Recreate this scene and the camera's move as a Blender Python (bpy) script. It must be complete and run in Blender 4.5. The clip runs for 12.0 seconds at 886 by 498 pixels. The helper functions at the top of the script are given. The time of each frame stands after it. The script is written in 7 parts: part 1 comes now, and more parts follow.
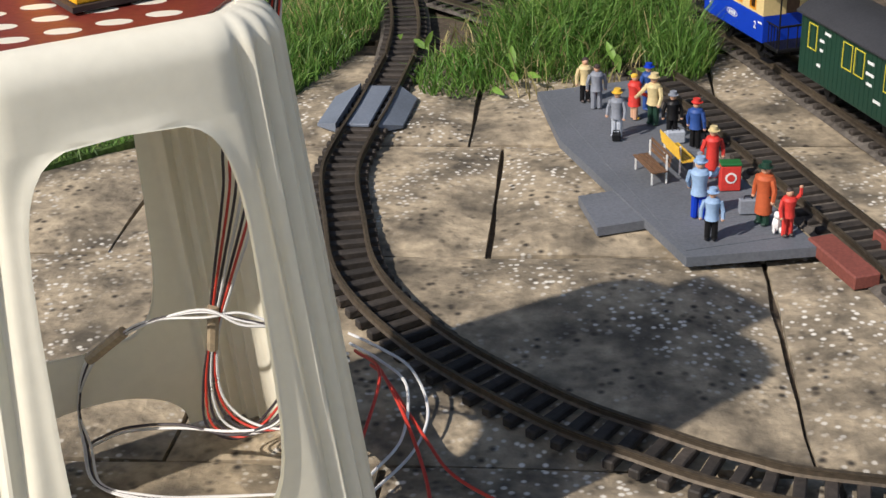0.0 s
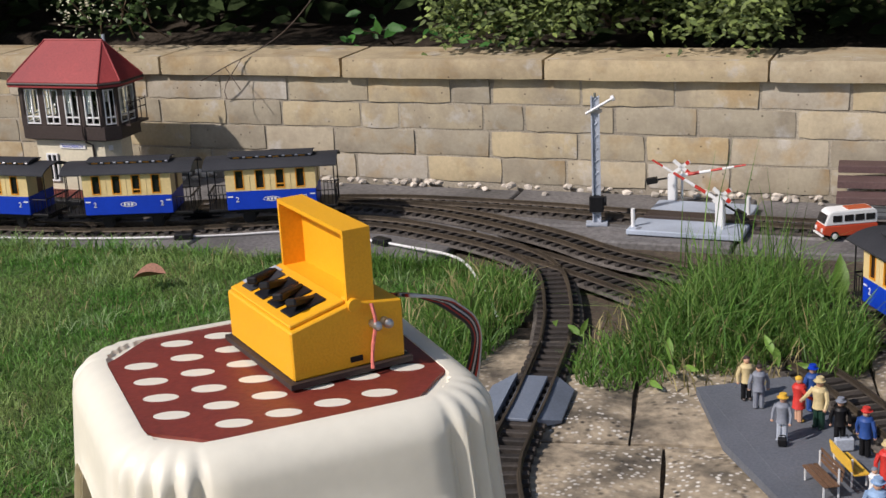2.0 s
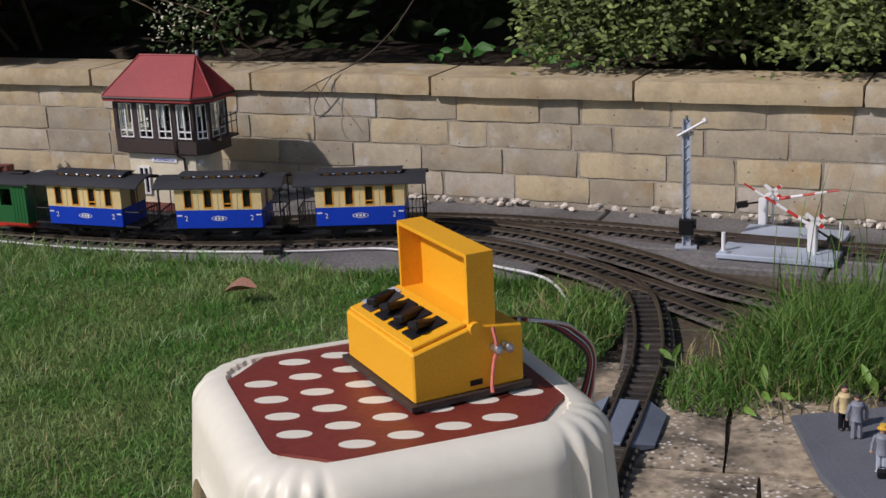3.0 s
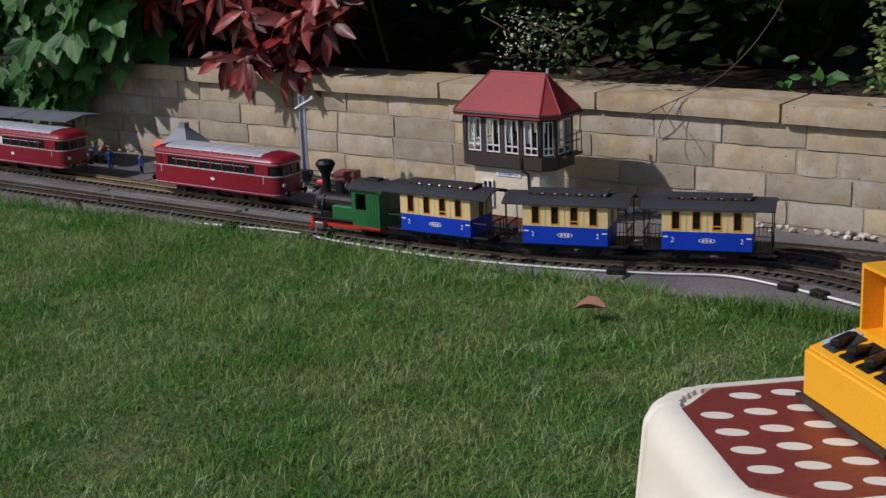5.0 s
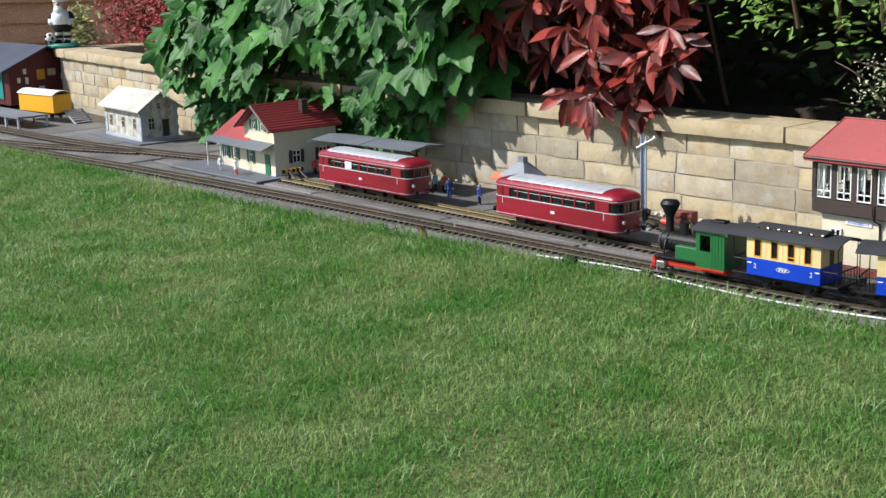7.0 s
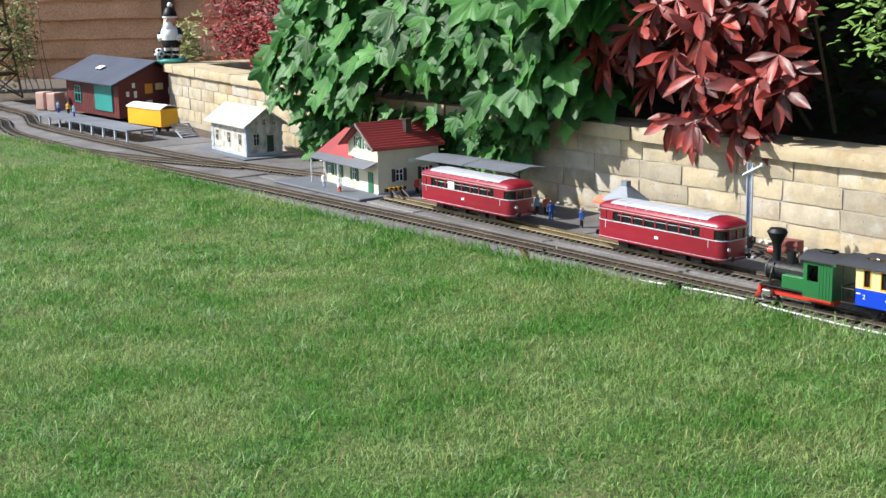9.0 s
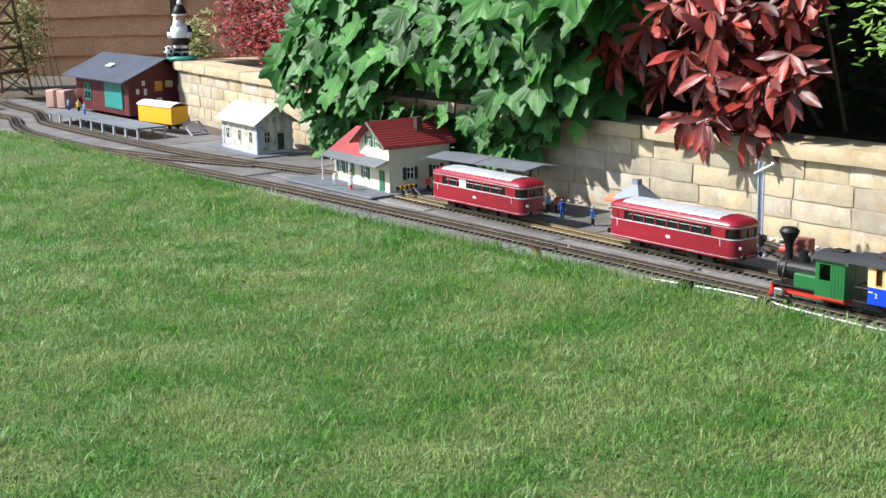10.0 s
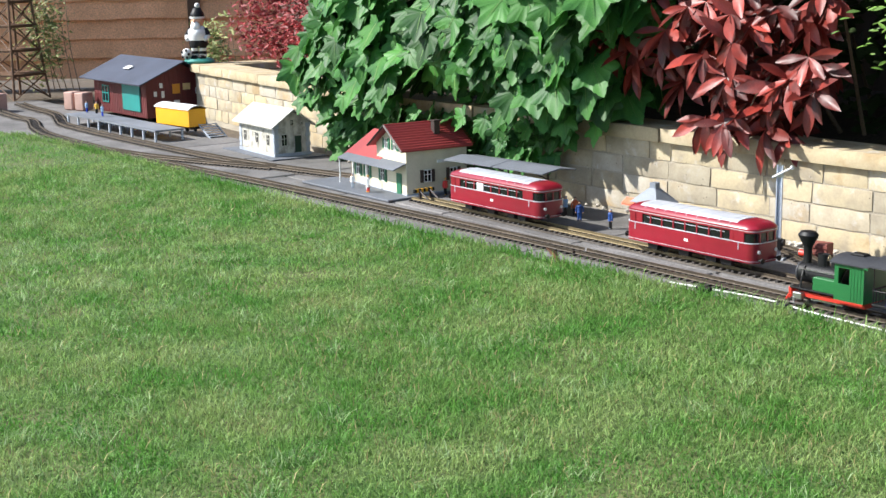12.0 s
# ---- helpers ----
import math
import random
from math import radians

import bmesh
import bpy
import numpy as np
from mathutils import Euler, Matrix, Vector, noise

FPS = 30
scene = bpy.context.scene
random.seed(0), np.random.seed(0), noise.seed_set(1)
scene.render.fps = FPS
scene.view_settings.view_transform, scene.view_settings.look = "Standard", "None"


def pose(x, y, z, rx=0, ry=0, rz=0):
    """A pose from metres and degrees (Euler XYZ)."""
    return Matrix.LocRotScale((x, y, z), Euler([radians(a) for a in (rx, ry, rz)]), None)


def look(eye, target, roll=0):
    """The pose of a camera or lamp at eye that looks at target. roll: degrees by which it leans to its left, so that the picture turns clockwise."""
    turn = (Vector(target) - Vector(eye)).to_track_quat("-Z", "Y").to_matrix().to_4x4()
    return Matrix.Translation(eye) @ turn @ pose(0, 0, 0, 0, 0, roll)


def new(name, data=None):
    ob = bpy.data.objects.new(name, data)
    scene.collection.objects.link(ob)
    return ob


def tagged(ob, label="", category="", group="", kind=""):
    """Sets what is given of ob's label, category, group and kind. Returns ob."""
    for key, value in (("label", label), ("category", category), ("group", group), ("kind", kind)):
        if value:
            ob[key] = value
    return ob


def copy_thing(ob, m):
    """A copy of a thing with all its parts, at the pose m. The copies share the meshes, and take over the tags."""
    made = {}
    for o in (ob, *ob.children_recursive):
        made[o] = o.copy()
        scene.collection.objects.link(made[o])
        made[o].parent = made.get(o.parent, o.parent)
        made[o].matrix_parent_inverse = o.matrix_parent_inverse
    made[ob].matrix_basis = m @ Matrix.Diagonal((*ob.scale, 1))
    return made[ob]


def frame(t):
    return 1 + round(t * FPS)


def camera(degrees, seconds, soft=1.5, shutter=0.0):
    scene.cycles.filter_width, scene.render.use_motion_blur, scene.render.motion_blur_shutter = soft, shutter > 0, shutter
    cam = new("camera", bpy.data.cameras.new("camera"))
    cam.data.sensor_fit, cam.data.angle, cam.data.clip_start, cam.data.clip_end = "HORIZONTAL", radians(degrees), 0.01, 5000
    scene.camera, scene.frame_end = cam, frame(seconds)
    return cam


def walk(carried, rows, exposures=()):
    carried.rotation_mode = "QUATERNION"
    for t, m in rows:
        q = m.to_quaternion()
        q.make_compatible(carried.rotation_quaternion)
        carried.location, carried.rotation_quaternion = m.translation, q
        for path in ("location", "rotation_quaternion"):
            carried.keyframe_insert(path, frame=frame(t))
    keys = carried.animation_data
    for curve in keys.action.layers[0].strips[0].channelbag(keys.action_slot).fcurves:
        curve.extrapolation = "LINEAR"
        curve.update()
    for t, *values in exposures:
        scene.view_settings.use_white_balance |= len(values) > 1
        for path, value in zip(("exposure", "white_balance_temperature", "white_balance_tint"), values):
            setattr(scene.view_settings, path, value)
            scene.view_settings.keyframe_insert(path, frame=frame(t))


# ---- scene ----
cam = camera(35.9, 12.0)
PATH = [
    (0, (0.206, -0.083, 0.742), (-0.301, 1.638, -0.142), -2.4),
    (0.5, (0.175, -0.075, 0.77), (-0.404, 1.663, -0.032), -2.4),
    (1, (0.155, -0.067, 0.801), (-0.475, 1.691, 0.085), -2.1),
    (1.5, (0.145, -0.062, 0.829), (-0.508, 1.718, 0.192), -2.5),
    (2, (0.14, -0.069, 0.847), (-0.552, 1.718, 0.271), -3.0),
    (2.5, (0.127, -0.074, 0.855), (-0.608, 1.702, 0.303), -2.9),
    (3, (0.107, -0.082, 0.854), (-0.683, 1.672, 0.307), -2.7),
    (5, (0.001, -0.168, 0.878), (-1.15, 1.386, 0.369), -2.2),
    (5.5, (-0.028, -0.213, 0.871), (-1.287, 1.265, 0.391), -2.1),
    (6, (-0.048, -0.247, 0.886), (-1.407, 1.145, 0.421), -1.9),
    (6.5, (-0.061, -0.282, 0.89), (-1.497, 1.035, 0.44), -1.7),
    (7, (-0.068, -0.288, 0.888), (-1.539, 0.993, 0.447), -1.7),
    (7.5, (-0.073, -0.306, 0.891), (-1.581, 0.935, 0.462), -1.4),
    (9.5, (-0.078, -0.338, 0.903), (-1.64, 0.841, 0.491), -1.0),
    (10, (-0.076, -0.353, 0.914), (-1.64, 0.823, 0.496), -1.1),
    (10.5, (-0.076, -0.345, 0.916), (-1.644, 0.826, 0.501), -1.2),
    (11, (-0.079, -0.356, 0.915), (-1.648, 0.812, 0.501), -1.2),
    (11.5, (-0.08, -0.355, 0.916), (-1.654, 0.807, 0.5), -1.3),
    (12, (-0.079, -0.362, 0.911), (-1.656, 0.797, 0.499), -1.0),
]
EXPOSURES = [(0.0, 0.50, 6800, 13), (1.0, 0.46, 6850, 12), (2.0, 0.25, 6600, 17), (2.5, 0.12, 6500, 19), (3.0, -0.10, 6400, 20), (5.0, -0.18, 6250, 20), (5.5, 0.12, 6300, 17), (6.0, 0.48, 6350, 14), (6.5, 0.70, 6400, 12), (7.0, 0.90, 6350, 9), (7.5, 1.05, 6350, 9), (9.5, 1.34, 6350, 9), (12.0, 1.46, 6350, 9)]
walk(cam, [(t, look(eye, target, roll)) for t, eye, target, roll in PATH], EXPOSURES)

# ---- light ----
world = bpy.data.worlds.new("sky")
scene.world = world
world.use_nodes = True
wn = world.node_tree.nodes
sky = wn.new("ShaderNodeTexSky")
sky.sky_type = "NISHITA"
sky.sun_disc = False
SUN_WAY = Vector((0.80, 1.0, -1.13)).normalized()
sky.sun_elevation = math.asin(-SUN_WAY.z)
sky.sun_rotation = math.atan2(-SUN_WAY.x, -SUN_WAY.y)
wn["Background"].inputs[1].default_value = 0.086
world.node_tree.links.new(sky.outputs[0], wn["Background"].inputs[0])
sun = new("sun", bpy.data.lights.new("sun", "SUN"))
sun.data.energy, sun.data.angle, sun.data.color = 3.4, radians(0.9), (1.0, 0.965, 0.91)
sun.matrix_world = look((0, 0, 4), Vector((0, 0, 4)) + SUN_WAY)


# ---- materials ----
def material(name, base, rough=0.6, metal=0.0, vary=0.25, scale=30.0, bump=0.15, second=None, mix_scale=6.0, rand=0.0, coat=0.0, island=0.0, fine=8.0, spec=0.5, shift=True):
    m = bpy.data.materials.new(name)
    m.use_nodes = True
    nt = m.node_tree
    n, link = nt.nodes, nt.links.new
    b = n["Principled BSDF"]
    b.inputs["Roughness"].default_value, b.inputs["Metallic"].default_value = rough, metal
    b.inputs["Coat Weight"].default_value = coat
    b.inputs["Specular IOR Level"].default_value = spec
    co = n.new("ShaderNodeTexCoord").outputs["Object"]
    if rand or island:
        info = n.new("ShaderNodeObjectInfo").outputs["Random"] if rand else n.new("ShaderNodeNewGeometry").outputs["Random Per Island"]
        add = n.new("ShaderNodeVectorMath")
        plain = co
        add.operation = "MULTIPLY_ADD"
        link(info, add.inputs[0])
        add.inputs[1].default_value = (17.0, 31.0, 23.0)
        link(co, add.inputs[2])
        co = add.outputs[0] if shift else plain
    big, small = n.new("ShaderNodeTexNoise"), n.new("ShaderNodeTexNoise")
    for t, s, d in ((big, mix_scale, 6), (small, scale * fine, 8)):
        t.inputs["Scale"].default_value, t.inputs["Detail"].default_value = s, d
        link(co, t.inputs["Vector"])
    col = n.new("ShaderNodeMix")
    col.data_type = "RGBA"
    col.inputs[6].default_value = (*base, 1)
    col.inputs[7].default_value = (*(second or [c * 0.72 for c in base]), 1)
    ramp = n.new("ShaderNodeMapRange")
    ramp.inputs[1].default_value, ramp.inputs[2].default_value = 0.38, 0.66
    link(big.outputs[0], ramp.inputs[0])
    link(ramp.outputs[0], col.inputs[0])
    hsv = n.new("ShaderNodeHueSaturation")
    link(col.outputs[2], hsv.inputs["Color"])
    val = n.new("ShaderNodeMapRange")
    val.inputs[1].default_value, val.inputs[2].default_value = 0.3, 0.7
    val.inputs[3].default_value, val.inputs[4].default_value = 1 - vary, 1 + vary
    link(small.outputs[0], val.inputs[0])
    out = val.outputs[0]
    if rand or island:
        r = n.new("ShaderNodeMapRange")
        k = rand or island
        r.inputs[3].default_value, r.inputs[4].default_value = 1 - k, 1 + k
        link(info, r.inputs[0])
        mul = n.new("ShaderNodeMath")
        mul.operation = "MULTIPLY"
        link(out, mul.inputs[0])
        link(r.outputs[0], mul.inputs[1])
        out = mul.outputs[0]
    link(out, hsv.inputs["Value"])
    link(hsv.outputs[0], b.inputs["Base Color"])
    if bump:
        bn = n.new("ShaderNodeBump")
        bn.inputs["Strength"].default_value, bn.inputs["Distance"].default_value = min(1.0, bump), 0.004
        link(small.outputs[0], bn.inputs["Height"])
        link(bn.outputs[0], b.inputs["Normal"])
    return m


def leaf_material(name, base, second, rough=0.45, through_light=0.35, vary=0.35, coat=0.0, mix_scale=9.0, spec=0.3):
    m = material(name, base, rough, 0, 0.15, 25, 0.1, second, mix_scale, island=vary, coat=coat, spec=spec, shift=mix_scale > 5)
    nt = m.node_tree
    b = nt.nodes["Principled BSDF"]
    tr = nt.nodes.new("ShaderNodeBsdfTranslucent")
    mix = nt.nodes.new("ShaderNodeMixShader")
    mix.inputs[0].default_value = through_light
    src = b.inputs["Base Color"].links[0].from_socket
    nt.links.new(src, tr.inputs[0])
    nt.links.new(b.outputs[0], mix.inputs[1])
    nt.links.new(tr.outputs[0], mix.inputs[2])
    nt.links.new(mix.outputs[0], nt.nodes["Material Output"].inputs[0])
    return m


def speckled(name, base, dark):
    """Worn concrete with pale aggregate and dark pits."""
    m = material(name, base, 0.92, vary=0.3, scale=8, bump=0.9, second=dark, mix_scale=14, rand=0.10)
    nt = m.node_tree
    n, link = nt.nodes, nt.links.new
    b = n["Principled BSDF"]
    co = n.new("ShaderNodeTexCoord").outputs["Object"]
    src = b.inputs["Base Color"].links[0].from_socket
    for scale, lo, hi, col in ((92.0, 0.18, 0.36, (0.70, 0.66, 0.58)), (64.0, 0.12, 0.38, (0.035, 0.028, 0.021))):
        v = n.new("ShaderNodeTexVoronoi")
        v.inputs["Scale"].default_value = scale
        link(co, v.inputs["Vector"])
        zone = n.new("ShaderNodeTexNoise")
        zone.inputs["Scale"].default_value, zone.inputs["Detail"].default_value = 5.0 if scale > 90 else 13.0, 5
        link(co, zone.inputs["Vector"])
        edge = n.new("ShaderNodeMapRange")
        edge.inputs[1].default_value, edge.inputs[2].default_value = hi, lo
        link(v.outputs["Distance"], edge.inputs[0])
        where = n.new("ShaderNodeMapRange")
        where.inputs[1].default_value, where.inputs[2].default_value = 0.44, 0.58
        link(zone.outputs[0], where.inputs[0])
        mul = n.new("ShaderNodeMath")
        mul.operation = "MULTIPLY"
        link(edge.outputs[0], mul.inputs[0])
        link(where.outputs[0], mul.inputs[1])
        mix = n.new("ShaderNodeMix")
        mix.data_type = "RGBA"
        mix.inputs[7].default_value = (*col, 1)
        link(mul.outputs[0], mix.inputs[0])
        link(src, mix.inputs[6])
        src = mix.outputs[2]
    link(src, b.inputs["Base Color"])
    return m


def sandstone(name, tones, spread):
    """Buff sandstone: each block leans to one of three tones, with blotches, rust stains, grain and dark pits."""
    m = bpy.data.materials.new(name)
    m.use_nodes = True
    n, link = m.node_tree.nodes, m.node_tree.links.new
    b = n["Principled BSDF"]
    b.inputs["Roughness"].default_value = 0.92
    b.inputs["Specular IOR Level"].default_value = 0.2
    rnd = n.new("ShaderNodeObjectInfo").outputs["Random"]
    co = n.new("ShaderNodeVectorMath")
    co.operation = "MULTIPLY_ADD"
    link(rnd, co.inputs[0])
    co.inputs[1].default_value = (17.0, 31.0, 23.0)
    link(n.new("ShaderNodeTexCoord").outputs["Object"], co.inputs[2])

    def cloud(scale, detail, rough=0.6):
        t = n.new("ShaderNodeTexNoise")
        t.inputs["Scale"].default_value, t.inputs["Detail"].default_value, t.inputs["Roughness"].default_value = scale, detail, rough
        link(co.outputs[0], t.inputs["Vector"])
        return t.outputs[0]

    def ranged(src, a, z, lo=0.0, hi=1.0):
        r = n.new("ShaderNodeMapRange")
        for k, v in enumerate((a, z, lo, hi)):
            r.inputs[k + 1].default_value = v
        link(src, r.inputs[0])
        return r.outputs[0]

    def blend(fac, a, z):
        x = n.new("ShaderNodeMix")
        x.data_type = "RGBA"
        link(fac, x.inputs[0])
        for v, sock in ((a, x.inputs[6]), (z, x.inputs[7])):
            if isinstance(v, tuple):
                sock.default_value = (*v, 1)
            else:
                link(v, sock)
        return x.outputs[2]

    grain = cloud(110, 7, 0.7)
    col = blend(ranged(rnd, 0.1, 0.6), tones[0], tones[1])
    col = blend(ranged(rnd, 0.65, 0.9), col, tones[2])
    col = blend(ranged(cloud(11, 6), 0.44, 0.68, 0, 0.85), col, tuple(c * f for c, f in zip(tones[0], (0.70, 0.68, 0.68))))
    col = blend(ranged(cloud(8, 5), 0.54, 0.68, 0, 0.65), col, (0.36, 0.245, 0.115))
    col = blend(ranged(cloud(13, 6), 0.58, 0.70, 0, 0.65), col, (0.50, 0.48, 0.44))
    pits = n.new("ShaderNodeTexVoronoi")
    pits.inputs["Scale"].default_value = 34
    link(co.outputs[0], pits.inputs["Vector"])
    col = blend(ranged(pits.outputs["Distance"], 0.10, 0.04), col, (0.09, 0.07, 0.05))
    hsv = n.new("ShaderNodeHueSaturation")
    link(col, hsv.inputs["Color"])
    mul = n.new("ShaderNodeMath")
    mul.operation = "MULTIPLY"
    link(ranged(grain, 0.3, 0.7, 0.90, 1.10), mul.inputs[0])
    link(ranged(rnd, 0, 1, 1 - spread, 1 + spread), mul.inputs[1])
    link(mul.outputs[0], hsv.inputs["Value"])
    link(hsv.outputs[0], b.inputs["Base Color"])
    bump = n.new("ShaderNodeBump")
    bump.inputs["Strength"].default_value, bump.inputs["Distance"].default_value = 0.28, 0.003
    link(grain, bump.inputs["Height"])
    link(bump.outputs[0], b.inputs["Normal"])
    return m


def glass_material(name, tint=(0.9, 0.95, 0.95), rough=0.02):
    m = bpy.data.materials.new(name)
    m.use_nodes = True
    b = m.node_tree.nodes["Principled BSDF"]
    b.inputs["Base Color"].default_value = (*tint, 1)
    b.inputs["Roughness"].default_value = rough
    b.inputs["Transmission Weight"].default_value = 1.0
    b.inputs["IOR"].default_value = 1.3
    return m


STONE = sandstone("sandstone", ((0.420, 0.370, 0.275), (0.470, 0.385, 0.240), (0.375, 0.340, 0.280)), 0.18)
COPE = sandstone("coping_stone", ((0.47, 0.385, 0.25), (0.49, 0.395, 0.245), (0.41, 0.345, 0.235)), 0.10)
MORTAR = material("mortar", (0.37, 0.325, 0.25), 0.95, scale=30, bump=0.3)
SLAB = material("dark_slab", (0.165, 0.155, 0.148), 0.85, vary=0.3, scale=14, bump=0.35, second=(0.095, 0.09, 0.085), mix_scale=5, rand=0.12)
PATIO = speckled("patio_stone", (0.37, 0.30, 0.205), (0.10, 0.083, 0.06))
SOIL = material("soil", (0.10, 0.075, 0.05), 0.95, vary=0.4, scale=10, bump=0.9, second=(0.06, 0.045, 0.03))
TURF = material("turf", (0.05, 0.11, 0.015), 0.95, vary=0.5, scale=14, bump=0.8, second=(0.10, 0.11, 0.035), mix_scale=5)
GRASS = leaf_material("grass_blade", (0.108, 0.268, 0.044), (0.275, 0.375, 0.125), 0.55, 0.4, 0.42, mix_scale=4.2)
for node in GRASS.node_tree.nodes:
    if node.type == "TEX_NOISE" and abs(node.inputs["Scale"].default_value - 4.2) < 0.01:
        node.inputs["Detail"].default_value = 2.5
TALLGRASS = leaf_material("tall_grass_blade", (0.070, 0.190, 0.028), (0.20, 0.31, 0.075), 0.5, 0.4, 0.45)
STRAW = leaf_material("straw", (0.42, 0.36, 0.17), (0.30, 0.25, 0.11), 0.6, 0.3, 0.3)
SLEEPER = material("sleeper_plastic", (0.022, 0.018, 0.015), 0.75, vary=0.3, scale=20, bump=0.3, second=(0.045, 0.036, 0.029), mix_scale=12, rand=0.25)
DIRT = material("track_dirt", (0.060, 0.050, 0.040), 0.95, vary=0.4, scale=14, bump=0.6, second=(0.12, 0.105, 0.09), mix_scale=9)
RAIL = material("tarnished_rail", (0.095, 0.073, 0.050), 0.55, 0.45, vary=0.3, scale=20, bump=0.1, second=(0.06, 0.047, 0.034), mix_scale=8)
RAIL_NEW = material("bright_brass_rail", (0.22, 0.17, 0.09), 0.55, 0.45, vary=0.3, scale=20, bump=0.05)
CREAM = material("cream_plastic", (0.88, 0.845, 0.70), 0.42, vary=0.03, scale=12, bump=0.05, second=(0.83, 0.80, 0.67), mix_scale=6, coat=0.0)
thin_wall = CREAM.node_tree
shell, glow = thin_wall.nodes.new("ShaderNodeMixShader"), thin_wall.nodes.new("ShaderNodeBsdfTranslucent")
shell.inputs[0].default_value, glow.inputs[0].default_value = 0.16, (0.86, 0.76, 0.52, 1)
thin_wall.links.new(thin_wall.nodes["Principled BSDF"].outputs[0], shell.inputs[1])
thin_wall.links.new(glow.outputs[0], shell.inputs[2])
thin_wall.links.new(shell.outputs[0], thin_wall.nodes["Material Output"].inputs[0])
MAROON = material("maroon_inlay", (0.20, 0.035, 0.022), 0.42, vary=0.15, scale=30, bump=0.08, second=(0.16, 0.03, 0.02))
YELLOW = material("yellow_plastic", (0.82, 0.40, 0.010), 0.5, vary=0.06, scale=60, bump=0.15, second=(0.76, 0.36, 0.01))
BLACK = material("black_plastic", (0.009, 0.009, 0.010), 0.5, vary=0.2, bump=0.1, spec=0.25)
DKGREY = material("roof_grey", (0.040, 0.041, 0.046), 0.6, vary=0.15, scale=30, bump=0.1, second=(0.030, 0.031, 0.035), spec=0.3)
BLUE = material("blue_plastic", (0.004, 0.045, 0.46), 0.45, vary=0.06, bump=0.04, spec=0.3)
BEIGE = material("cream_coach", (0.74, 0.57, 0.27), 0.45, vary=0.06, bump=0.05)
ORANGE = material("window_frame_orange", (0.72, 0.30, 0.02), 0.45, vary=0.08, bump=0.03)
RED = material("red_plastic", (0.55, 0.035, 0.02), 0.4, vary=0.08, bump=0.04)
GREEN = material("loco_green", (0.015, 0.13, 0.035), 0.4, vary=0.1, bump=0.04)
DKGREEN = material("wagon_green", (0.010, 0.044, 0.027), 0.5, vary=0.1, bump=0.05)
WHITE = material("white_plastic", (0.78, 0.78, 0.76), 0.5, vary=0.04, bump=0.03)
STEEL = material("steel", (0.5, 0.5, 0.5), 0.3, 0.9, vary=0.1, bump=0.05)
LIGHTGREY = material("pale_grey_plastic", (0.42, 0.46, 0.52), 0.55, vary=0.12, bump=0.06)
KIOSKGREY = material("kiosk_grey", (0.20, 0.225, 0.26), 0.6, vary=0.12, bump=0.1)
PLATGREY = material("platform_grey", (0.13, 0.14, 0.16), 0.7, vary=0.15, scale=30, bump=0.2, second=(0.10, 0.11, 0.125))
ROOFRED = material("red_roof_tile", (0.33, 0.042, 0.038), 0.6, vary=0.12, scale=20, bump=0.15, second=(0.24, 0.03, 0.032))
PALEWALL = material("pale_house_wall", (0.68, 0.62, 0.46), 0.75, vary=0.06, scale=20, bump=0.1)
DKBROWN = material("dark_brown_timber", (0.045, 0.03, 0.025), 0.6, vary=0.2, bump=0.15)
BRICKBASE = material("brick_red_base", (0.20, 0.055, 0.04), 0.75, vary=0.2, bump=0.2)
CRIMSON = material("railbus_crimson", (0.25, 0.011, 0.024), 0.32, vary=0.06, bump=0.03, coat=0.3)
SILVER = material("silver_roof", (0.56, 0.58, 0.62), 0.45, 0.2, vary=0.06, bump=0.05)
DARKGLASS = material("dark_window", (0.012, 0.012, 0.014), 0.12, vary=0.1, bump=0.0)
CURTAIN = material("white_curtain", (0.75, 0.74, 0.70), 0.8, vary=0.1, bump=0.1)
BROWN = material("brown_wood", (0.16, 0.085, 0.045), 0.7, vary=0.25, bump=0.25, rand=0.15)
FENCE = material("fence_board", (0.78, 0.40, 0.21), 0.85, vary=0.25, scale=12, bump=0.4, second=(0.60, 0.30, 0.15), mix_scale=3, rand=0.15)
PEBBLE = material("pebble", (0.60, 0.55, 0.47), 0.8, vary=0.15, scale=20, bump=0.2, second=(0.42, 0.36, 0.29), mix_scale=14, rand=0.35)
WIREWHITE = material("white_wire", (0.75, 0.74, 0.72), 0.5, vary=0.05, bump=0.0)
WIRERED = material("red_wire", (0.60, 0.05, 0.03), 0.5, vary=0.1, bump=0.0)
WIREDARK = material("dark_wire", (0.04, 0.03, 0.035), 0.5, vary=0.1, bump=0.0)
SKIN = material("painted_flesh", (0.60, 0.34, 0.22), 0.6, vary=0.05, bump=0.0)
SYC = leaf_material("sycamore_leaf", (0.062, 0.188, 0.036), (0.028, 0.100, 0.026), 0.48, 0.3, 0.5, spec=0.24)
VEIN = leaf_material("sycamore_vein", (0.16, 0.28, 0.09), (0.12, 0.22, 0.07), 0.5, 0.3, 0.2, spec=0.2)
PHOT = leaf_material("red_leaf", (0.25, 0.032, 0.022), (0.085, 0.021, 0.019), 0.42, 0.16, 0.65, coat=0.04, spec=0.35)
HEDGE = leaf_material("hedge_leaf", (0.07, 0.12, 0.03), (0.04, 0.075, 0.02), 0.5, 0.2, 0.4)
CONIF = leaf_material("light_shrub_leaf", (0.16, 0.28, 0.05), (0.10, 0.19, 0.035), 0.5, 0.25, 0.35)
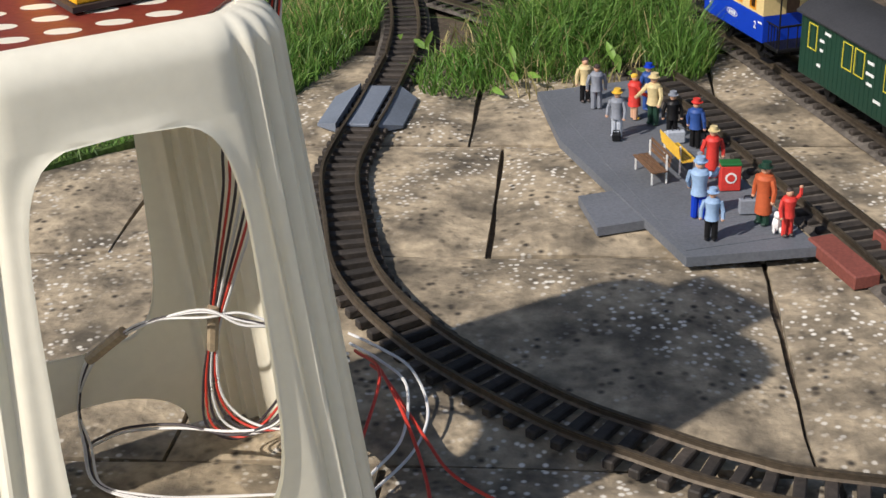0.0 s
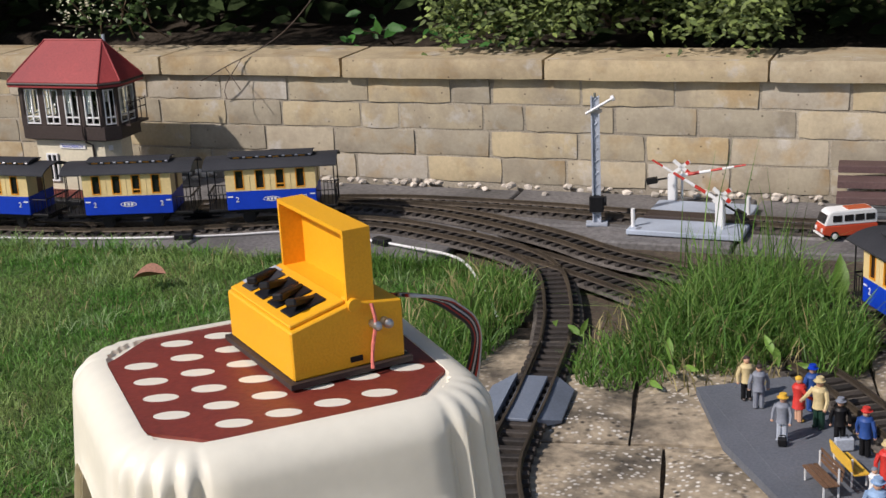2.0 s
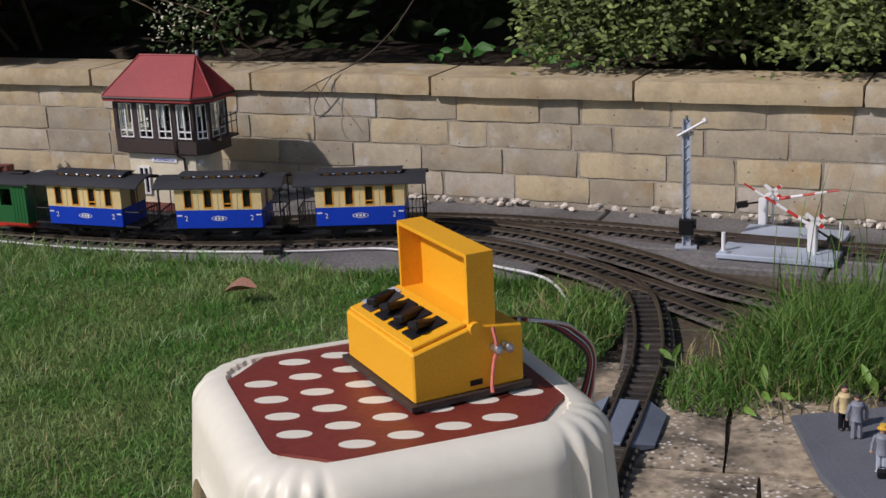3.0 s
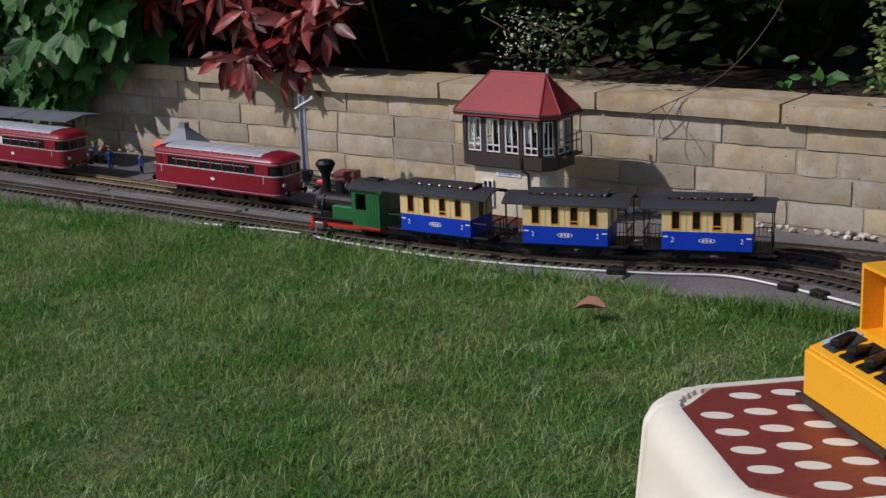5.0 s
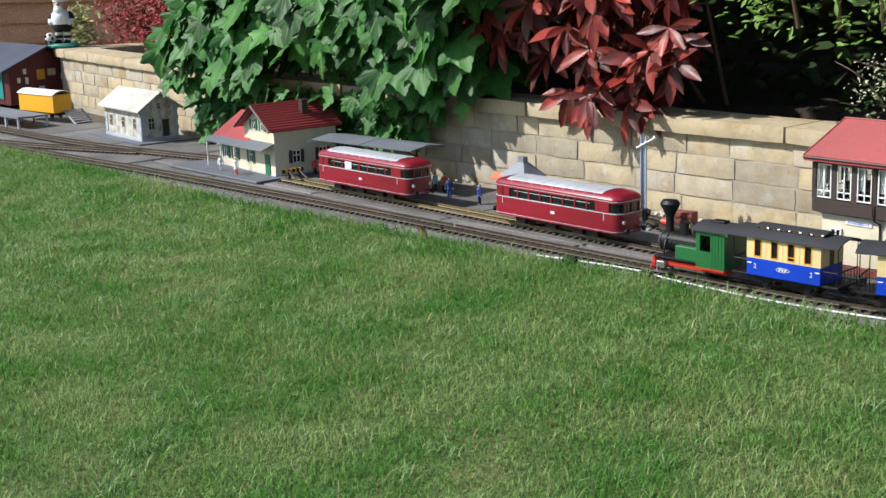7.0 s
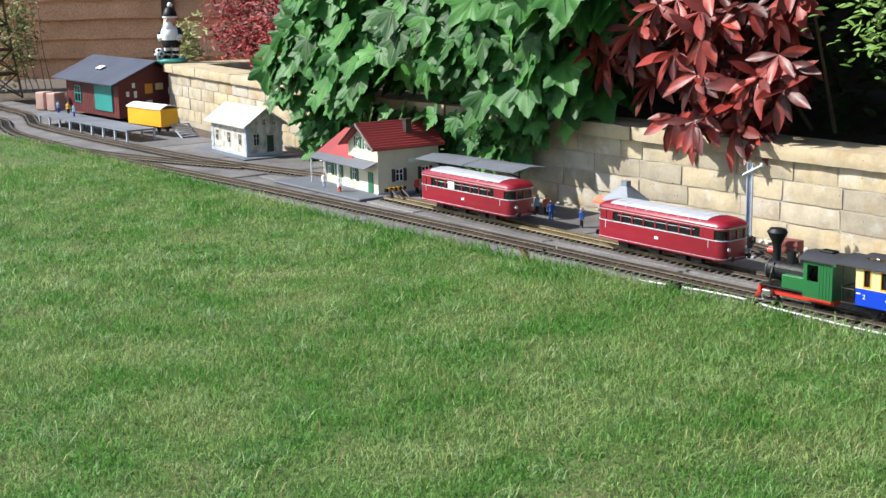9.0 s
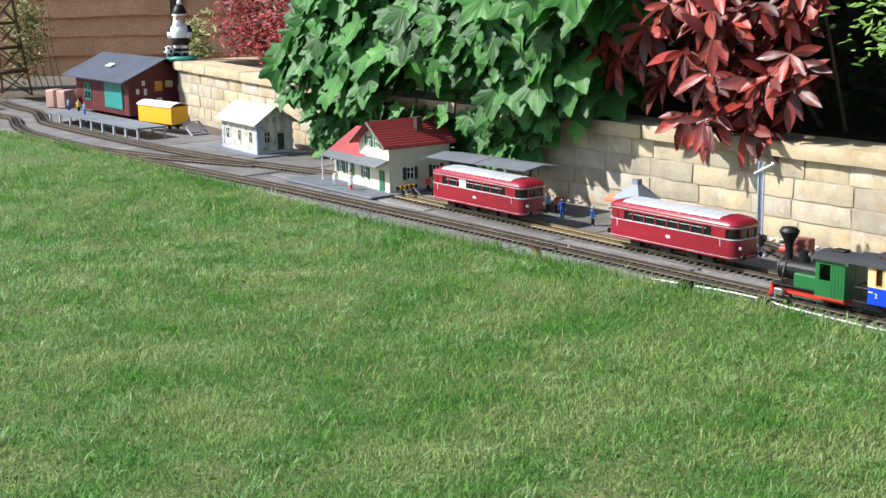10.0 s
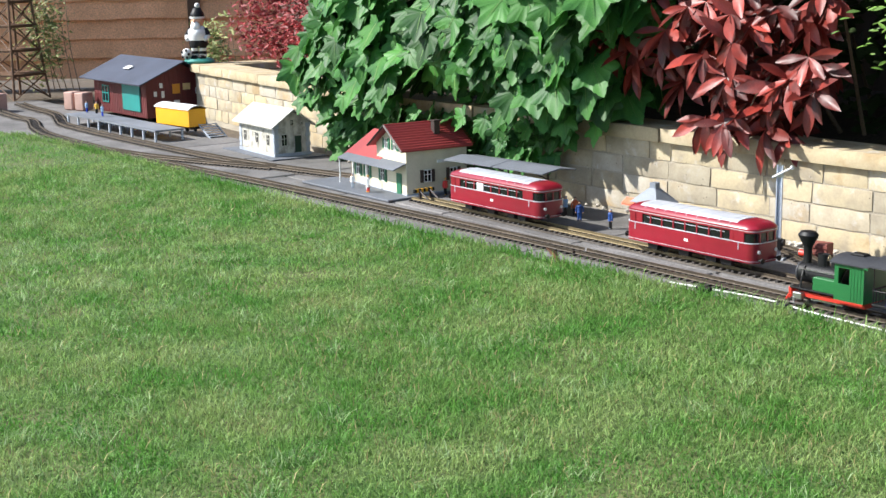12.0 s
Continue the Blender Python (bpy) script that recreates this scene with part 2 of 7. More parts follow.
MAPLE = leaf_material("maple_leaf_red", (0.30, 0.03, 0.03), (0.18, 0.02, 0.02), 0.5, 0.3, 0.4)
BLOSSOM = leaf_material("pale_blossom", (0.62, 0.58, 0.42), (0.5, 0.5, 0.36), 0.6, 0.2, 0.2)
TWIG = material("twig", (0.16, 0.11, 0.07), 0.85, vary=0.3, bump=0.3)


# ---- mesh helpers ----
def thing(name, label, category, at=None, group=""):
    ob = new(name)
    ob.empty_display_size = 0.02
    if at is not None:
        ob.matrix_world = at
    return tagged(ob, label, category, group)


def mesh_of(bm, name, mats, smooth=False):
    me = bpy.data.meshes.new(name)
    bmesh.ops.recalc_face_normals(bm, faces=bm.faces)
    bm.to_mesh(me)
    bm.free()
    for m in mats if isinstance(mats, (list, tuple)) else (mats,):
        me.materials.append(m)
    if smooth:
        me.polygons.foreach_set("use_smooth", [True] * len(me.polygons))
        me.set_sharp_from_angle(angle=radians(38))
    return me


def part(name, bm, mat, parent=None, label="", smooth=False, at=None):
    ob = new(name, mesh_of(bm, name, mat, smooth))
    ob.parent = parent
    if at is not None:
        ob.matrix_local = at
    if label:
        ob["label"] = label
    return ob


def bx(bm, x0, x1, y0, y1, z0, z1, bev=0.0, m=None, mi=0):
    vs = [bm.verts.new((x, y, z)) for z in (z0, z1) for x, y in ((x0, y0), (x1, y0), (x1, y1), (x0, y1))]
    fs = [bm.faces.new([vs[i] for i in f]) for f in ((3, 2, 1, 0), (4, 5, 6, 7), (0, 1, 5, 4), (1, 2, 6, 5), (2, 3, 7, 6), (3, 0, 4, 7))]
    for f in fs:
        f.material_index = mi
    if m is not None:
        bmesh.ops.transform(bm, matrix=m, verts=vs)
    if bev:
        es = list({e for f in fs for e in f.edges})
        bmesh.ops.bevel(bm, geom=es, offset=bev, segments=1, affect="EDGES", profile=0.5)
    return vs


def box(x0, x1, y0, y1, z0, z1, bev=0.0):
    bm = bmesh.new()
    bx(bm, x0, x1, y0, y1, z0, z1, bev)
    return bm


def cyl(bm, a, b, r0, r1=None, seg=12, caps=True):
    a, b = Vector(a), Vector(b)
    r1 = r0 if r1 is None else r1
    q = (b - a).to_track_quat("Z", "Y")
    rings = []
    for p, r in ((a, r0), (b, r1)):
        rings.append([bm.verts.new(p + q @ Vector((r * math.cos(t), r * math.sin(t), 0))) for t in (2 * math.pi * k / seg for k in range(seg))])
    for k in range(seg):
        bm.faces.new((rings[0][k], rings[0][(k + 1) % seg], rings[1][(k + 1) % seg], rings[1][k]))
    if caps:
        bm.faces.new(rings[0][::-1])
        bm.faces.new(rings[1])
    return bm


def lathe(bm, profile, seg=16, centre=(0, 0, 0)):
    """profile: (radius, z) from bottom to top."""
    rings = []
    for r, z in profile:
        rings.append([bm.verts.new((centre[0] + r * math.cos(t), centre[1] + r * math.sin(t), centre[2] + z)) for t in (2 * math.pi * k / seg for k in range(seg))])
    for lo, hi in zip(rings, rings[1:]):
        for k in range(seg):
            bm.faces.new((lo[k], lo[(k + 1) % seg], hi[(k + 1) % seg], hi[k]))
    bm.faces.new(rings[0][::-1])
    bm.faces.new(rings[-1])
    return bm


def smooth_line(pts, step=0.02):
    """Catmull-Rom through the points, resampled at even steps."""
    p = [Vector(v) if len(v) == 3 else Vector((*v, 0)) for v in pts]
    p = [2 * p[0] - p[1], *p, 2 * p[-1] - p[-2]]
    dense = []
    for a, b, c, d in zip(p, p[1:], p[2:], p[3:]):
        for k in range(24):
            t = k / 24
            dense.append(0.5 * (2 * b + (c - a) * t + (2 * a - 5 * b + 4 * c - d) * t * t + (3 * b - a - 3 * c + d) * t ** 3))
    dense.append(p[-2])
    out, want, gone = [dense[0]], step, 0.0
    for a, b in zip(dense, dense[1:]):
        l = (b - a).length
        while l > 1e-9 and gone + l >= want:
            out.append(a.lerp(b, (want - gone) / l))
            want += step
        gone += l
    return out


def sweep(bm, line, section, closed=False):
    """section: (across, up) pairs carried along a level line."""
    rings = []
    for k, p in enumerate(line):
        d = (line[min(k + 1, len(line) - 1)] - line[max(k - 1, 0)]).normalized()
        side = Vector((-d.y, d.x, 0)).normalized()
        rings.append([bm.verts.new(p + side * s + Vector((0, 0, u))) for s, u in section])
    n = len(section)
    for lo, hi in zip(rings, rings[1:]):
        for k in range(n):
            bm.faces.new((lo[k], lo[(k + 1) % n], hi[(k + 1) % n], hi[k]))
    bm.faces.new(rings[0][::-1])
    bm.faces.new(rings[-1])
    return bm


def tube(bm, line, r, seg=6):
    line = [Vector(v) for v in line]
    rings = []
    for k, p in enumerate(line):
        d = line[min(k + 1, len(line) - 1)] - line[max(k - 1, 0)]
        q = d.to_track_quat("Z", "Y")
        rings.append([bm.verts.new(p + q @ Vector((r * math.cos(t), r * math.sin(t), 0))) for t in (2 * math.pi * j / seg for j in range(seg))])
    for lo, hi in zip(rings, rings[1:]):
        for k in range(seg):
            bm.faces.new((lo[k], lo[(k + 1) % seg], hi[(k + 1) % seg], hi[k]))
    bm.faces.new(rings[0][::-1])
    bm.faces.new(rings[-1])
    return bm


def prism(bm, profile, lo, hi, axis="x", mi=0):
    """A closed profile of (a, b) carried along an axis from lo to hi."""
    def at(a, b, c):
        return {"x": (c, a, b), "y": (a, c, b), "z": (a, b, c)}[axis]
    r = [[bm.verts.new(at(a, b, c)) for a, b in profile] for c in (lo, hi)]
    n = len(profile)
    fs = [bm.faces.new((r[0][k], r[0][(k + 1) % n], r[1][(k + 1) % n], r[1][k])) for k in range(n)]
    fs += [bm.faces.new(r[0][::-1]), bm.faces.new(r[1])]
    for f in fs:
        f.material_index = mi
    return bm


def ball(bm, c, rx, ry=None, rz=None, u=10, v=7):
    vs = bmesh.ops.create_uvsphere(bm, u_segments=u, v_segments=v, radius=1.0)["verts"]
    bmesh.ops.transform(bm, matrix=Matrix.LocRotScale(c, None, (rx, ry or rx, rz or rx)), verts=vs)
    return bm


def frame_bm(x0, x1, z0, z1, w, y0, y1, cross=()):
    """A flat window frame in the x-z plane; cross: heights or widths of bars ('x' or 'z', place)."""
    bm = bmesh.new()
    bx(bm, x0, x1, y0, y1, z0, z0 + w)
    bx(bm, x0, x1, y0, y1, z1 - w, z1)
    bx(bm, x0, x0 + w, y0, y1, z0 + w, z1 - w)
    bx(bm, x1 - w, x1, y0, y1, z0 + w, z1 - w)
    for ax, v in cross:
        if ax == "x":
            bx(bm, v - w / 2, v + w / 2, y0, y1, z0 + w, z1 - w)
        else:
            bx(bm, x0 + w, x1 - w, y0, y1, v - w / 2, v + w / 2)
    return bm


def fast_mesh(name, verts, faces_flat, sizes, mat, smooth=False):
    """A mesh from numpy arrays: verts (n, 3), flat corner indices, corners in each face."""
    me = bpy.data.meshes.new(name)
    me.vertices.add(len(verts))
    me.vertices.foreach_set("co", np.asarray(verts, np.float32).ravel())
    me.loops.add(len(faces_flat))
    me.loops.foreach_set("vertex_index", np.asarray(faces_flat, np.int32))
    me.polygons.add(len(sizes))
    starts = np.concatenate([[0], np.cumsum(sizes)[:-1]])
    me.polygons.foreach_set("loop_start", starts.astype(np.int32))
    me.update(calc_edges=True)
    me.validate()
    me.materials.append(mat)
    return me

# ---- ground, paving, wall ----
bm = bmesh.new()
bmesh.ops.create_grid(bm, x_segments=60, y_segments=60, size=40)
for v in bm.verts:
    v.co.z = -0.03
tagged(part("ground", bm, SOIL), "bare brown garden soil", "ground", kind="structure")

WALL_Y = 3.117
# a strip of dark slabs under the tracks, between the lawn and the wall
strip = thing("track_paving", "dark grey stone slabs under the railway along the wall", "paving")
strip["kind"] = "structure"
rng = random.Random(5)
x = -9.6
cols = []
while x < 2.4:
    w = rng.choice((0.58, 0.6, 0.62, 0.72))
    cols.append((x, x + w))
    x += w
for x0, x1 in cols:
    sh = rng.uniform(-0.05, 0.05)
    y_lo = 2.22 if x1 < -0.5 else 2.68
    for y0, y1 in ((y_lo, max(2.62 + sh, y_lo + 0.1)), (max(2.62 + sh, y_lo + 0.1), WALL_Y - 0.035)):
        bm = bmesh.new()
        z = rng.uniform(-0.002, 0.002)
        bx(bm, x0 + 0.004, x1 - 0.004, y0 + 0.004, y1 - 0.004, -0.05, z, 0.004)
        part("slab", bm, SLAB, strip)
bm = box(-9.7, 2.5, 2.2, WALL_Y - 0.03, -0.06, -0.016)
part("bedding", bm, SOIL, strip)

# pale patio slabs round the stool and the platform
patio = thing("patio", "weathered buff stone patio slabs with dark mossy joints", "paving")
patio["kind"] = "structure"
TURN10 = pose(-0.227, 1.721, 0, 0, 0, 10)
rows = [(-3.2, -2.72), (-2.72, -2.25), (-2.25, -1.78), (-1.78, -1.25), (-1.25, -0.80), (-0.80, -0.36), (-0.36, 0.0), (0.0, 0.42)]
for j, (v0, v1) in enumerate(rows):
    u = -1.9 + (0.0, 0.17, 0.05, 0.22, 0.1, 0.28, 0.0, 0.12)[j]
    edges = [u]
    while edges[-1] < 2.6:
        edges.append(edges[-1] + rng.choice((0.33, 0.37, 0.42, 0.47)))
    if j == 6:
        edges = [-0.95, -0.48, 0.0, 0.36, 0.72, 1.15, 1.6, 2.1, 2.6]
    if j == 5:
        edges = [-1.2, -0.75, -0.28, 0.33, 0.8, 1.2, 1.7, 2.15, 2.6]
    for u0, u1 in zip(edges, edges[1:]):
        bm = bmesh.new()
        n = 7
        grid = [[None] * (n + 1) for _ in range(n + 1)]
        seed = rng.uniform(0, 90)
        for a in range(n + 1):
            for b in range(n + 1):
                fu, fv = a / n, b / n
                du = (u1 - u0) * fu + u0 + (0.003 if a == 0 else -0.003 if a == n else 0)
                dv = (v1 - v0) * fv + v0 + (0.003 if b == 0 else -0.003 if b == n else 0)
                rough = noise.noise(Vector((du * 9, dv * 9, seed)))
                if a in (0, n):
                    du += 0.006 * rough
                if b in (0, n):
                    dv += 0.006 * noise.noise(Vector((du * 11, dv * 7, seed + 5)))
                edge = a in (0, n) or b in (0, n)
                grid[a][b] = bm.verts.new((du, dv, 0.0025 * rough - (0.008 if edge else 0.001)))
        for a in range(n):
            for b in range(n):
                bm.faces.new((grid[a][b], grid[a + 1][b], grid[a + 1][b + 1], grid[a][b + 1]))
        rim = [grid[a][0] for a in range(n + 1)] + [grid[n][b] for b in range(1, n + 1)] + [grid[a][n] for a in range(n - 1, -1, -1)] + [grid[0][b] for b in range(n - 1, 0, -1)]
        lows = [bm.verts.new((v.co.x, v.co.y, -0.04)) for v in rim]
        for k in range(len(rim)):
            bm.faces.new((rim[k], lows[k], lows[(k + 1) % len(rim)], rim[(k + 1) % len(rim)]))
        part("slab", bm, PATIO, patio, smooth=True, at=TURN10)
part("bedding", box(-2.2, 2.8, -3.4, 0.5, -0.05, -0.016), SOIL, patio, at=TURN10)

# the retaining wall of sandstone blocks
wall = thing("wall_garden", "low garden wall of coursed buff sandstone blocks", "wall")
wall["kind"] = "structure"
COURSE = 0.0675


def block_mesh(w, h, d, seed, bev=0.0025):
    bm = bmesh.new()
    nx, nz = 7, 3
    g = []
    for a in range(nx + 1):
        col = []
        for b in range(nz + 1):
            fx, fz = a / nx, b / nz
            edge = a in (0, nx) or b in (0, nz)
            x, z = -w / 2 + w * fx, -h / 2 + h * fz
            r = noise.noise(Vector((x * 14, z * 14, seed * 7.3)))
            r2 = noise.noise(Vector((x * 31 + 5, z * 31, seed * 3.1)))
            x += (0.0030 * r + 0.0016 * r2) * (1 if a in (0, nx) else 0.3)
            z += (0.0022 * r2 + 0.0014 * r) * (1 if b in (0, nz) else 0.3)
            if a in (0, nx) and b in (0, nz):
                x, z = x * (1 - 0.0022 / w), z * (1 - 0.0022 / h)
            col.append(bm.verts.new((x, (bev if edge else 0.0) + 0.0022 * r + 0.0010 * r2, z)))
        g.append(col)
    for a in range(nx):
        for b in range(nz):
            bm.faces.new((g[a][b], g[a + 1][b], g[a + 1][b + 1], g[a][b + 1]))
    rim = [g[a][0] for a in range(nx + 1)] + [g[nx][b] for b in range(1, nz + 1)] + [g[a][nz] for a in range(nx - 1, -1, -1)] + [g[0][b] for b in range(nz - 1, 0, -1)]
    back = [bm.verts.new((v.co.x, d, v.co.z)) for v in rim]
    for k in range(len(rim)):
        bm.faces.new((rim[k], rim[(k + 1) % len(rim)], back[(k + 1) % len(rim)], back[k]))
    return bm


def along(x):
    """Place and turn on the wall's face; past x = -5.2 it bears back to the fence end."""
    if x > -5.2:
        return x, WALL_Y, 0.0
    return x, WALL_Y + (-5.2 - x) * 0.118, -math.degrees(math.atan(0.118))


shapes = {}
for w in (0.10, 0.16, 0.195, 0.222):
    shapes[w] = [mesh_of(block_mesh(w, 0.0620, 0.06, k + w * 50), "block", STONE, True) for k in range(7)]
for c in range(4):
    x = -7.75 + (0.11 if c % 2 else 0.0) + c * 0.013
    while x < 2.2:
        w = rng.choices((0.222, 0.195, 0.16, 0.10), (6, 5, 2, 1))[0]
        ob = new("block", rng.choice(shapes[w]))
        ob.parent = wall
        wx, wy, wt = along(x + w / 2)
        ob.matrix_local = pose(wx, wy + rng.uniform(-0.0012, 0.0012), COURSE * (c + 0.5) + 0.002, 0, 0, wt + rng.uniform(-0.2, 0.2))
        x += w + 0.0065
copes = [mesh_of(block_mesh(0.53, 0.049, 0.2, 40 + k, 0.003), "coping", COPE, True) for k in range(3)]
x = -7.78
while x < 2.2:
    ob = new("coping", rng.choice(copes))
    ob.parent = wall
    wx, wy, wt = along(x + 0.265)
    ob.matrix_local = pose(wx, wy - 0.022 + rng.uniform(-0.003, 0.003), 4 * COURSE + 0.027 + rng.uniform(-0.001, 0.001), 0, 0, wt)
    x += 0.537
part("core", box(-5.2, 2.3, WALL_Y + 0.0048, WALL_Y + 0.16, -0.05, 4 * COURSE), MORTAR, wall)
part("core", box(-2.58, 0.0, 0.0050, 0.16, -0.05, 4 * COURSE), MORTAR, wall, at=pose(-5.2, WALL_Y, 0, 0, 0, -6.73))
part("return_core", box(-0.02, 0.12, 0.0, 1.1, -0.05, 4 * COURSE), STONE, wall, at=pose(-7.75, 3.43, 0, 0, 0, -10))
part("return_coping", box(-0.05, 0.15, -0.03, 1.1, 4 * COURSE + 0.002, 4 * COURSE + 0.052, 0.005), COPE, wall, at=pose(-7.75, 3.43, 0, 0, 0, -10))

# the raised bed behind it
bm = bmesh.new()
bmesh.ops.create_grid(bm, x_segments=80, y_segments=20, size=1)
for v in bm.verts:
    v.co = Vector((-2.6 + v.co.x * 5.0, 4.15 + v.co.y * 0.98, 0.28 + 0.05 * noise.noise(v.co * 9)))
    if v.co.x < -5.2:
        v.co.y = max(v.co.y, WALL_Y + 0.08 + (-5.2 - v.co.x) * 0.118)
tagged(part("raised_bed", bm, material("dark_humus", (0.05, 0.04, 0.03), 0.95, vary=0.4, scale=10, bump=0.9, spec=0.1), smooth=True), "dark soil of the raised bed behind the wall", "ground", kind="structure")

# ---- lawn ----
LAWN = [(-9.6, 2.20), (-7.8, 2.21), (-6.8, 2.28), (-5.2, 2.28), (-4.0, 2.28), (-3.1, 2.33), (-2.5, 2.37), (-2.0, 2.385), (-1.4, 2.40), (-0.80, 2.44), (-0.68, 2.33), (-0.60, 2.05), (-0.60, 1.86), (-0.80, 1.56), (-1.0, 1.30), (-1.3, 0.90), (-1.9, 0.2), (-2.5, -0.6), (-3.4, -4.0), (-9.6, -4.0)]
LAWN_ARR = np.array(LAWN)


def inside(px, py, poly):
    res = np.zeros(len(px), bool)
    for (x0, y0), (x1, y1) in zip(poly, np.roll(poly, -1, axis=0)):
        hit = ((y0 > py) != (y1 > py)) & (px < (x1 - x0) * (py - y0) / (y1 - y0 + 1e-12) + x0)
        res ^= hit
    return res


bm = bmesh.new()
vs = [bm.verts.new((x, y, 0.006)) for x, y in LAWN]
bm.faces.new(vs)
low = [bm.verts.new((x, y, -0.03)) for x, y in LAWN]
for k in range(len(vs)):
    bm.faces.new((vs[k], low[k], low[(k + 1) % len(vs)], vs[(k + 1) % len(vs)]))
tagged(part("lawn", bm, TURF), "short mown green lawn beside the railway", "lawn", kind="structure")


def blades(name, px, py, length, width, mat, lean=0.55, z0=0.004, seed=1, turn=None):
    r = np.random.RandomState(seed)
    n = len(px)
    a = r.uniform(0, 2 * np.pi, n)
    if turn is not None:
        a = turn + r.normal(0, 0.7, n)
    l = length * r.uniform(0.55, 1.3, n)
    ln = lean * r.uniform(0.2, 1.4, n)
    face = r.uniform(0, 2 * np.pi, n)
    wx, wy = np.cos(face) * width / 2, np.sin(face) * width / 2
    v = np.zeros((n, 5, 3))
    for k, (f, wf) in enumerate(((0, 1.0), (0.55, 0.8))):
        bx_, by_ = np.cos(a) * ln * l * f ** 1.7, np.sin(a) * ln * l * f ** 1.7
        bz = l * f * (1 - 0.25 * ln * f)
        for s in (0, 1):
            sg = -1 if s == 0 else 1
            v[:, 2 * k + s, 0] = px + bx_ + sg * wx * wf
            v[:, 2 * k + s, 1] = py + by_ + sg * wy * wf
            v[:, 2 * k + s, 2] = z0 + bz
    v[:, 4, 0], v[:, 4, 1], v[:, 4, 2] = px + np.cos(a) * ln * l, py + np.sin(a) * ln * l, z0 + l * (1 - 0.35 * ln)
    base = (np.arange(n) * 5)[:, None]
    idx = np.concatenate([base + np.array([[0, 1, 3, 2]]), base + np.array([[2, 3, 4]])], 1).ravel()
    sizes = np.tile([4, 3], n)
    return new(name, fast_mesh(name, v.reshape(-1, 3), idx, sizes, mat))


rs = np.random.RandomState(3)


def lawn_points(n, x0, x1, y0, y1):
    px, py = rs.uniform(x0, x1, n), rs.uniform(y0, y1, n)
    k = inside(px, py, LAWN_ARR)
    return px[k], py[k]


pts = [lawn_points(230000, -3.4, -0.55, 0.2, 2.45), lawn_points(90000, -6.2, -3.4, 0.2, 2.4), lawn_points(30000, -9.6, -6.2, 0.2, 2.4)]
px, py = np.concatenate([p[0] for p in pts]), np.concatenate([p[1] for p in pts])
clump = np.array([noise.noise(Vector((a * 2.6, b * 2.6, 0))) for a, b in zip(px, py)])
fine = np.array([noise.noise(Vector((a * 9.0, b * 9.0, 4.0))) for a, b in zip(px, py)])
length = 0.020 + 0.010 * clump + 0.008 * fine
tagged(blades("lawn_grass", px, py, length, np.where(px > -3.4, 0.0022, 0.0032), GRASS, 0.95, seed=2), "short dense green grass blades of the lawn", "grass", kind="stuff")
k = rs.rand(len(px)) < 0.02 + 0.10 * np.clip(clump - 0.5 * fine, 0, 1)
tagged(blades("dry_grass", px[k], py[k], 0.03, 0.002, STRAW, 0.9, seed=4), "dry straw-coloured blades scattered in the lawn", "grass", kind="stuff")

# paler tufts standing out of the turf
PALEGRASS = leaf_material("pale_tuft_blade", (0.34, 0.44, 0.22), (0.22, 0.36, 0.12), 0.5, 0.35, 0.4)
tx, ty = lawn_points(520, -6.0, -0.6, 0.3, 2.4)
n = 26
qx = (tx[:, None] + rs.normal(0, 0.016, (len(tx), n))).ravel()
qy = (ty[:, None] + rs.normal(0, 0.016, (len(tx), n))).ravel()
ql = 0.034 * np.repeat(rs.uniform(0.6, 1.4, len(tx)), n)
tagged(blades("pale_tufts", qx, qy, ql, 0.0018, PALEGRASS, 1.1, seed=6), "paler tufts of coarse grass in the lawn", "grass", kind="stuff")

# ---- tracks ----
SLEEPER_MESH = mesh_of(box(-0.006, 0.006, -0.039, 0.039, 0.0, 0.0105, 0.0015), "sleeper", SLEEPER)


def track(pts, label, single=True, rail=RAIL, z=0.0, bed=True):
    t = thing("track", label, "railway track", group="garden railway tracks")
    line = smooth_line(pts, 0.02)
    for side in (-1, 1):
        bm = bmesh.new()
        c = side * 0.0245
        sweep(bm, line, [(c - 0.0035, 0.0105 + z), (c + 0.0035, 0.0105 + z), (c + 0.0012, 0.0125 + z), (c + 0.0012, 0.017 + z), (c + 0.002, 0.018 + z), (c + 0.002, 0.020 + z), (c - 0.002, 0.020 + z), (c - 0.002, 0.018 + z), (c - 0.0012, 0.017 + z), (c - 0.0012, 0.0125 + z)])
        part("rail", bm, rail, t)
    if bed:
        bm = bmesh.new()
        sweep(bm, line, [(-0.046, 0.0005), (0.046, 0.0005), (0.038, 0.0042), (-0.038, 0.0042)])
        part("dirt_bed", bm, DIRT, t, "dark dirt between the sleepers")
    marks = smooth_line(pts, 0.0275)
    joined = None if single else bmesh.new()
    for k, p in enumerate(marks[:-1]):
        d = marks[k + 1] - p
        m = Matrix.Translation(p + Vector((0, 0, z))) @ pose(0, 0, 0, 0, 0, math.degrees(math.atan2(d.y, d.x)))
        if single:
            ob = new("sleeper", SLEEPER_MESH)
            ob.parent = t
            ob.matrix_local = m
        else:
            bx(joined, -0.006, 0.006, -0.039, 0.039, 0.0, 0.0105, 0, m)
    if joined:
        tagged(part("sleeper_run", joined, SLEEPER, t), kind="stuff")
    return t


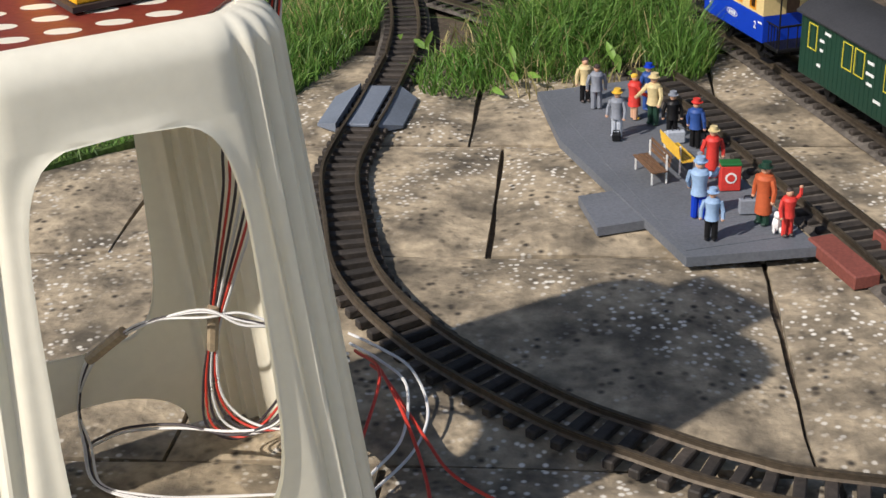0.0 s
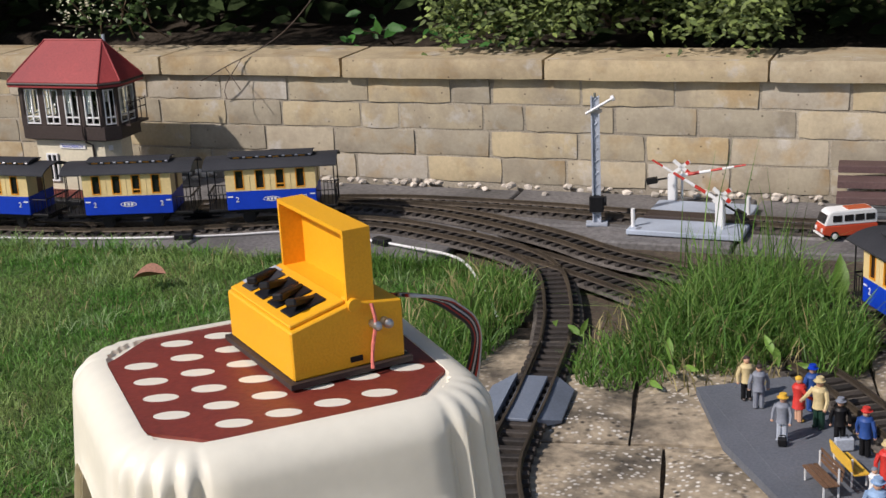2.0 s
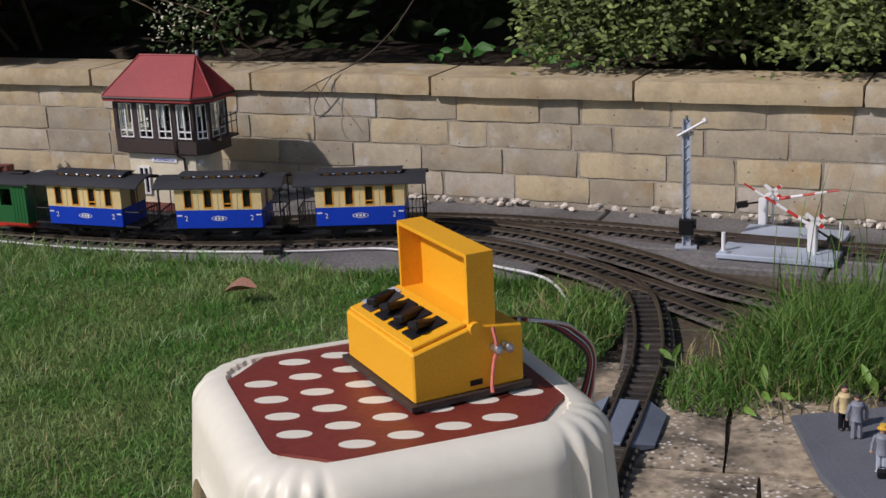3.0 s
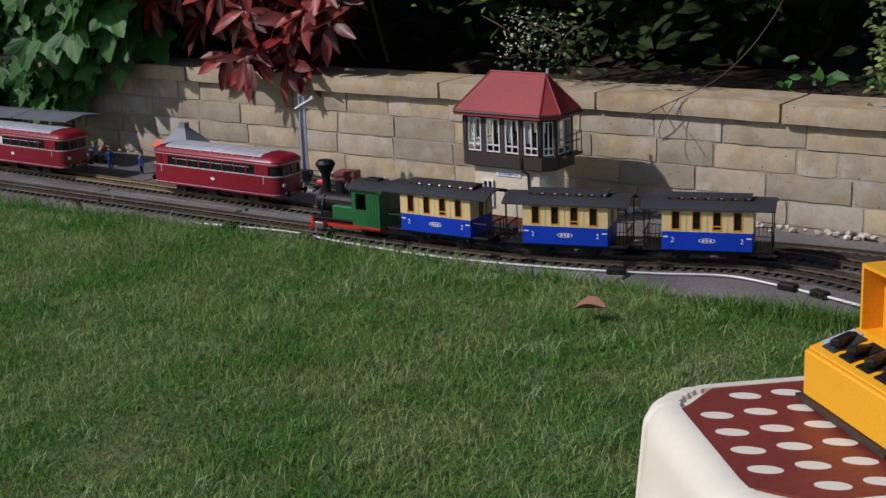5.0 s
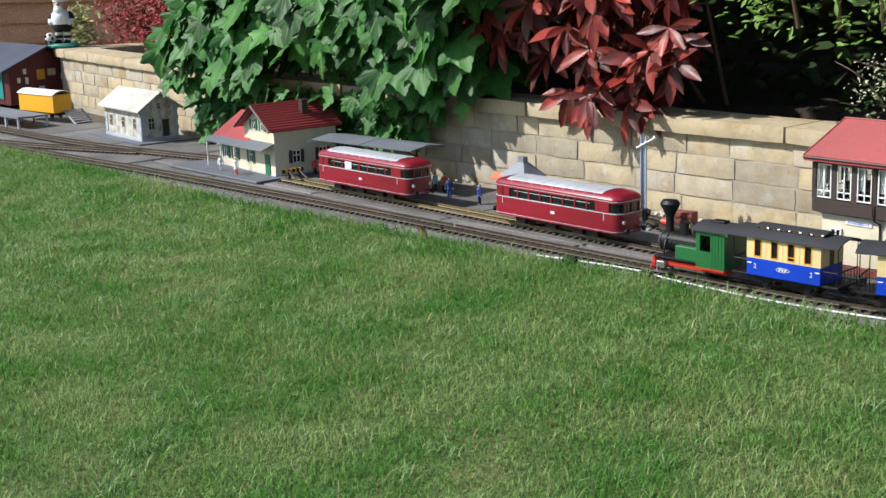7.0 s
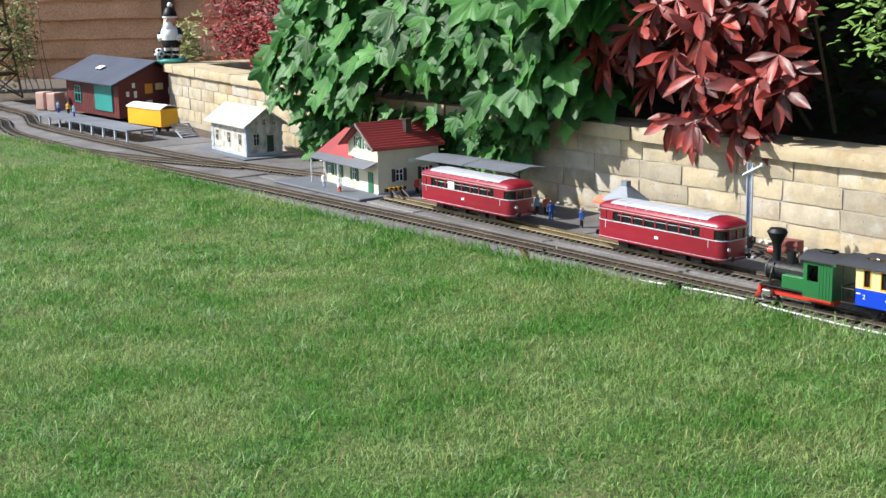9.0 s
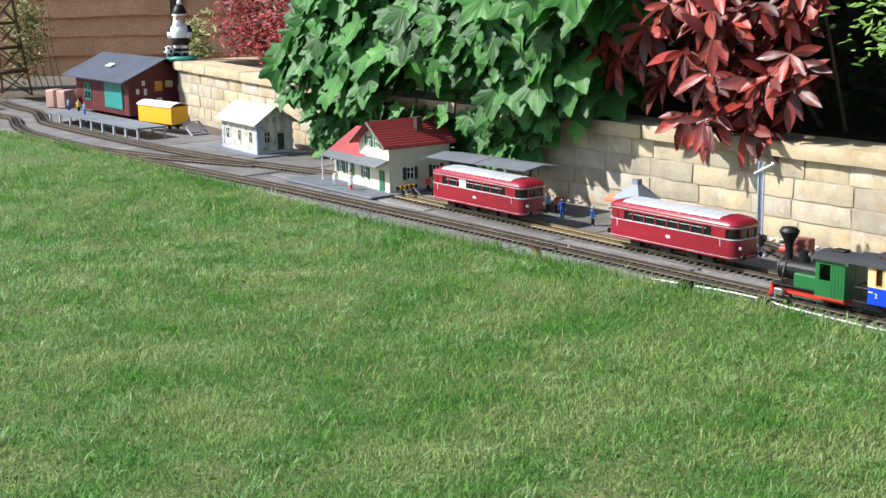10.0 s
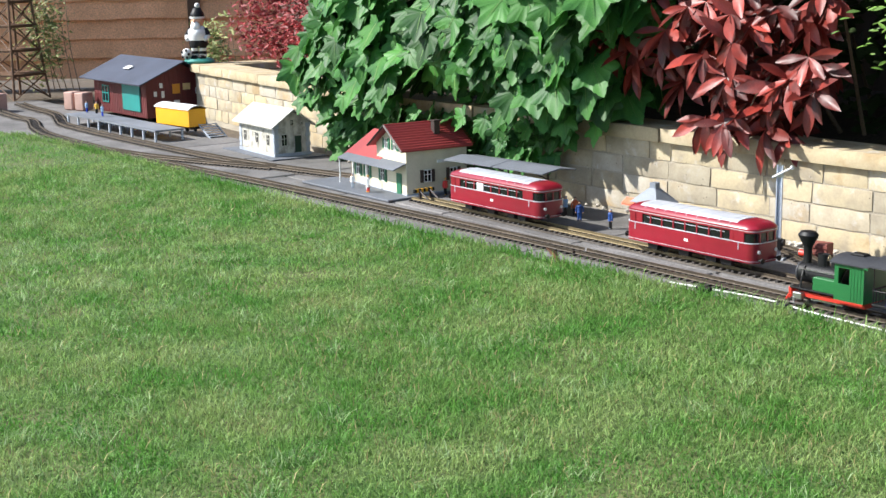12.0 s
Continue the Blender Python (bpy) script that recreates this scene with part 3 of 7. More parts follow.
LINE_A = [(-9.2, 2.60), (-8.47, 2.54), (-8.2, 2.54), (-7.8, 2.42), (-7.4, 2.35), (-6.8, 2.335), (-6.0, 2.345), (-5.0, 2.41), (-4.0, 2.45), (-3.2, 2.47), (-2.6, 2.482), (-2.2, 2.492), (-1.95, 2.50), (-1.7, 2.53), (-1.5, 2.585), (-1.33, 2.655), (-1.2, 2.69), (-1.035, 2.68), (-0.879, 2.625), (-0.758, 2.568), (-0.662, 2.500), (-0.589, 2.396), (-0.523, 2.211), (-0.480, 2.035), (-0.449, 1.80), (-0.435, 1.66), (-0.415, 1.54), (-0.36, 1.40), (-0.29, 1.25), (-0.17, 1.12), (-0.02, 1.02), (0.088, 0.975), (0.165, 0.950), (0.262, 0.938), (0.6, 0.96), (1.1, 1.1)]
track([p for p in LINE_A if p[0] <= -3.0], "long straight brown-sleepered model railway track beside the lawn", False)
track([p for p in LINE_A if p[0] >= -3.25 and p[1] > 1.9][0:], "curving brown-sleepered model railway track by the signal box", True)
track([p for p in LINE_A if p[1] < 2.05 and p[0] > -0.5], "model railway track curving round the patio slabs", True, bed=False)
track([(-9.3, 2.86), (-8.91, 2.81), (-8.45, 2.78), (-8.1, 2.68), (-7.78, 2.60), (-7.07, 2.585), (-6.2, 2.60), (-5.75, 2.635), (-5.4, 2.69), (-5.15, 2.74), (-4.95, 2.78)], "model railway track running behind the station", False)
track([(-4.36, 2.665), (-3.9, 2.665), (-3.4, 2.665), (-2.7, 2.665)], "back model railway track from the buffer stop", True, RAIL_NEW)
track([(-2.72, 2.665), (-2.45, 2.665), (-2.25, 2.66), (-2.0, 2.645), (-1.85, 2.65), (-1.73, 2.685), (-1.54, 2.775), (-1.337, 2.83), (-1.2, 2.84), (-1.07, 2.826), (-0.944, 2.797), (-0.784, 2.727), (-0.629, 2.64), (-0.493, 2.545), (-0.30, 2.46), (-0.12, 2.385), (0.052, 2.258), (0.2, 2.005), (0.35, 1.733), (0.5, 1.46), (0.66, 1.16)], "model railway track turning past the tall grass", True, RAIL)
track([(-3.3, 2.985), (-2.98, 2.98), (-2.80, 2.965), (-2.56, 2.848), (-2.40, 2.775), (-2.244, 2.70), (-2.08, 2.66)], "siding track running along the foot of the wall", True)
track([(-1.34, 2.845), (-1.2, 2.875), (-1.025, 2.89), (-0.783, 2.88), (-0.588, 2.86), (-0.38, 2.845), (-0.166, 2.84), (0.3, 2.84), (1.2, 2.85)], "straight model railway track through the level crossing", True, RAIL)
track([(-0.70, 2.53), (-0.605, 2.475), (-0.471, 2.385), (-0.33, 2.28), (-0.18, 2.15), (-0.026, 1.985), (0.097, 1.785), (0.199, 1.60), (0.283, 1.45), (0.36, 1.30)], "model railway track beside the passenger platform", True)
track([(-6.6, 2.34), (-6.3, 2.38), (-6.0, 2.46), (-5.7, 2.56), (-5.45, 2.66)], "short crossover track between the two lines", False)

# ---- stool ----
STOOL = pose(-0.314, 0.749, 0, 0, 0, 43.5)


def stool():
    t = thing("stool", "cream moulded plastic stool standing on the patio", "stool", STOOL)
    H = 0.487

    def half(z):
        f = z / H
        return 0.173 - 0.040 * f ** 0.9

    def hole(z):
        zc, hh, A = 0.270, 0.158, 0.077
        q = abs((z - zc) / hh)
        if q < 1:
            return A * (1 - q ** 4.4) ** (1 / 4.4) * (1 - 0.05 * (z - zc) / hh)
        if z < 0.055:
            return 0.095 * math.sqrt(max(0.0, 1 - (z / 0.055) ** 2.2))
        return 0.0

    def point(side, s, z, inset):
        """side 0..3; s from -1 to 1 along the side, rounded corners with flutes."""
        h = half(z)
        c = 0.056
        L = h - c
        arc = c * math.pi / 4
        tot = L + arc
        d = s * tot
        if abs(d) <= L:
            x, y, nx, ny = d, -h, 0.0, -1.0
        else:
            a = (abs(d) - L) / c
            sg = 1 if d > 0 else -1
            nx, ny = sg * math.sin(a), -math.cos(a)
            x, y = sg * L + c * nx, -L + c * ny
        u = abs(d)
        fl = 0.0
        for k in (0.036, 0.018, 0.0):
            w = tot - u - k
            fl -= 0.0085 * math.exp(-(w / 0.0058) ** 2)
        fade = min(1.0, max(0.25, (H + 0.004 - z) / 0.03))
        o = fl * fade - inset
        x, y = x + nx * o, y + ny * o
        ca, sa = (1, 0, -1, 0)[side], (0, 1, 0, -1)[side]
        return Vector((x * ca - y * sa, x * sa + y * ca, z))

    bm = bmesh.new()
    zs = sorted(set([0.0, 0.004, 0.012, 0.022, 0.034, 0.044, 0.050, 0.0535, 0.055, 0.07, 0.085] + [0.270 + 0.158 * q for q in (-1, -0.985, -0.96, -0.92, -0.86, -0.78, -0.66, -0.5, -0.3, 0, 0.3, 0.5, 0.66, 0.78, 0.86, 0.92, 0.96, 0.985, 1)] + [0.4305, 0.4335, 0.438, 0.45, 0.464]))
    zs = [z for z in zs if z <= 0.464]
    NC = 24
    for layer, inset in ((0, 0.0), (1, 0.0035)):
        for side in range(4):
            for sg in (-1, 1):
                cols = []
                for z in zs:
                    tot = half(z) - 0.056 + 0.056 * math.pi / 4
                    a = hole(z) / tot
                    row = []
                    for k in range(NC + 1):
                        # columns follow the opening's edge, then stand still round the corner
                        s = a + (0.64 - a) * (k / 6) if k < 6 else 0.64 + 0.36 * (k - 6) / (NC - 6)
                        bead = 0.0028 * math.exp(-((s - a) * tot / 0.006) ** 2) if (a > 0 and layer == 0 and z > 0.08) else 0.0
                        if layer == 0 and z >= 0.427:
                            bead = 0.0028 * math.exp(-((z - 0.428) / 0.006) ** 2) / (1 + (s * tot / 0.034) ** 8)
                        row.append(bm.verts.new(point(side, sg * s, z, inset - bead)))
                    cols.append(row)
                for r0, r1 in zip(cols, cols[1:]):
                    for k in range(NC):
                        bm.faces.new((r0[k], r0[k + 1], r1[k + 1], r1[k]))
    # the rounded shoulder and the top
    prev = None
    rim = []
    for i in range(9):
        a = i / 8 * math.pi / 2
        rim.append((0.464 + 0.023 * math.sin(a), 0.023 * (1 - math.cos(a))))
    rim += [(0.487, 0.0255), (0.4838, 0.0275)]
    for z, inset in rim:
        ring = []
        for side in range(4):
            for k in range(2 * NC):
                step = abs(k - NC)
                s = 0.64 * step / 6 if step < 6 else 0.64 + 0.36 * (step - 6) / (NC - 6)
                s = s if k >= NC else -s
                # past the shoulder the corners are cut off
                p = point(side, s, min(z, H), inset + 0.010 * max(0, abs(s) - 0.55) * (inset / 0.034 if inset < 0.034 else 1))
                ring.append(bm.verts.new(p))
        if prev:
            n = len(ring)
            for k in range(n):
                bm.faces.new((prev[k], prev[(k + 1) % n], ring[(k + 1) % n], ring[k]))
        prev = ring
    bm.faces.new(prev)
    bmesh.ops.remove_doubles(bm, verts=bm.verts, dist=0.0004)
    part("body", bm, CREAM, t, smooth=True)
    # maroon inlay with cream dots
    bm = bmesh.new()
    h = 0.1115
    cut = 0.046
    outline = []
    for q in range(4):
        ca, sa = (1, 0, -1, 0)[q], (0, 1, 0, -1)[q]
        for x, y in ((-h + cut, -h), (-0.03, -h), (0.03, -h), (h - cut, -h), (h - cut * 0.62, -h + cut * 0.38), (h - cut * 0.35, -h + cut * 0.68)):
            outline.append((x * ca - y * sa, x * sa + y * ca))
    prism(bm, outline, 0.4828, 0.4862, "z")
    part("inlay", bm, MAROON, t, "maroon top panel", smooth=False)
    dot = bmesh.new()
    lathe(dot, [(0.0105, 0), (0.0105, 0.0003), (0.0103, 0.0005)], 20)
    me = mesh_of(dot, "dot", CREAM, False)
    for i in range(6):
        for j in range(6):
            x, y = -0.085 + i * 0.034, -0.085 + j * 0.034
            if abs(x) + abs(y) > 0.150:
                continue
            ob = new("dot", me)
            ob.parent = t
            ob.matrix_local = pose(x, y, 0.4858, 0, 0, -22) @ Matrix.Diagonal((1.2, 0.66, 1, 1))
    return t


stool()



# ---- controller on the stool ----
def controller():
    # local x runs along the long front, y away from it
    t = thing("controller", "yellow plastic control box with open lid and black switches", "control box", pose(-0.277, 0.711, 0.4885, 0, 0, 50))
    W, D = 0.087, 0.118      # across the right-hand side, and along the long left side
    part("base_plate", box(-0.004, W + 0.004, -0.004, D + 0.004, 0, 0.004), DKBROWN, t, "dark base plate")
    bm = bmesh.new()
    prism(bm, [(0.0, 0.004), (W, 0.004), (W, 0.047), (W * 0.56, 0.052), (0.0, 0.040)], 0.0, D, "y")
    bmesh.ops.bevel(bm, geom=bm.edges[:], offset=0.0012, segments=1, affect="EDGES")
    part("body", bm, YELLOW, t)
    slope = math.atan2(0.012, W * 0.56)
    up = Matrix.Translation((0, 0, 0.0402)) @ pose(0, 0, 0, 0, -math.degrees(slope), 0)
    bm = bmesh.new()
    bx(bm, 0.002, 0.046, 0.004, D - 0.004, 0.0, 0.0032, 0.0008)
    part("panel", bm, YELLOW, t, at=up)
    for k in range(4):
        y = 0.024 + k * 0.024
        bm = box(0.008, 0.038, y - 0.0085, y + 0.0085, 0.003, 0.0048, 0.0008)
        pad = part("switch_plate", bm, BLACK if k < 3 else DKGREY, t, at=up)
        bm = bmesh.new()
        m = pose(0.023, y, 0.0072, 0, 24 - 10 * (k % 2), 35)
        bx(bm, -0.015, 0.015, -0.0045, 0.0045, -0.0028, 0.0028, 0.0012, m)
        part("lever", bm, BLACK, pad)
    part("label_plate", box(0.012, 0.040, D - 0.020, D - 0.006, 0.0034, 0.0043), LIGHTGREY, t, "pale printed plate", at=up)
    # lid, hinged up behind the panel
    lid = bmesh.new()
    x0, x1, z0, z1 = W * 0.52, W * 0.52 + 0.021, 0.050, 0.104
    bx(lid, x1 - 0.003, x1, 0.002, D - 0.002, z0, z1)
    bx(lid, x0, x1 - 0.003, 0.002, 0.005, z0, z1)
    bx(lid, x0, x1 - 0.003, D - 0.005, D - 0.002, z0, z1)
    bx(lid, x0, x1 - 0.003, 0.005, D - 0.005, z1 - 0.003, z1)
    bx(lid, x0, x1 - 0.003, 0.005, D - 0.005, z0, z0 + 0.002)
    lid_ob = part("lid", lid, YELLOW, t)
    bm = bmesh.new()
    cyl(bm, (x0 + 0.004, -0.002, 0.050), (x0 + 0.004, 0.012, 0.050), 0.005, seg=14)
    part("hinge", bm, YELLOW, t)
    for k in range(2):
        bm = bmesh.new()
        cyl(bm, (W * 0.72 + k * 0.009, -0.007, 0.034 - 0.001 * k), (W * 0.72 + k * 0.009, 0.001, 0.034), 0.0032, seg=10)
        ball(bm, (W * 0.72 + k * 0.009, -0.008, 0.034), 0.0036, u=8, v=6)
        part("terminal", bm, STEEL, t, "steel terminal")
    bm = bmesh.new()
    bx(bm, W * 0.50, W * 0.61, -0.0008, 0.001, 0.0085, 0.0125)
    part("slot", bm, BLACK, t)
    bm = bmesh.new()
    line = [(W * 0.70, -0.004, 0.050), (W * 0.71, -0.007, 0.036), (W * 0.69, -0.005, 0.022), (W * 0.665, -0.006, 0.010), (W * 0.655, -0.008, 0.002)]
    tube(bm, smooth_line(line, 0.003), 0.0014)
    part("ribbon", bm, material("pink_thread", (0.75, 0.20, 0.16), 0.7), t, "pink thread tied to the terminal")
    return t


controller()

# ---- cables under and behind the stool ----
def cable(pts, r, mat, label, category="cable", seg=6):
    bm = bmesh.new()
    tube(bm, smooth_line(pts, max(0.004, r * 2)), r, seg)
    return tagged(part("cable", bm, mat, smooth=True), label, category, "loose wires")


r = random.Random(11)
for k in range(7):
    o = (k - 3) * 0.0028
    mat = (WIREDARK, WIRERED, WIREDARK, WIREWHITE, WIREDARK, WIRERED, WIREWHITE)[k]
    low = WIRERED if k in (1, 5) else mat
    cable([(-0.235 + o, 0.805, 0.528), (-0.222 + o, 0.828, 0.520), (-0.212, 0.855 + o, 0.503), (-0.205, 0.885 + o, 0.470), (-0.225 + o, 0.90, 0.40), (-0.246 + 2 * o, 0.885, 0.334), (-0.252 + 2 * o, 0.88, 0.282), (-0.282 + o, 0.88, 0.186), (-0.295 + 0.5 * o, 0.88, 0.138), (-0.303 + o, 0.88, 0.085), (-0.296 + 2 * o, 0.88, 0.050 + o), (-0.268 + 2 * o, 0.88, 0.040 + o), (-0.244 + 2 * o, 0.885, 0.052), (-0.222 + 2 * o, 0.90, 0.080)], 0.0013, low, "thin bundled wire running down from the control box")
TAPE = material("tan_tape", (0.40, 0.31, 0.20), 0.7, vary=0.15, bump=0.1)
# the big ring of wire standing under the stool
for k in range(4):
    o = r.uniform(-0.005, 0.005)
    p = r.uniform(-0.005, 0.005)
    mat = (WIREWHITE, WIREWHITE, WIREDARK, WIREWHITE)[k]
    cable([(-0.175, 0.90, 0.120 + o), (-0.221 + o, 0.87, 0.160 + p), (-0.255, 0.86 + o, 0.172 + o), (-0.289, 0.86 + p, 0.175 - o), (-0.334, 0.86, 0.164 + p), (-0.372 + o, 0.86, 0.145 + o), (-0.412 + o, 0.86, 0.111 + p), (-0.432 + p, 0.86, 0.061), (-0.424 + o, 0.85, 0.024), (-0.400 + o, 0.82, 0.006), (-0.35, 0.81 + o, 0.005), (-0.30, 0.82 + p, 0.006), (-0.22, 0.84, 0.008)], 0.0013, mat, "white wire coiled in a wide ring under the stool")
for z, mat in ((0.0, WIREWHITE), (0.004, WIREDARK)):
    cable([(-0.430, 0.86, 0.012 + z), (-0.418, 0.86, 0.021 + z), (-0.384, 0.86, 0.039 + z), (-0.33, 0.86, 0.050 + z), (-0.278, 0.86, 0.054 - z), (-0.237, 0.86, 0.066 + z), (-0.215, 0.87, 0.095)], 0.0014, mat, "wire crossing the inside of the stool")
for c in ((-0.392, 0.86, 0.130), (-0.293, 0.878, 0.150)):
    bm = bmesh.new()
    d = Vector((0.020, 0, 0.017)) if c[0] < -0.35 else Vector((0.003, 0, 0.022))
    cyl(bm, Vector(c) - d, Vector(c) + d, 0.0055, seg=8)
    tagged(part("tape_wrap", bm, TAPE, smooth=True), "strip of tan tape wrapped round the wires", "tape", "tape wraps")
# trailing ends outside
for k, pts in enumerate((((-0.229, 1.058, 0.03), (-0.182, 0.997, 0.045), (-0.174, 0.908, 0.02), (-0.164, 0.829, 0.004), (-0.15, 0.72, 0.004)), ((-0.215, 1.05, 0.03), (-0.185, 1.014, 0.035), (-0.133, 0.938, 0.020), (-0.092, 0.856, 0.004), (-0.07, 0.75, 0.004)), ((-0.21, 1.05, 0.02), (-0.184, 1.02, 0.025), (-0.119, 0.941, 0.012), (-0.083, 0.902, 0.006), (-0.025, 0.871, 0.004), (0.06, 0.84, 0.004)))):
    cable(pts, 0.0018, WIRERED, "loose red wire trailing over the patio slabs")
for pts in (((-0.253, 1.107, 0.02), (-0.205, 1.068, 0.03), (-0.159, 1.027, 0.035), (-0.129, 0.98, 0.02), (-0.129, 0.927, 0.008), (-0.149, 0.864, 0.004)), ((-0.245, 1.087, 0.02), (-0.197, 1.044, 0.03), (-0.157, 1.003, 0.03), (-0.144, 0.941, 0.012), (-0.159, 0.887, 0.004))):
    cable(pts, 0.0016, WIREWHITE, "loose white wire looped beside the stool")

# ---- rolling stock ----
def text_bm(s, size, deep=0.0006):
    cu = bpy.data.curves.new("t", "FONT")
    cu.body, cu.size, cu.extrude, cu.align_x, cu.align_y = s, size, deep, "CENTER", "CENTER"
    cu.resolution_u = 2
    ob = bpy.data.objects.new("t", cu)
    scene.collection.objects.link(ob)
    me = bpy.data.meshes.new_from_object(ob)
    bm = bmesh.new()
    bm.from_mesh(me)
    bpy.data.objects.remove(ob)
    return bm


def stood(x, y, z, turn=0):
    """Writing laid out flat turned upright, facing -y, then about z."""
    return pose(x, y, z, 0, 0, turn) @ pose(0, 0, 0, 90, 0, 0)


WHEEL_BM = lathe(bmesh.new(), [(0.0145, -0.003), (0.0150, -0.0022), (0.0135, 0.0), (0.0130, 0.003), (0.010, 0.003), (0.009, 0.0015), (0.003, 0.0022)], 20)
bmesh.ops.rotate(WHEEL_BM, cent=(0, 0, 0), matrix=Matrix.Rotation(radians(90), 3, "X"), verts=WHEEL_BM.verts)
WHEEL = mesh_of(WHEEL_BM, "wheel", BLACK, True)


def wheels(t, xs, z=0.0335):
    for x in xs:
        for side in (-1, 1):
            ob = new("wheel", WHEEL)
            ob.parent = t
            ob.matrix_local = pose(x, side * 0.0245, z, 0, 0, 180 if side < 0 else 0)
        bm = bmesh.new()
        cyl(bm, (x, -0.024, z), (x, 0.024, z), 0.0025, seg=8)
        part("axle", bm, STEEL, t)


def arc_roof(w, z_edge, z_top, n=10, thick=0.003):
    """An arched roof section as (y, z) pairs."""
    up = [(w * (2 * k / n - 1), z_edge + (z_top - z_edge) * (1 - abs(2 * k / n - 1) ** 2.2)) for k in range(n + 1)]
    return up + [(y, z - thick) for y, z in reversed(up)]


def coach(label):
    t = thing("coach", label, "railway coach", group="blue and cream coaches")
    L, W, Z0, Z1, Z2 = 0.1025, 0.052, 0.057, 0.101, 0.156
    part("lower_body", box(-L, L, -W, W, Z0, Z1, 0.0012), BLUE, t, "glossy blue lower side")
    win = [-0.071, -0.024, 0.022, 0.068]
    for side in (-1, 1):
        bm = bmesh.new()
        y0, y1 = sorted((side * W, side * (W - 0.003)))
        wz0, wz1, ww = Z1 + 0.004, Z2 - 0.006, 0.0105
        bx(bm, -L, L, y0, y1, Z1, wz0)
        bx(bm, -L, L, y0, y1, wz1, Z2)
        cuts = [-L] + [v for x in win for v in (x - ww, x + ww)] + [L]
        for a, b in zip(cuts[::2], cuts[1::2]):
            bx(bm, a, b, y0, y1, wz0, wz1)
        for a in (-0.048, -0.001, 0.045):
            bx(bm, a - 0.0006, a + 0.0006, min(side * W, side * (W + 0.0008)), max(side * W, side * (W + 0.0008)), Z1, Z2)
        panel = part("upper_side", bm, BEIGE, t, "cream upper side")
        for i, x in enumerate(win):
            yy = side * (W + 0.0008)
            f = frame_bm(x - ww, x + ww, wz0, wz1, 0.0022, min(yy, side * (W - 0.002)), max(yy, side * (W - 0.002)), [("z", wz0 + 0.010)] if i == 2 else [])
            wob = part("window", f, ORANGE, t, "orange window frame")
            part("pane", box(x - ww + 0.002, x + ww - 0.002, min(side * (W - 0.003), side * (W - 0.004)), max(side * (W - 0.003), side * (W - 0.004)), wz0 + 0.002, wz1 - 0.002), DARKGLASS, wob)
        for x in (-0.078, 0.078):
            bm = text_bm("2", 0.017)
            part("number", bm, WHITE, t, "white class figure", at=stood(x, side * (W + 0.0004), Z0 + 0.024, 0 if side < 0 else 180))
        # the oval crest, with bars for its lettering
        bm = bmesh.new()
        ring = [(0.019 * math.cos(a), 0.0058 * math.sin(a)) for a in (2 * math.pi * k / 20 for k in range(20))]
        rin = [(0.0172 * math.cos(a), 0.0044 * math.sin(a)) for a in (2 * math.pi * k / 20 for k in range(20))]
        vo = [bm.verts.new((x, y, 0)) for x, y in ring]
        vi = [bm.verts.new((x, y, 0)) for x, y in rin]
        for k in range(20):
            bm.faces.new((vo[k], vo[(k + 1) % 20], vi[(k + 1) % 20], vi[k]))
        for x in (-0.008, 0, 0.008):
            bx(bm, x - 0.0026, x + 0.0026, -0.0026, 0.0026, -0.0002, 0.0004)
        part("crest", bm, WHITE, t, "pale oval crest", at=stood(0, side * (W + 0.0006), Z0 + 0.024, 0 if side < 0 else 180))
        for x in (-0.094, 0.094):
            bm = bmesh.new()
            bx(bm, x - 0.006, x + 0.006, min(side * W, side * (W + 0.0006)), max(side * W, side * (W + 0.0006)), Z0 + 0.030, Z0 + 0.033)
            part("marking", bm, WHITE, t)
    for e in (-1, 1):
        bm = bmesh.new()
        x0, x1 = sorted((e * L, e * (L - 0.003)))
        bx(bm, x0, x1, -W + 0.003, -0.012, Z1, Z2)
        bx(bm, x0, x1, 0.012, W - 0.003, Z1, Z2)
        bx(bm, x0, x1, -0.012, 0.012, Z2 - 0.008, Z2)
        part("end_wall", bm, BEIGE, t, "cream end wall")
        part("end_door", box(min(e * (L - 0.002), e * (L - 0.004)), max(e * (L - 0.002), e * (L - 0.004)), -0.012, 0.012, Z1, Z2 - 0.008), BROWN, t, "brown end door")
        xe = e * 0.147
        part("platform", box(min(e * L, xe), max(e * L, xe), -W + 0.004, W - 0.004, Z0 - 0.004, Z0 + 0.002, 0.001), BLACK, t)
        bm = bmesh.new()
        for y in (-W + 0.007, W - 0.007):
            cyl(bm, (xe - e * 0.003, y, Z0), (xe - e * 0.003, y, Z2 + 0.004), 0.0014, seg=6)
            cyl(bm, (xe - e * 0.003, y, Z0 + 0.036), (e * L, y, Z0 + 0.036), 0.0011, seg=6)
            for k in range(4):
                x = e * (L + 0.008 + 0.009 * k)
                cyl(bm, (x, y, Z0), (x, y, Z0 + 0.036), 0.0008, seg=5)
        for y in (-0.030, -0.014, 0.014, 0.030):
            cyl(bm, (xe - e * 0.002, y, Z0), (xe - e * 0.002, y, Z0 + 0.038), 0.0010, seg=5)
        bx(bm, min(xe - e * 0.003, xe), max(xe - e * 0.003, xe), -W + 0.006, W - 0.006, Z0 + 0.036, Z0 + 0.039)
        part("railing", bm, BLACK, t, "black end railing")
        bm = bmesh.new()
        cyl(bm, (xe - e * 0.006, 0, 0.045), (xe + e * 0.016, 0, 0.045), 0.003, seg=8)
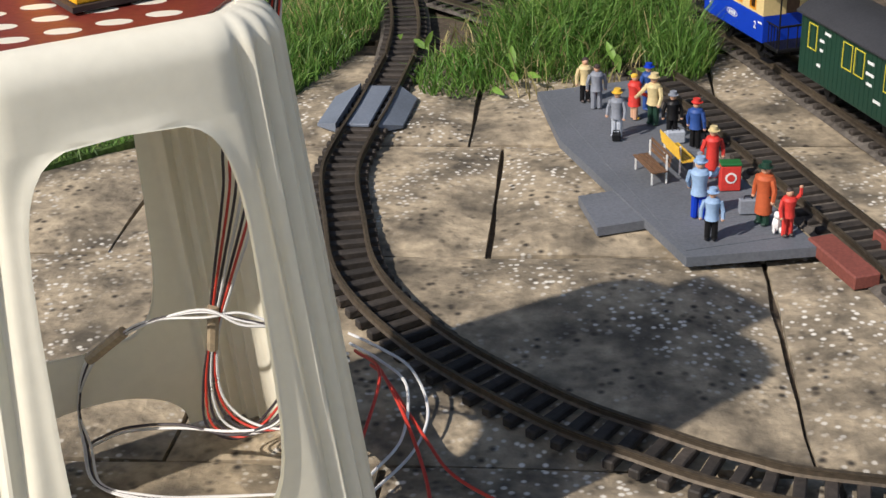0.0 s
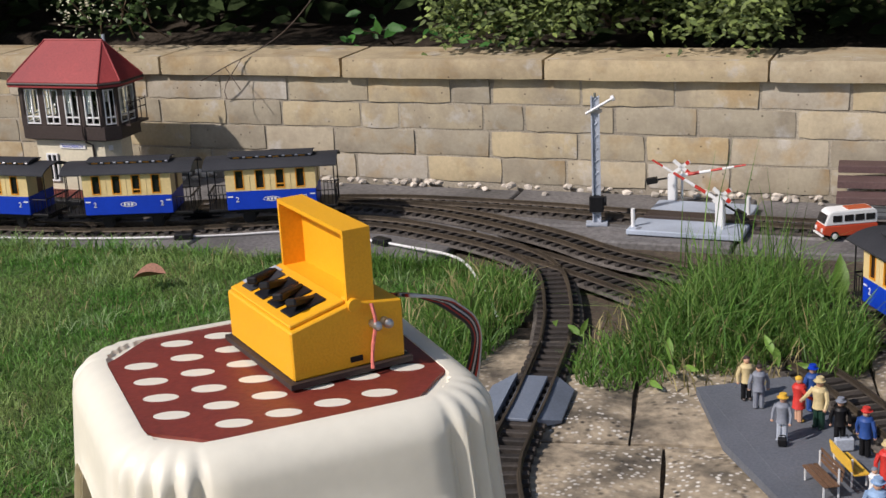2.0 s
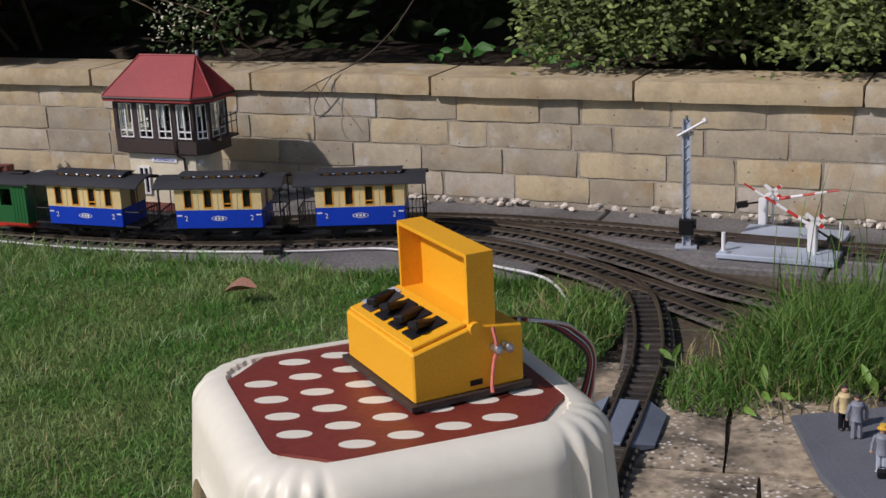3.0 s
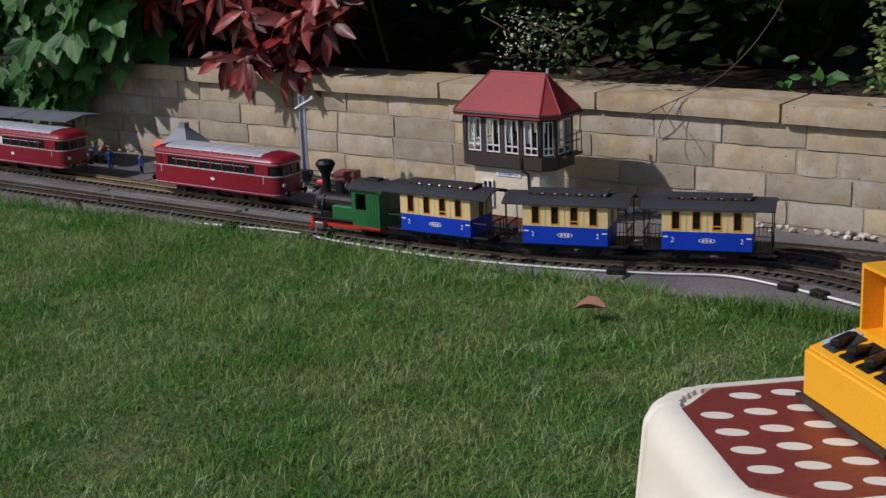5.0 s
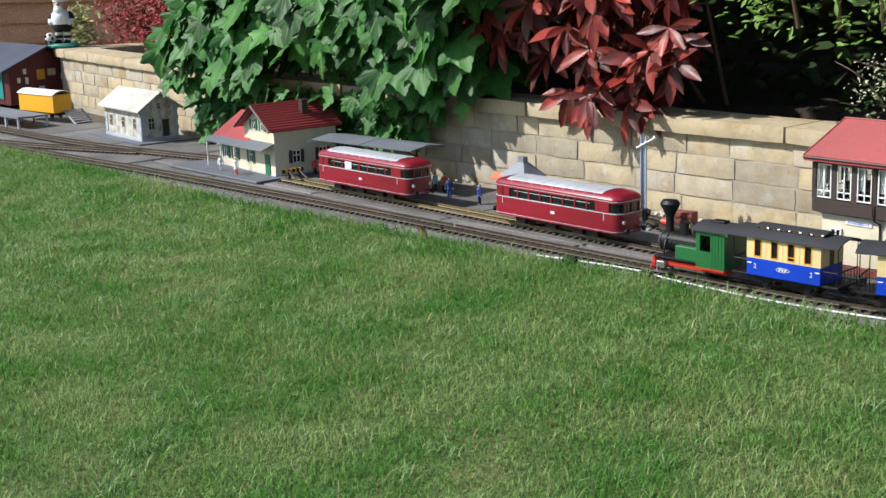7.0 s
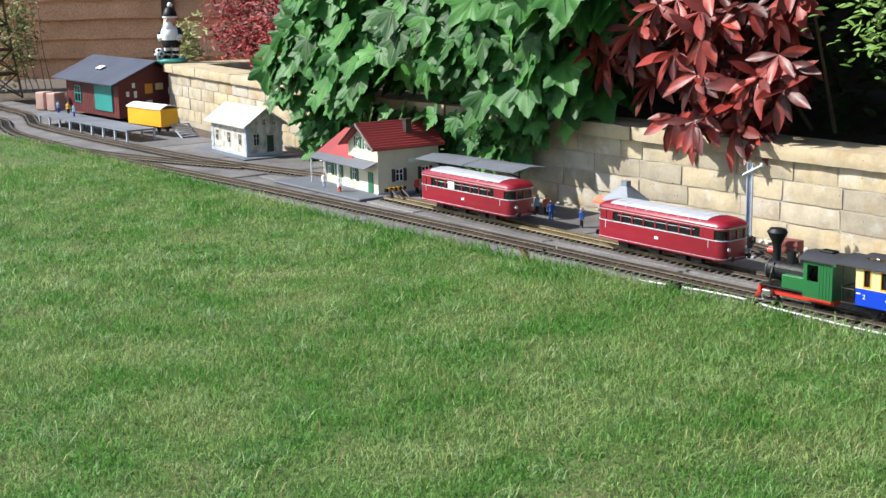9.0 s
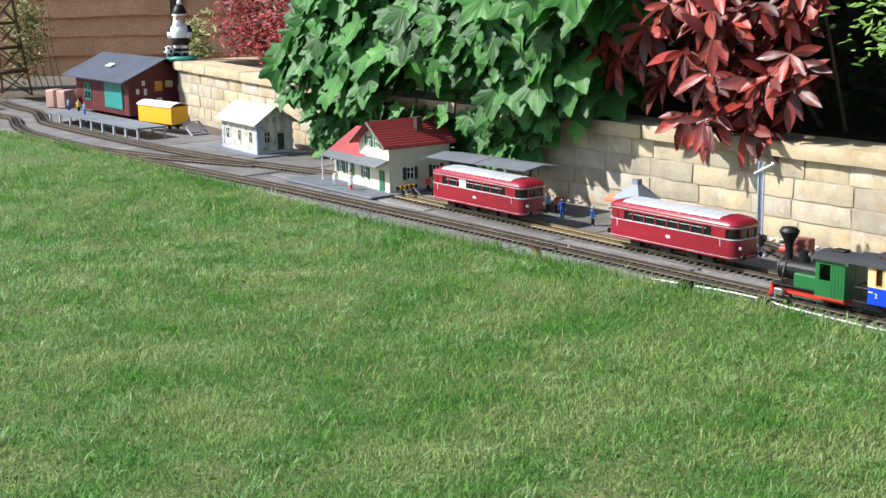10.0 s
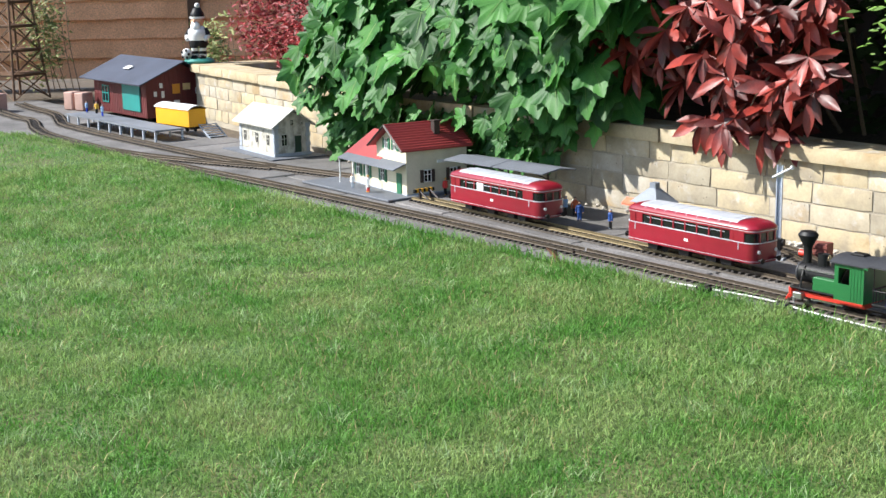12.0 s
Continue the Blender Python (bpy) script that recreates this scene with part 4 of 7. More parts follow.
        lathe(bm, [(0.001, -0.003), (0.0095, -0.002), (0.0095, 0.002), (0.001, 0.003)], 12, (xe + e * 0.017, 0, 0.045))
        part("coupler", bm, BLACK, t)
        for y in (-W + 0.004, W - 0.004):
            s = 1 if y > 0 else -1
            for k, z in enumerate((0.036, 0.046)):
                bm = bmesh.new()
                bx(bm, min(e * 0.112, e * 0.140), max(e * 0.112, e * 0.140), min(y, y + s * (0.010 - 0.004 * k)), max(y, y + s * (0.010 - 0.004 * k)), z, z + 0.0018)
                part("step", bm, BLACK, t)
    bm = bmesh.new()
    prism(bm, arc_roof(0.060, 0.155, 0.172, 14), -0.152, 0.152, "x")
    roof = part("roof", bm, DKGREY, t, "dark grey arched roof", smooth=True)
    bm = bmesh.new()
    bx(bm, -0.092, 0.092, -0.021, 0.021, 0.164, 0.1770)
    part("lantern", bm, DKGREY, roof)
    bm = bmesh.new()
    prism(bm, arc_roof(0.0265, 0.1765, 0.1810, 8, 0.002), -0.097, 0.097, "x")
    part("lantern_roof", bm, DKGREY, roof)
    for side in (-1, 1):
        for k in range(6):
            x = -0.075 + 0.030 * k
            y = side * 0.0214
            bm = box(x - 0.010, x + 0.004, min(y, y + side * 0.001), max(y, y + side * 0.001), 0.1705, 0.1755)
            part("skylight", bm, ORANGE, roof)
            bm = bmesh.new()
            cyl(bm, (x + 0.012, y + side * 0.003, 0.1735), (x + 0.018, y + side * 0.003, 0.1735), 0.0030, seg=8)
            part("vent", bm, STEEL, roof)
    bm = bmesh.new()
    bx(bm, -0.138, 0.138, -0.020, 0.020, 0.044, 0.056)
    for s in (-1, 1):
        y = s * 0.030
        bx(bm, -0.086, 0.086, y - 0.002, y + 0.002, 0.044, 0.051)
        for x in (-0.058, 0.058):
            prism(bm, [(x - 0.014, 0.046), (x + 0.014, 0.046), (x + 0.006, 0.031), (x - 0.006, 0.031)], y - 0.0025, y + 0.0025, "y")
    part("underframe", bm, BLACK, t)
    wheels(t, (-0.058, 0.058))
    return t


def at_line(x, y, turn, z=0.0):
    return pose(x, y, z, 0, 0, turn)


first = coach("blue and cream model coach behind the green locomotive")
first.matrix_world = at_line(-1.960, 2.500, 3)
second = copy_thing(first, at_line(-1.635, 2.553, 17))
third = copy_thing(first, at_line(-1.325, 2.657, 20))
second["label"] = "blue and cream model coach in the middle of the train"
third["label"] = "blue and cream model coach at the tail of the train"
parked = copy_thing(first, at_line(0.106, 2.171, -58.5))
parked["label"] = "parked blue and cream model coach beside the tall grass"


def locomotive():
    t = thing("locomotive", "green and black model steam locomotive with red frame", "locomotive", at_line(-2.235, 2.491, 2) @ Matrix.Diagonal((1.18, 1.0, 1.0, 1.0)))
    # faces -x
    bm = bmesh.new()
    bx(bm, -0.100, 0.085, -0.036, 0.036, 0.036, 0.050, 0.001)
    part("frame", bm, RED, t, "red frame")
    part("buffer_beam", box(-0.108, -0.100, -0.045, 0.045, 0.036, 0.058, 0.001), RED, t, "red buffer beam")
    bm = bmesh.new()
    bx(bm, -0.104, 0.020, -0.046, 0.046, 0.056, 0.060, 0.0008)
    part("running_board", bm, BLACK, t)
    bm = bmesh.new()
    cyl(bm, (-0.098, 0, 0.094), (0.020, 0, 0.094), 0.027, seg=22)
    cyl(bm, (-0.103, 0, 0.094), (-0.098, 0, 0.094), 0.024, 0.027, 22)
    for x in (-0.07, -0.04, -0.01):
        cyl(bm, (x, 0, 0.094), (x + 0.003, 0, 0.094), 0.0277, seg=22)
    part("boiler", bm, BLACK, t, smooth=True)
    bm = bmesh.new()
    lathe(bm, [(0.012, 0.112), (0.0105, 0.124), (0.010, 0.160), (0.013, 0.168), (0.023, 0.190), (0.024, 0.194), (0.018, 0.203), (0.013, 0.204)], 20, (-0.088, 0, 0))
    part("smokestack", bm, BLACK, t, "tall black balloon stack", smooth=True)
    bm = bmesh.new()
    lathe(bm, [(0.014, 0.115), (0.014, 0.150), (0.010, 0.147), (0.003, 0.150)], 16, (-0.045, 0, 0))
    part("dome", bm, BLACK, t, smooth=True)
    bm = bmesh.new()
    lathe(bm, [(0.010, 0.110), (0.010, 0.142), (0.006, 0.134)], 14, (-0.014, 0, 0))
    part("sand_dome", bm, BLACK, t, smooth=True)
    bm = bmesh.new()
    cyl(bm, (-0.109, 0, 0.142), (-0.094, 0, 0.142), 0.009, seg=14)
    part("headlamp", bm, RED, t, "red headlamp")
    bm = bmesh.new()
    cyl(bm, (-0.1105, 0, 0.142), (-0.109, 0, 0.142), 0.007, seg=14)
    part("lamp_glass", bm, WHITE, t)
    for s in (-1, 1):
        bm = bmesh.new()
        bx(bm, -0.045, 0.020, s * 0.036 - 0.010, s * 0.036 + 0.010, 0.060, 0.096, 0.002)
        part("side_tank", bm, GREEN, t, "green side tank")
        bm = bmesh.new()
        bx(bm, -0.094, -0.070, s * 0.043 - 0.008, s * 0.043 + 0.008, 0.030, 0.048, 0.002)
        part("cylinder", bm, STEEL, t, "bright steel cylinder")
        for x in (-0.052, -0.016, 0.020):
            bm = bmesh.new()
            cyl(bm, (x, s * 0.022, 0.037), (x, s * 0.027, 0.037), 0.017, seg=20)
            part("driving_wheel", bm, BLACK, t, smooth=True)
        bm = bmesh.new()
        bx(bm, -0.056, 0.026, s * 0.030 - 0.0012, s * 0.030 + 0.0012, 0.030, 0.035)
        bx(bm, -0.080, -0.014, s * 0.034 - 0.0012, s * 0.034 + 0.0012, 0.036, 0.040)
        part("rod", bm, STEEL, t, "bright steel rod")
    for k in range(5):
        y = -0.032 + 0.016 * k
        bm = bmesh.new()
        cyl(bm, (-0.108, y, 0.046), (-0.126 + 0.10 * abs(y) * 1.6, y, 0.020), 0.0026, seg=6)
        part("cowcatcher_bar", bm, RED, t)
    bm = bmesh.new()
    lathe(bm, [(0.0085, 0.0), (0.0075, 0.004), (0.0055, 0.010), (0.002, 0.0135)], 14, (-0.030, 0, 0.136))
    part("bell", bm, RAIL_NEW, t, "small brass bell", smooth=True)
    bm = bmesh.new()
    for y in (-0.006, 0.006):
        cyl(bm, (-0.030, y * 1.7, 0.120), (-0.030, y * 1.7, 0.148), 0.0013, seg=5)
    cyl(bm, (-0.030, -0.0105, 0.148), (-0.030, 0.0105, 0.148), 0.0013, seg=5)
    part("bell_frame", bm, BLACK, t)
    bm = bmesh.new()
    lathe(bm, [(0.0285, 0.0), (0.0285, 0.004), (0.022, 0.006)], 22)
    bmesh.ops.rotate(bm, cent=(0, 0, 0), matrix=Matrix.Rotation(radians(-90), 3, "Y"), verts=bm.verts)
    bmesh.ops.translate(bm, vec=(-0.098, 0, 0.094), verts=bm.verts)
    part("smokebox_ring", bm, DKGREY, t, smooth=True)
    for s in (-1, 1):
        bm = bmesh.new()
        cyl(bm, (-0.092, s * 0.029, 0.108), (0.014, s * 0.029, 0.108), 0.0011, seg=5)
        part("handrail", bm, STEEL, t, "thin steel handrail")
        bm = bmesh.new()
        tube(bm, [(-0.082, s * 0.020, 0.116), (-0.080, s * 0.034, 0.090), (-0.080, s * 0.042, 0.050)], 0.0026)
        part("steam_pipe", bm, BLACK, t)
        bm = bmesh.new()
        bx(bm, -0.098, -0.062, s * 0.050 - 0.003, s * 0.050 + 0.003, 0.018, 0.022)
        bx(bm, -0.092, -0.088, s * 0.050 - 0.002, s * 0.050 + 0.002, 0.020, 0.036)
        part("footstep", bm, STEEL, t)
    # cab
    for s in (-1, 1):
        bm = bmesh.new()
        y0, y1 = sorted((s * 0.050, s * 0.047))
        bx(bm, 0.014, 0.088, y0, y1, 0.050, 0.094)
        bx(bm, 0.014, 0.024, y0, y1, 0.094, 0.150)
        bx(bm, 0.052, 0.088, y0, y1, 0.094, 0.150)
        bx(bm, 0.024, 0.052, y0, y1, 0.136, 0.150)
        bmesh.ops.remove_doubles(bm, verts=bm.verts, dist=0.0001)
        cab = part("cab_side", bm, GREEN, t, "green cab side")
        for x in (0.056, 0.064, 0.072, 0.080):
            part("rib", box(x, x + 0.001, min(s * 0.050, s * 0.0508), max(s * 0.050, s * 0.0508), 0.052, 0.148), GREEN, cab)
        bm = bmesh.new()
        bx(bm, 0.014, 0.088, min(s * 0.050, s * 0.053), max(s * 0.050, s * 0.053), 0.046, 0.051)
        part("cab_step", bm, RED, t)
    bm = bmesh.new()
    bx(bm, 0.013, 0.016, -0.047, 0.047, 0.060, 0.152)
    for y in (-0.03, 0.03):
        bx(bm, 0.012, 0.013, y - 0.009, y + 0.009, 0.124, 0.142)
    part("cab_front", bm, GREEN, t)
    part("cab_back", box(0.085, 0.088, -0.047, 0.047, 0.050, 0.152), GREEN, t)
    bm = bmesh.new()
    prism(bm, arc_roof(0.057, 0.149, 0.164, 12), 0.004, 0.100, "x")
    roof = part("cab_roof", bm, DKGREY, t, "dark grey cab roof", smooth=True)
    part("roof_vent", box(0.030, 0.066, -0.014, 0.014, 0.161, 0.169, 0.002), BLACK, roof)
    bm = bmesh.new()
    prism(bm, arc_roof(0.0575, 0.1465, 0.1615, 12, 0.004), 0.092, 0.1005, "x")
    part("roof_edge", bm, GREEN, roof)
    bm = bmesh.new()
    for e, x in ((-1, -0.108), (1, 0.094)):
        cyl(bm, (x, 0, 0.045), (x + e * 0.022, 0, 0.045), 0.003, seg=8)
    part("coupler", bm, BLACK, t)
    bm = bmesh.new()
    for x in (0.000, 0.004):
        cyl(bm, (x, 0.012, 0.14 - 0.02), (x, 0.012, 0.150), 0.0022, seg=8)
    part("whistle", bm, STEEL, t)
    return t


locomotive()


def rounded_plan(L, W, r, n=6):
    pts = []
    for cx, cy, a0 in ((L - r, W - r, 0), (-L + r, W - r, 90), (-L + r, -W + r, 180), (L - r, -W + r, 270)):
        for k in range(n + 1):
            a = radians(a0 + 90 * k / n)
            pts.append((cx + r * math.cos(a), cy + r * math.sin(a)))
    return pts


def railbus(label, place):
    t = thing("railbus", label, "railbus", place, "crimson railbuses")
    L, W = 0.262, 0.060

    def band(name, z0, z1, mat, grow=0.0, lab="", r=0.030):
        bm = bmesh.new()
        prism(bm, rounded_plan(L + grow, W + grow, r + grow), z0, z1, "z")
        return part(name, bm, mat, t, lab, smooth=True)

    band("lower_body", 0.047, 0.106, CRIMSON, 0, "crimson lower body")
    band("waist_line", 0.104, 0.1065, SILVER, 0.0007, "pale waist line")
    band("sill_line", 0.052, 0.0535, SILVER, 0.0005)
    band("window_band", 0.106, 0.136, DARKGLASS, -0.003, "dark window glass")
    band("cornice", 0.135, 0.146, CRIMSON, 0, "crimson band over the windows")
    band("roof_line", 0.1395, 0.1412, SILVER, 0.0007, "pale line")
    for s in (-1, 1):
        xs = [-0.232, -0.222, -0.205, -0.192] + [-0.150 + 0.048 * k for k in range(7)] + [0.178, 0.192, 0.205, 0.218]
        for x in xs:
            w = 0.0065 if abs(x) > 0.17 else 0.0022
            part("pillar", box(x - w, x + w, min(s * W, s * (W - 0.0035)), max(s * W, s * (W - 0.0035)), 0.1058, 0.1355), CRIMSON, t)
        bm = box(-0.165, 0.150, min(s * (W - 0.002), s * (W - 0.001)), max(s * (W - 0.002), s * (W - 0.001)), 0.1265, 0.1280)
        part("window_bar", bm, SILVER, t)
        bm = bmesh.new()
        bx(bm, -0.008, 0.008, min(s * W, s * (W + 0.0006)), max(s * W, s * (W + 0.0006)), 0.076, 0.084)
        part("crest", bm, WHITE, t)
        for x in (-0.215, 0.205):
            bm = box(x - 0.0012, x + 0.0012, min(s * W, s * (W + 0.0014)), max(s * W, s * (W + 0.0014)), 0.083, 0.104)
            part("handrail", bm, SILVER, t)
    for e in (-1, 1):
        for y in (-0.032, 0.0, 0.032):
            bm = box(min(e * (L - 0.004), e * (L + 0.0)), max(e * (L - 0.004), e * (L + 0.0)), y - 0.0025, y + 0.0025, 0.1058, 0.1355)
            part("pillar", bm, CRIMSON, t)
        for y in (-0.036, 0.036):
            bm = bmesh.new()
            cyl(bm, (e * (L - 0.004), y, 0.080), (e * (L + 0.002), y, 0.080), 0.0055, seg=12)
            part("headlight", bm, WHITE, t, "small round headlight")
            bm = bmesh.new()
            cyl(bm, (e * (L - 0.01), y, 0.056), (e * (L + 0.014), y, 0.056), 0.0035, seg=8)
            cyl(bm, (e * (L + 0.012), y, 0.056), (e * (L + 0.015), y, 0.056), 0.0085, seg=12)
            part("buffer", bm, BLACK, t)
    # roof: crimson ends and a silver middle
    bm = bmesh.new()
    prev = None
    for z, inn in ((0.146, 0.0), (0.153, 0.004), (0.159, 0.012), (0.163, 0.024), (0.1645, 0.040)):
        ring = [bm.verts.new((x, y, z)) for x, y in rounded_plan(L - inn * 1.5, W - inn, max(0.006, 0.030 - inn * 0.2))]
        if prev:
            for k in range(len(ring)):
                bm.faces.new((prev[k], prev[(k + 1) % len(ring)], ring[(k + 1) % len(ring)], ring[k]))
        prev = ring
    bm.faces.new(prev)
    part("roof", bm, CRIMSON, t, "crimson rounded roof ends", smooth=True)
    bm = bmesh.new()
    prism(bm, [(-0.055, 0.153), (-0.047, 0.160), (-0.035, 0.1645), (0.0, 0.1675), (0.035, 0.1645), (0.047, 0.160), (0.055, 0.153)], -0.205, 0.190, "x")
    part("roof_panel", bm, SILVER, t, "silver grey ribbed roof")
    for k in range(9):
        x = -0.18 + 0.043 * k
        bm = bmesh.new()
        prism(bm, [(-0.0555, 0.1535), (-0.0475, 0.1606), (-0.035, 0.1651), (0.0, 0.1681), (0.035, 0.1651), (0.0475, 0.1606), (0.0555, 0.1535)], x, x + 0.0015, "x")
        part("roof_rib", bm, SILVER, t)
    bm = bmesh.new()
    bx(bm, -0.19, 0.19, -0.030, 0.030, 0.034, 0.047)
    for s in (-1, 1):
        for x in (-0.15, -0.02, 0.09, 0.15):
            bx(bm, x - 0.02, x + 0.02, s * 0.040 - 0.008, s * 0.040 + 0.008, 0.028, 0.047)
    part("underframe", bm, BLACK, t)
    wheels(t, (-0.12, 0.12))
    return t


bus_a = railbus("crimson model railbus with silver roof on the back track", pose(-2.885, 2.665, 0, 0, 0, 0))
copy_thing(bus_a, pose(-3.820, 2.665, 0, 0, 0, 0))
part("destination_blind", box(-3.905, -3.868, 2.6045, 2.6058, 0.108, 0.134), WHITE, None)
tagged(bpy.data.objects["destination_blind"], "white paper square in the railbus window", "paper sign")


def goods_van(label, place, mat, roof_mat, L=0.135, frames=True):
    t = thing("goods_van", label, "goods wagon", place)
    W, Z0, Z1 = 0.054, 0.054, 0.150
    part("body", box(-L, L, -W, W, Z0, Z1, 0.0015), mat, t)
    for s in (-1, 1):
        for k in range(int(2 * L / 0.012)):
            x = -L + 0.006 + k * 0.012
            part("board_joint", box(x - 0.0004, x + 0.0004, min(s * W, s * (W + 0.0006)), max(s * W, s * (W + 0.0006)), Z0 + 0.004, Z1 - 0.004), mat, t)
        if frames:
            for x0, x1 in ((-0.110, -0.085), (-0.012, 0.014), (0.020, 0.046), (0.098, 0.122)):
                f = frame_bm(x0, x1, 0.100, 0.138, 0.0012, min(s * W, s * (W + 0.0012)), max(s * W, s * (W + 0.0012)))
                part("outline", f, material("yellow_line", (0.65, 0.55, 0.05), 0.5), t, "thin yellow outline")
            for x, z, w in ((-0.070, 0.118, 0.006), (-0.070, 0.104, 0.004), (-0.055, 0.132, 0.008), (0.062, 0.126, 0.008), (0.062, 0.110, 0.010), (0.062, 0.096, 0.007), (-0.075, 0.080, 0.005), (0.085, 0.078, 0.009)):
                part("marking", box(x - w, x + w, min(s * W, s * (W + 0.0009)), max(s * W, s * (W + 0.0009)), z, z + 0.004), WHITE, t)
    bm = bmesh.new()
    prism(bm, arc_roof(0.060, 0.149, 0.170, 12), -L - 0.006, L + 0.006, "x")
    part("roof", bm, roof_mat, t, smooth=True)
    bm = bmesh.new()
    bx(bm, -L - 0.004, L + 0.004, -0.022, 0.022, 0.042, 0.054)
    for s in (-1, 1):
        for x in (-L * 0.6, L * 0.6):
            prism(bm, [(x - 0.014, 0.052), (x + 0.014, 0.052), (x + 0.006, 0.031), (x - 0.006, 0.031)], s * 0.031 - 0.0025, s * 0.031 + 0.0025, "y")
    part("underframe", bm, BLACK, t)
    wheels(t, (-L * 0.6, L * 0.6))
    return t


goods_van("dark green model goods van with yellow window outlines", at_line(0.290, 1.850, -60), DKGREEN, DKGREY)
goods_van("small yellow model van with white roof by the goods shed", pose(-7.00, 2.945, 0.0, 0, 0, 6), YELLOW, WHITE, 0.17, False)

# ---- buildings ----
def cabin_plan(hx, hy, c):
    """A rectangle with both corners of its track end cut off."""
    return [(-hx, -hy), (hx - c, -hy), (hx, -hy + c), (hx, hy - c), (hx - c, hy), (-hx, hy)]


def signal_box():
    t = thing("signal_box", "model signal box with red hipped roof and glazed upper floor", "model building", pose(-1.978, 2.877, 0, 0, 0, 0))
    hx, hy, c = 0.122, 0.058, 0.030
    bm = bmesh.new()
    prism(bm, cabin_plan(hx + 0.014, hy + 0.012, c), 0, 0.018, "z")
    part("plinth", bm, BRICKBASE, t, "dark red brick plinth")
    bm = bmesh.new()
    prism(bm, cabin_plan(hx - 0.004, hy - 0.004, c), 0.018, 0.152, "z")
    part("lower_storey", bm, PALEWALL, t, "pale cream lower walls")
    bm = bmesh.new()
    lo, hi = cabin_plan(hx - 0.004, hy - 0.004, c), cabin_plan(hx + 0.016, hy + 0.016, c)
    ring0 = [bm.verts.new((x, y, 0.148)) for x, y in lo]
    ring1 = [bm.verts.new((x, y, 0.156)) for x, y in hi]
    ring2 = [bm.verts.new((x, y, 0.190)) for x, y in hi]
    for a, b in ((ring0, ring1), (ring1, ring2)):
        for k in range(6):
            bm.faces.new((a[k], a[(k + 1) % 6], b[(k + 1) % 6], b[k]))
    bm.faces.new(ring0[::-1])
    bm.faces.new(ring2)
    part("timber_skirt", bm, DKBROWN, t, "dark brown timber boarding")
    # glazed storey: posts, rails and windows on every side
    pts = cabin_plan(hx + 0.013, hy + 0.013, c)
    bm = bmesh.new()
    prism(bm, cabin_plan(hx - 0.02, hy - 0.02, c), 0.190, 0.192, "z")
    prism(bm, cabin_plan(hx + 0.014, hy + 0.014, c), 0.285, 0.287, "z")
    for x, y in pts:
        cyl(bm, (x * 0.975, y * 0.975, 0.220), (x * 0.975, y * 0.975, 0.287), 0.005, seg=6)
    part("glazing_frame", bm, DKBROWN, t)
    for k in range(6):
        a, b = Vector((*pts[k], 0)), Vector((*pts[(k + 1) % 6], 0))
        w = (b - a).length
        ang = math.degrees(math.atan2((b - a).y, (b - a).x))
        n = 4 if w > 0.15 else 2 if w > 0.10 else 1
        for j in range(n):
            m = (a + (b - a) * ((j + 0.5) / n))
            hw = w / n / 2 - (0.0085 if n == 4 else 0.007)
            f = frame_bm(-hw, hw, 0.194, 0.284, 0.0032, 0.000, 0.004, [("x", 0.0), ("z", 0.213)])
            wob = part("window", f, WHITE, t, "white sash frame", at=pose(m.x, m.y, 0, 0, 0, ang))
            part("pane", box(-hw + 0.003, hw - 0.003, 0.0035, 0.0042, 0.197, 0.282), glass_pane, wob)
            if (j + k) % 3 != 1:
                bm = bmesh.new()
                for q in range(6):
                    xx = -hw + 0.004 + q * 0.0028
                    bx(bm, xx, xx + 0.0024, 0.006 + 0.0012 * (q % 2), 0.0075 + 0.0012 * (q % 2), 0.222, 0.282)
                part("curtain", bm, CURTAIN, wob)
    for k in range(6):
        a, b = Vector((*pts[k], 0)), Vector((*pts[(k + 1) % 6], 0))
        w = (b - a).length
        n = 4 if w > 0.15 else 2 if w > 0.10 else 1
        for j in range(n):
            p = (a + (b - a) * (j / n)) * 0.985
            bm = bmesh.new()
            w_post = 0.0085 if n == 4 else 0.007
            bx(bm, -w_post, w_post, -0.0015, 0.005, 0.188, 0.287, 0, pose(p.x, p.y, 0, 0, 0, math.degrees(math.atan2((b - a).y, (b - a).x))))
            part("post", bm, DKBROWN, t)
    # furniture inside that closes the view through
    part("desk", box(-0.07, 0.07, -0.02, 0.03, 0.192, 0.235), DKBROWN, t)
    # roof
    bm = bmesh.new()
    ev = cabin_plan(hx + 0.034, hy + 0.034, c + 0.010)
    e0 = [bm.verts.new((x, y, 0.292)) for x, y in ev]
    e1 = [bm.verts.new((x, y, 0.306)) for x, y in ev]
    ra, rb = bm.verts.new((-0.092, 0.0, 0.400)), bm.verts.new((0.080, 0.0, 0.400))
    bm.faces.new(e0[::-1])
    for k in range(6):
        bm.faces.new((e0[k], e0[(k + 1) % 6], e1[(k + 1) % 6], e1[k]))
    bm.faces.new((e1[0], e1[1], rb, ra))
    bm.faces.new((e1[1], e1[2], rb))
    bm.faces.new((e1[2], e1[3], rb))
    bm.faces.new((e1[3], e1[4], rb))
    bm.faces.new((e1[4], e1[5], ra, rb))
    bm.faces.new((e1[5], e1[0], ra))
    roof = part("roof", bm, ROOFRED, t, "dark red tiled hipped roof")
    for a, b in ((ev[0], (-0.092, 0)), (ev[1], (0.080, 0)), (ev[2], (0.080, 0)), (ev[3], (0.080, 0))):
        bm = bmesh.new()
        cyl(bm, (*a, 0.3065), (*b, 0.4005), 0.0022, seg=6)
        part("hip_tile", bm, ROOFRED, roof)
    bm = bmesh.new()
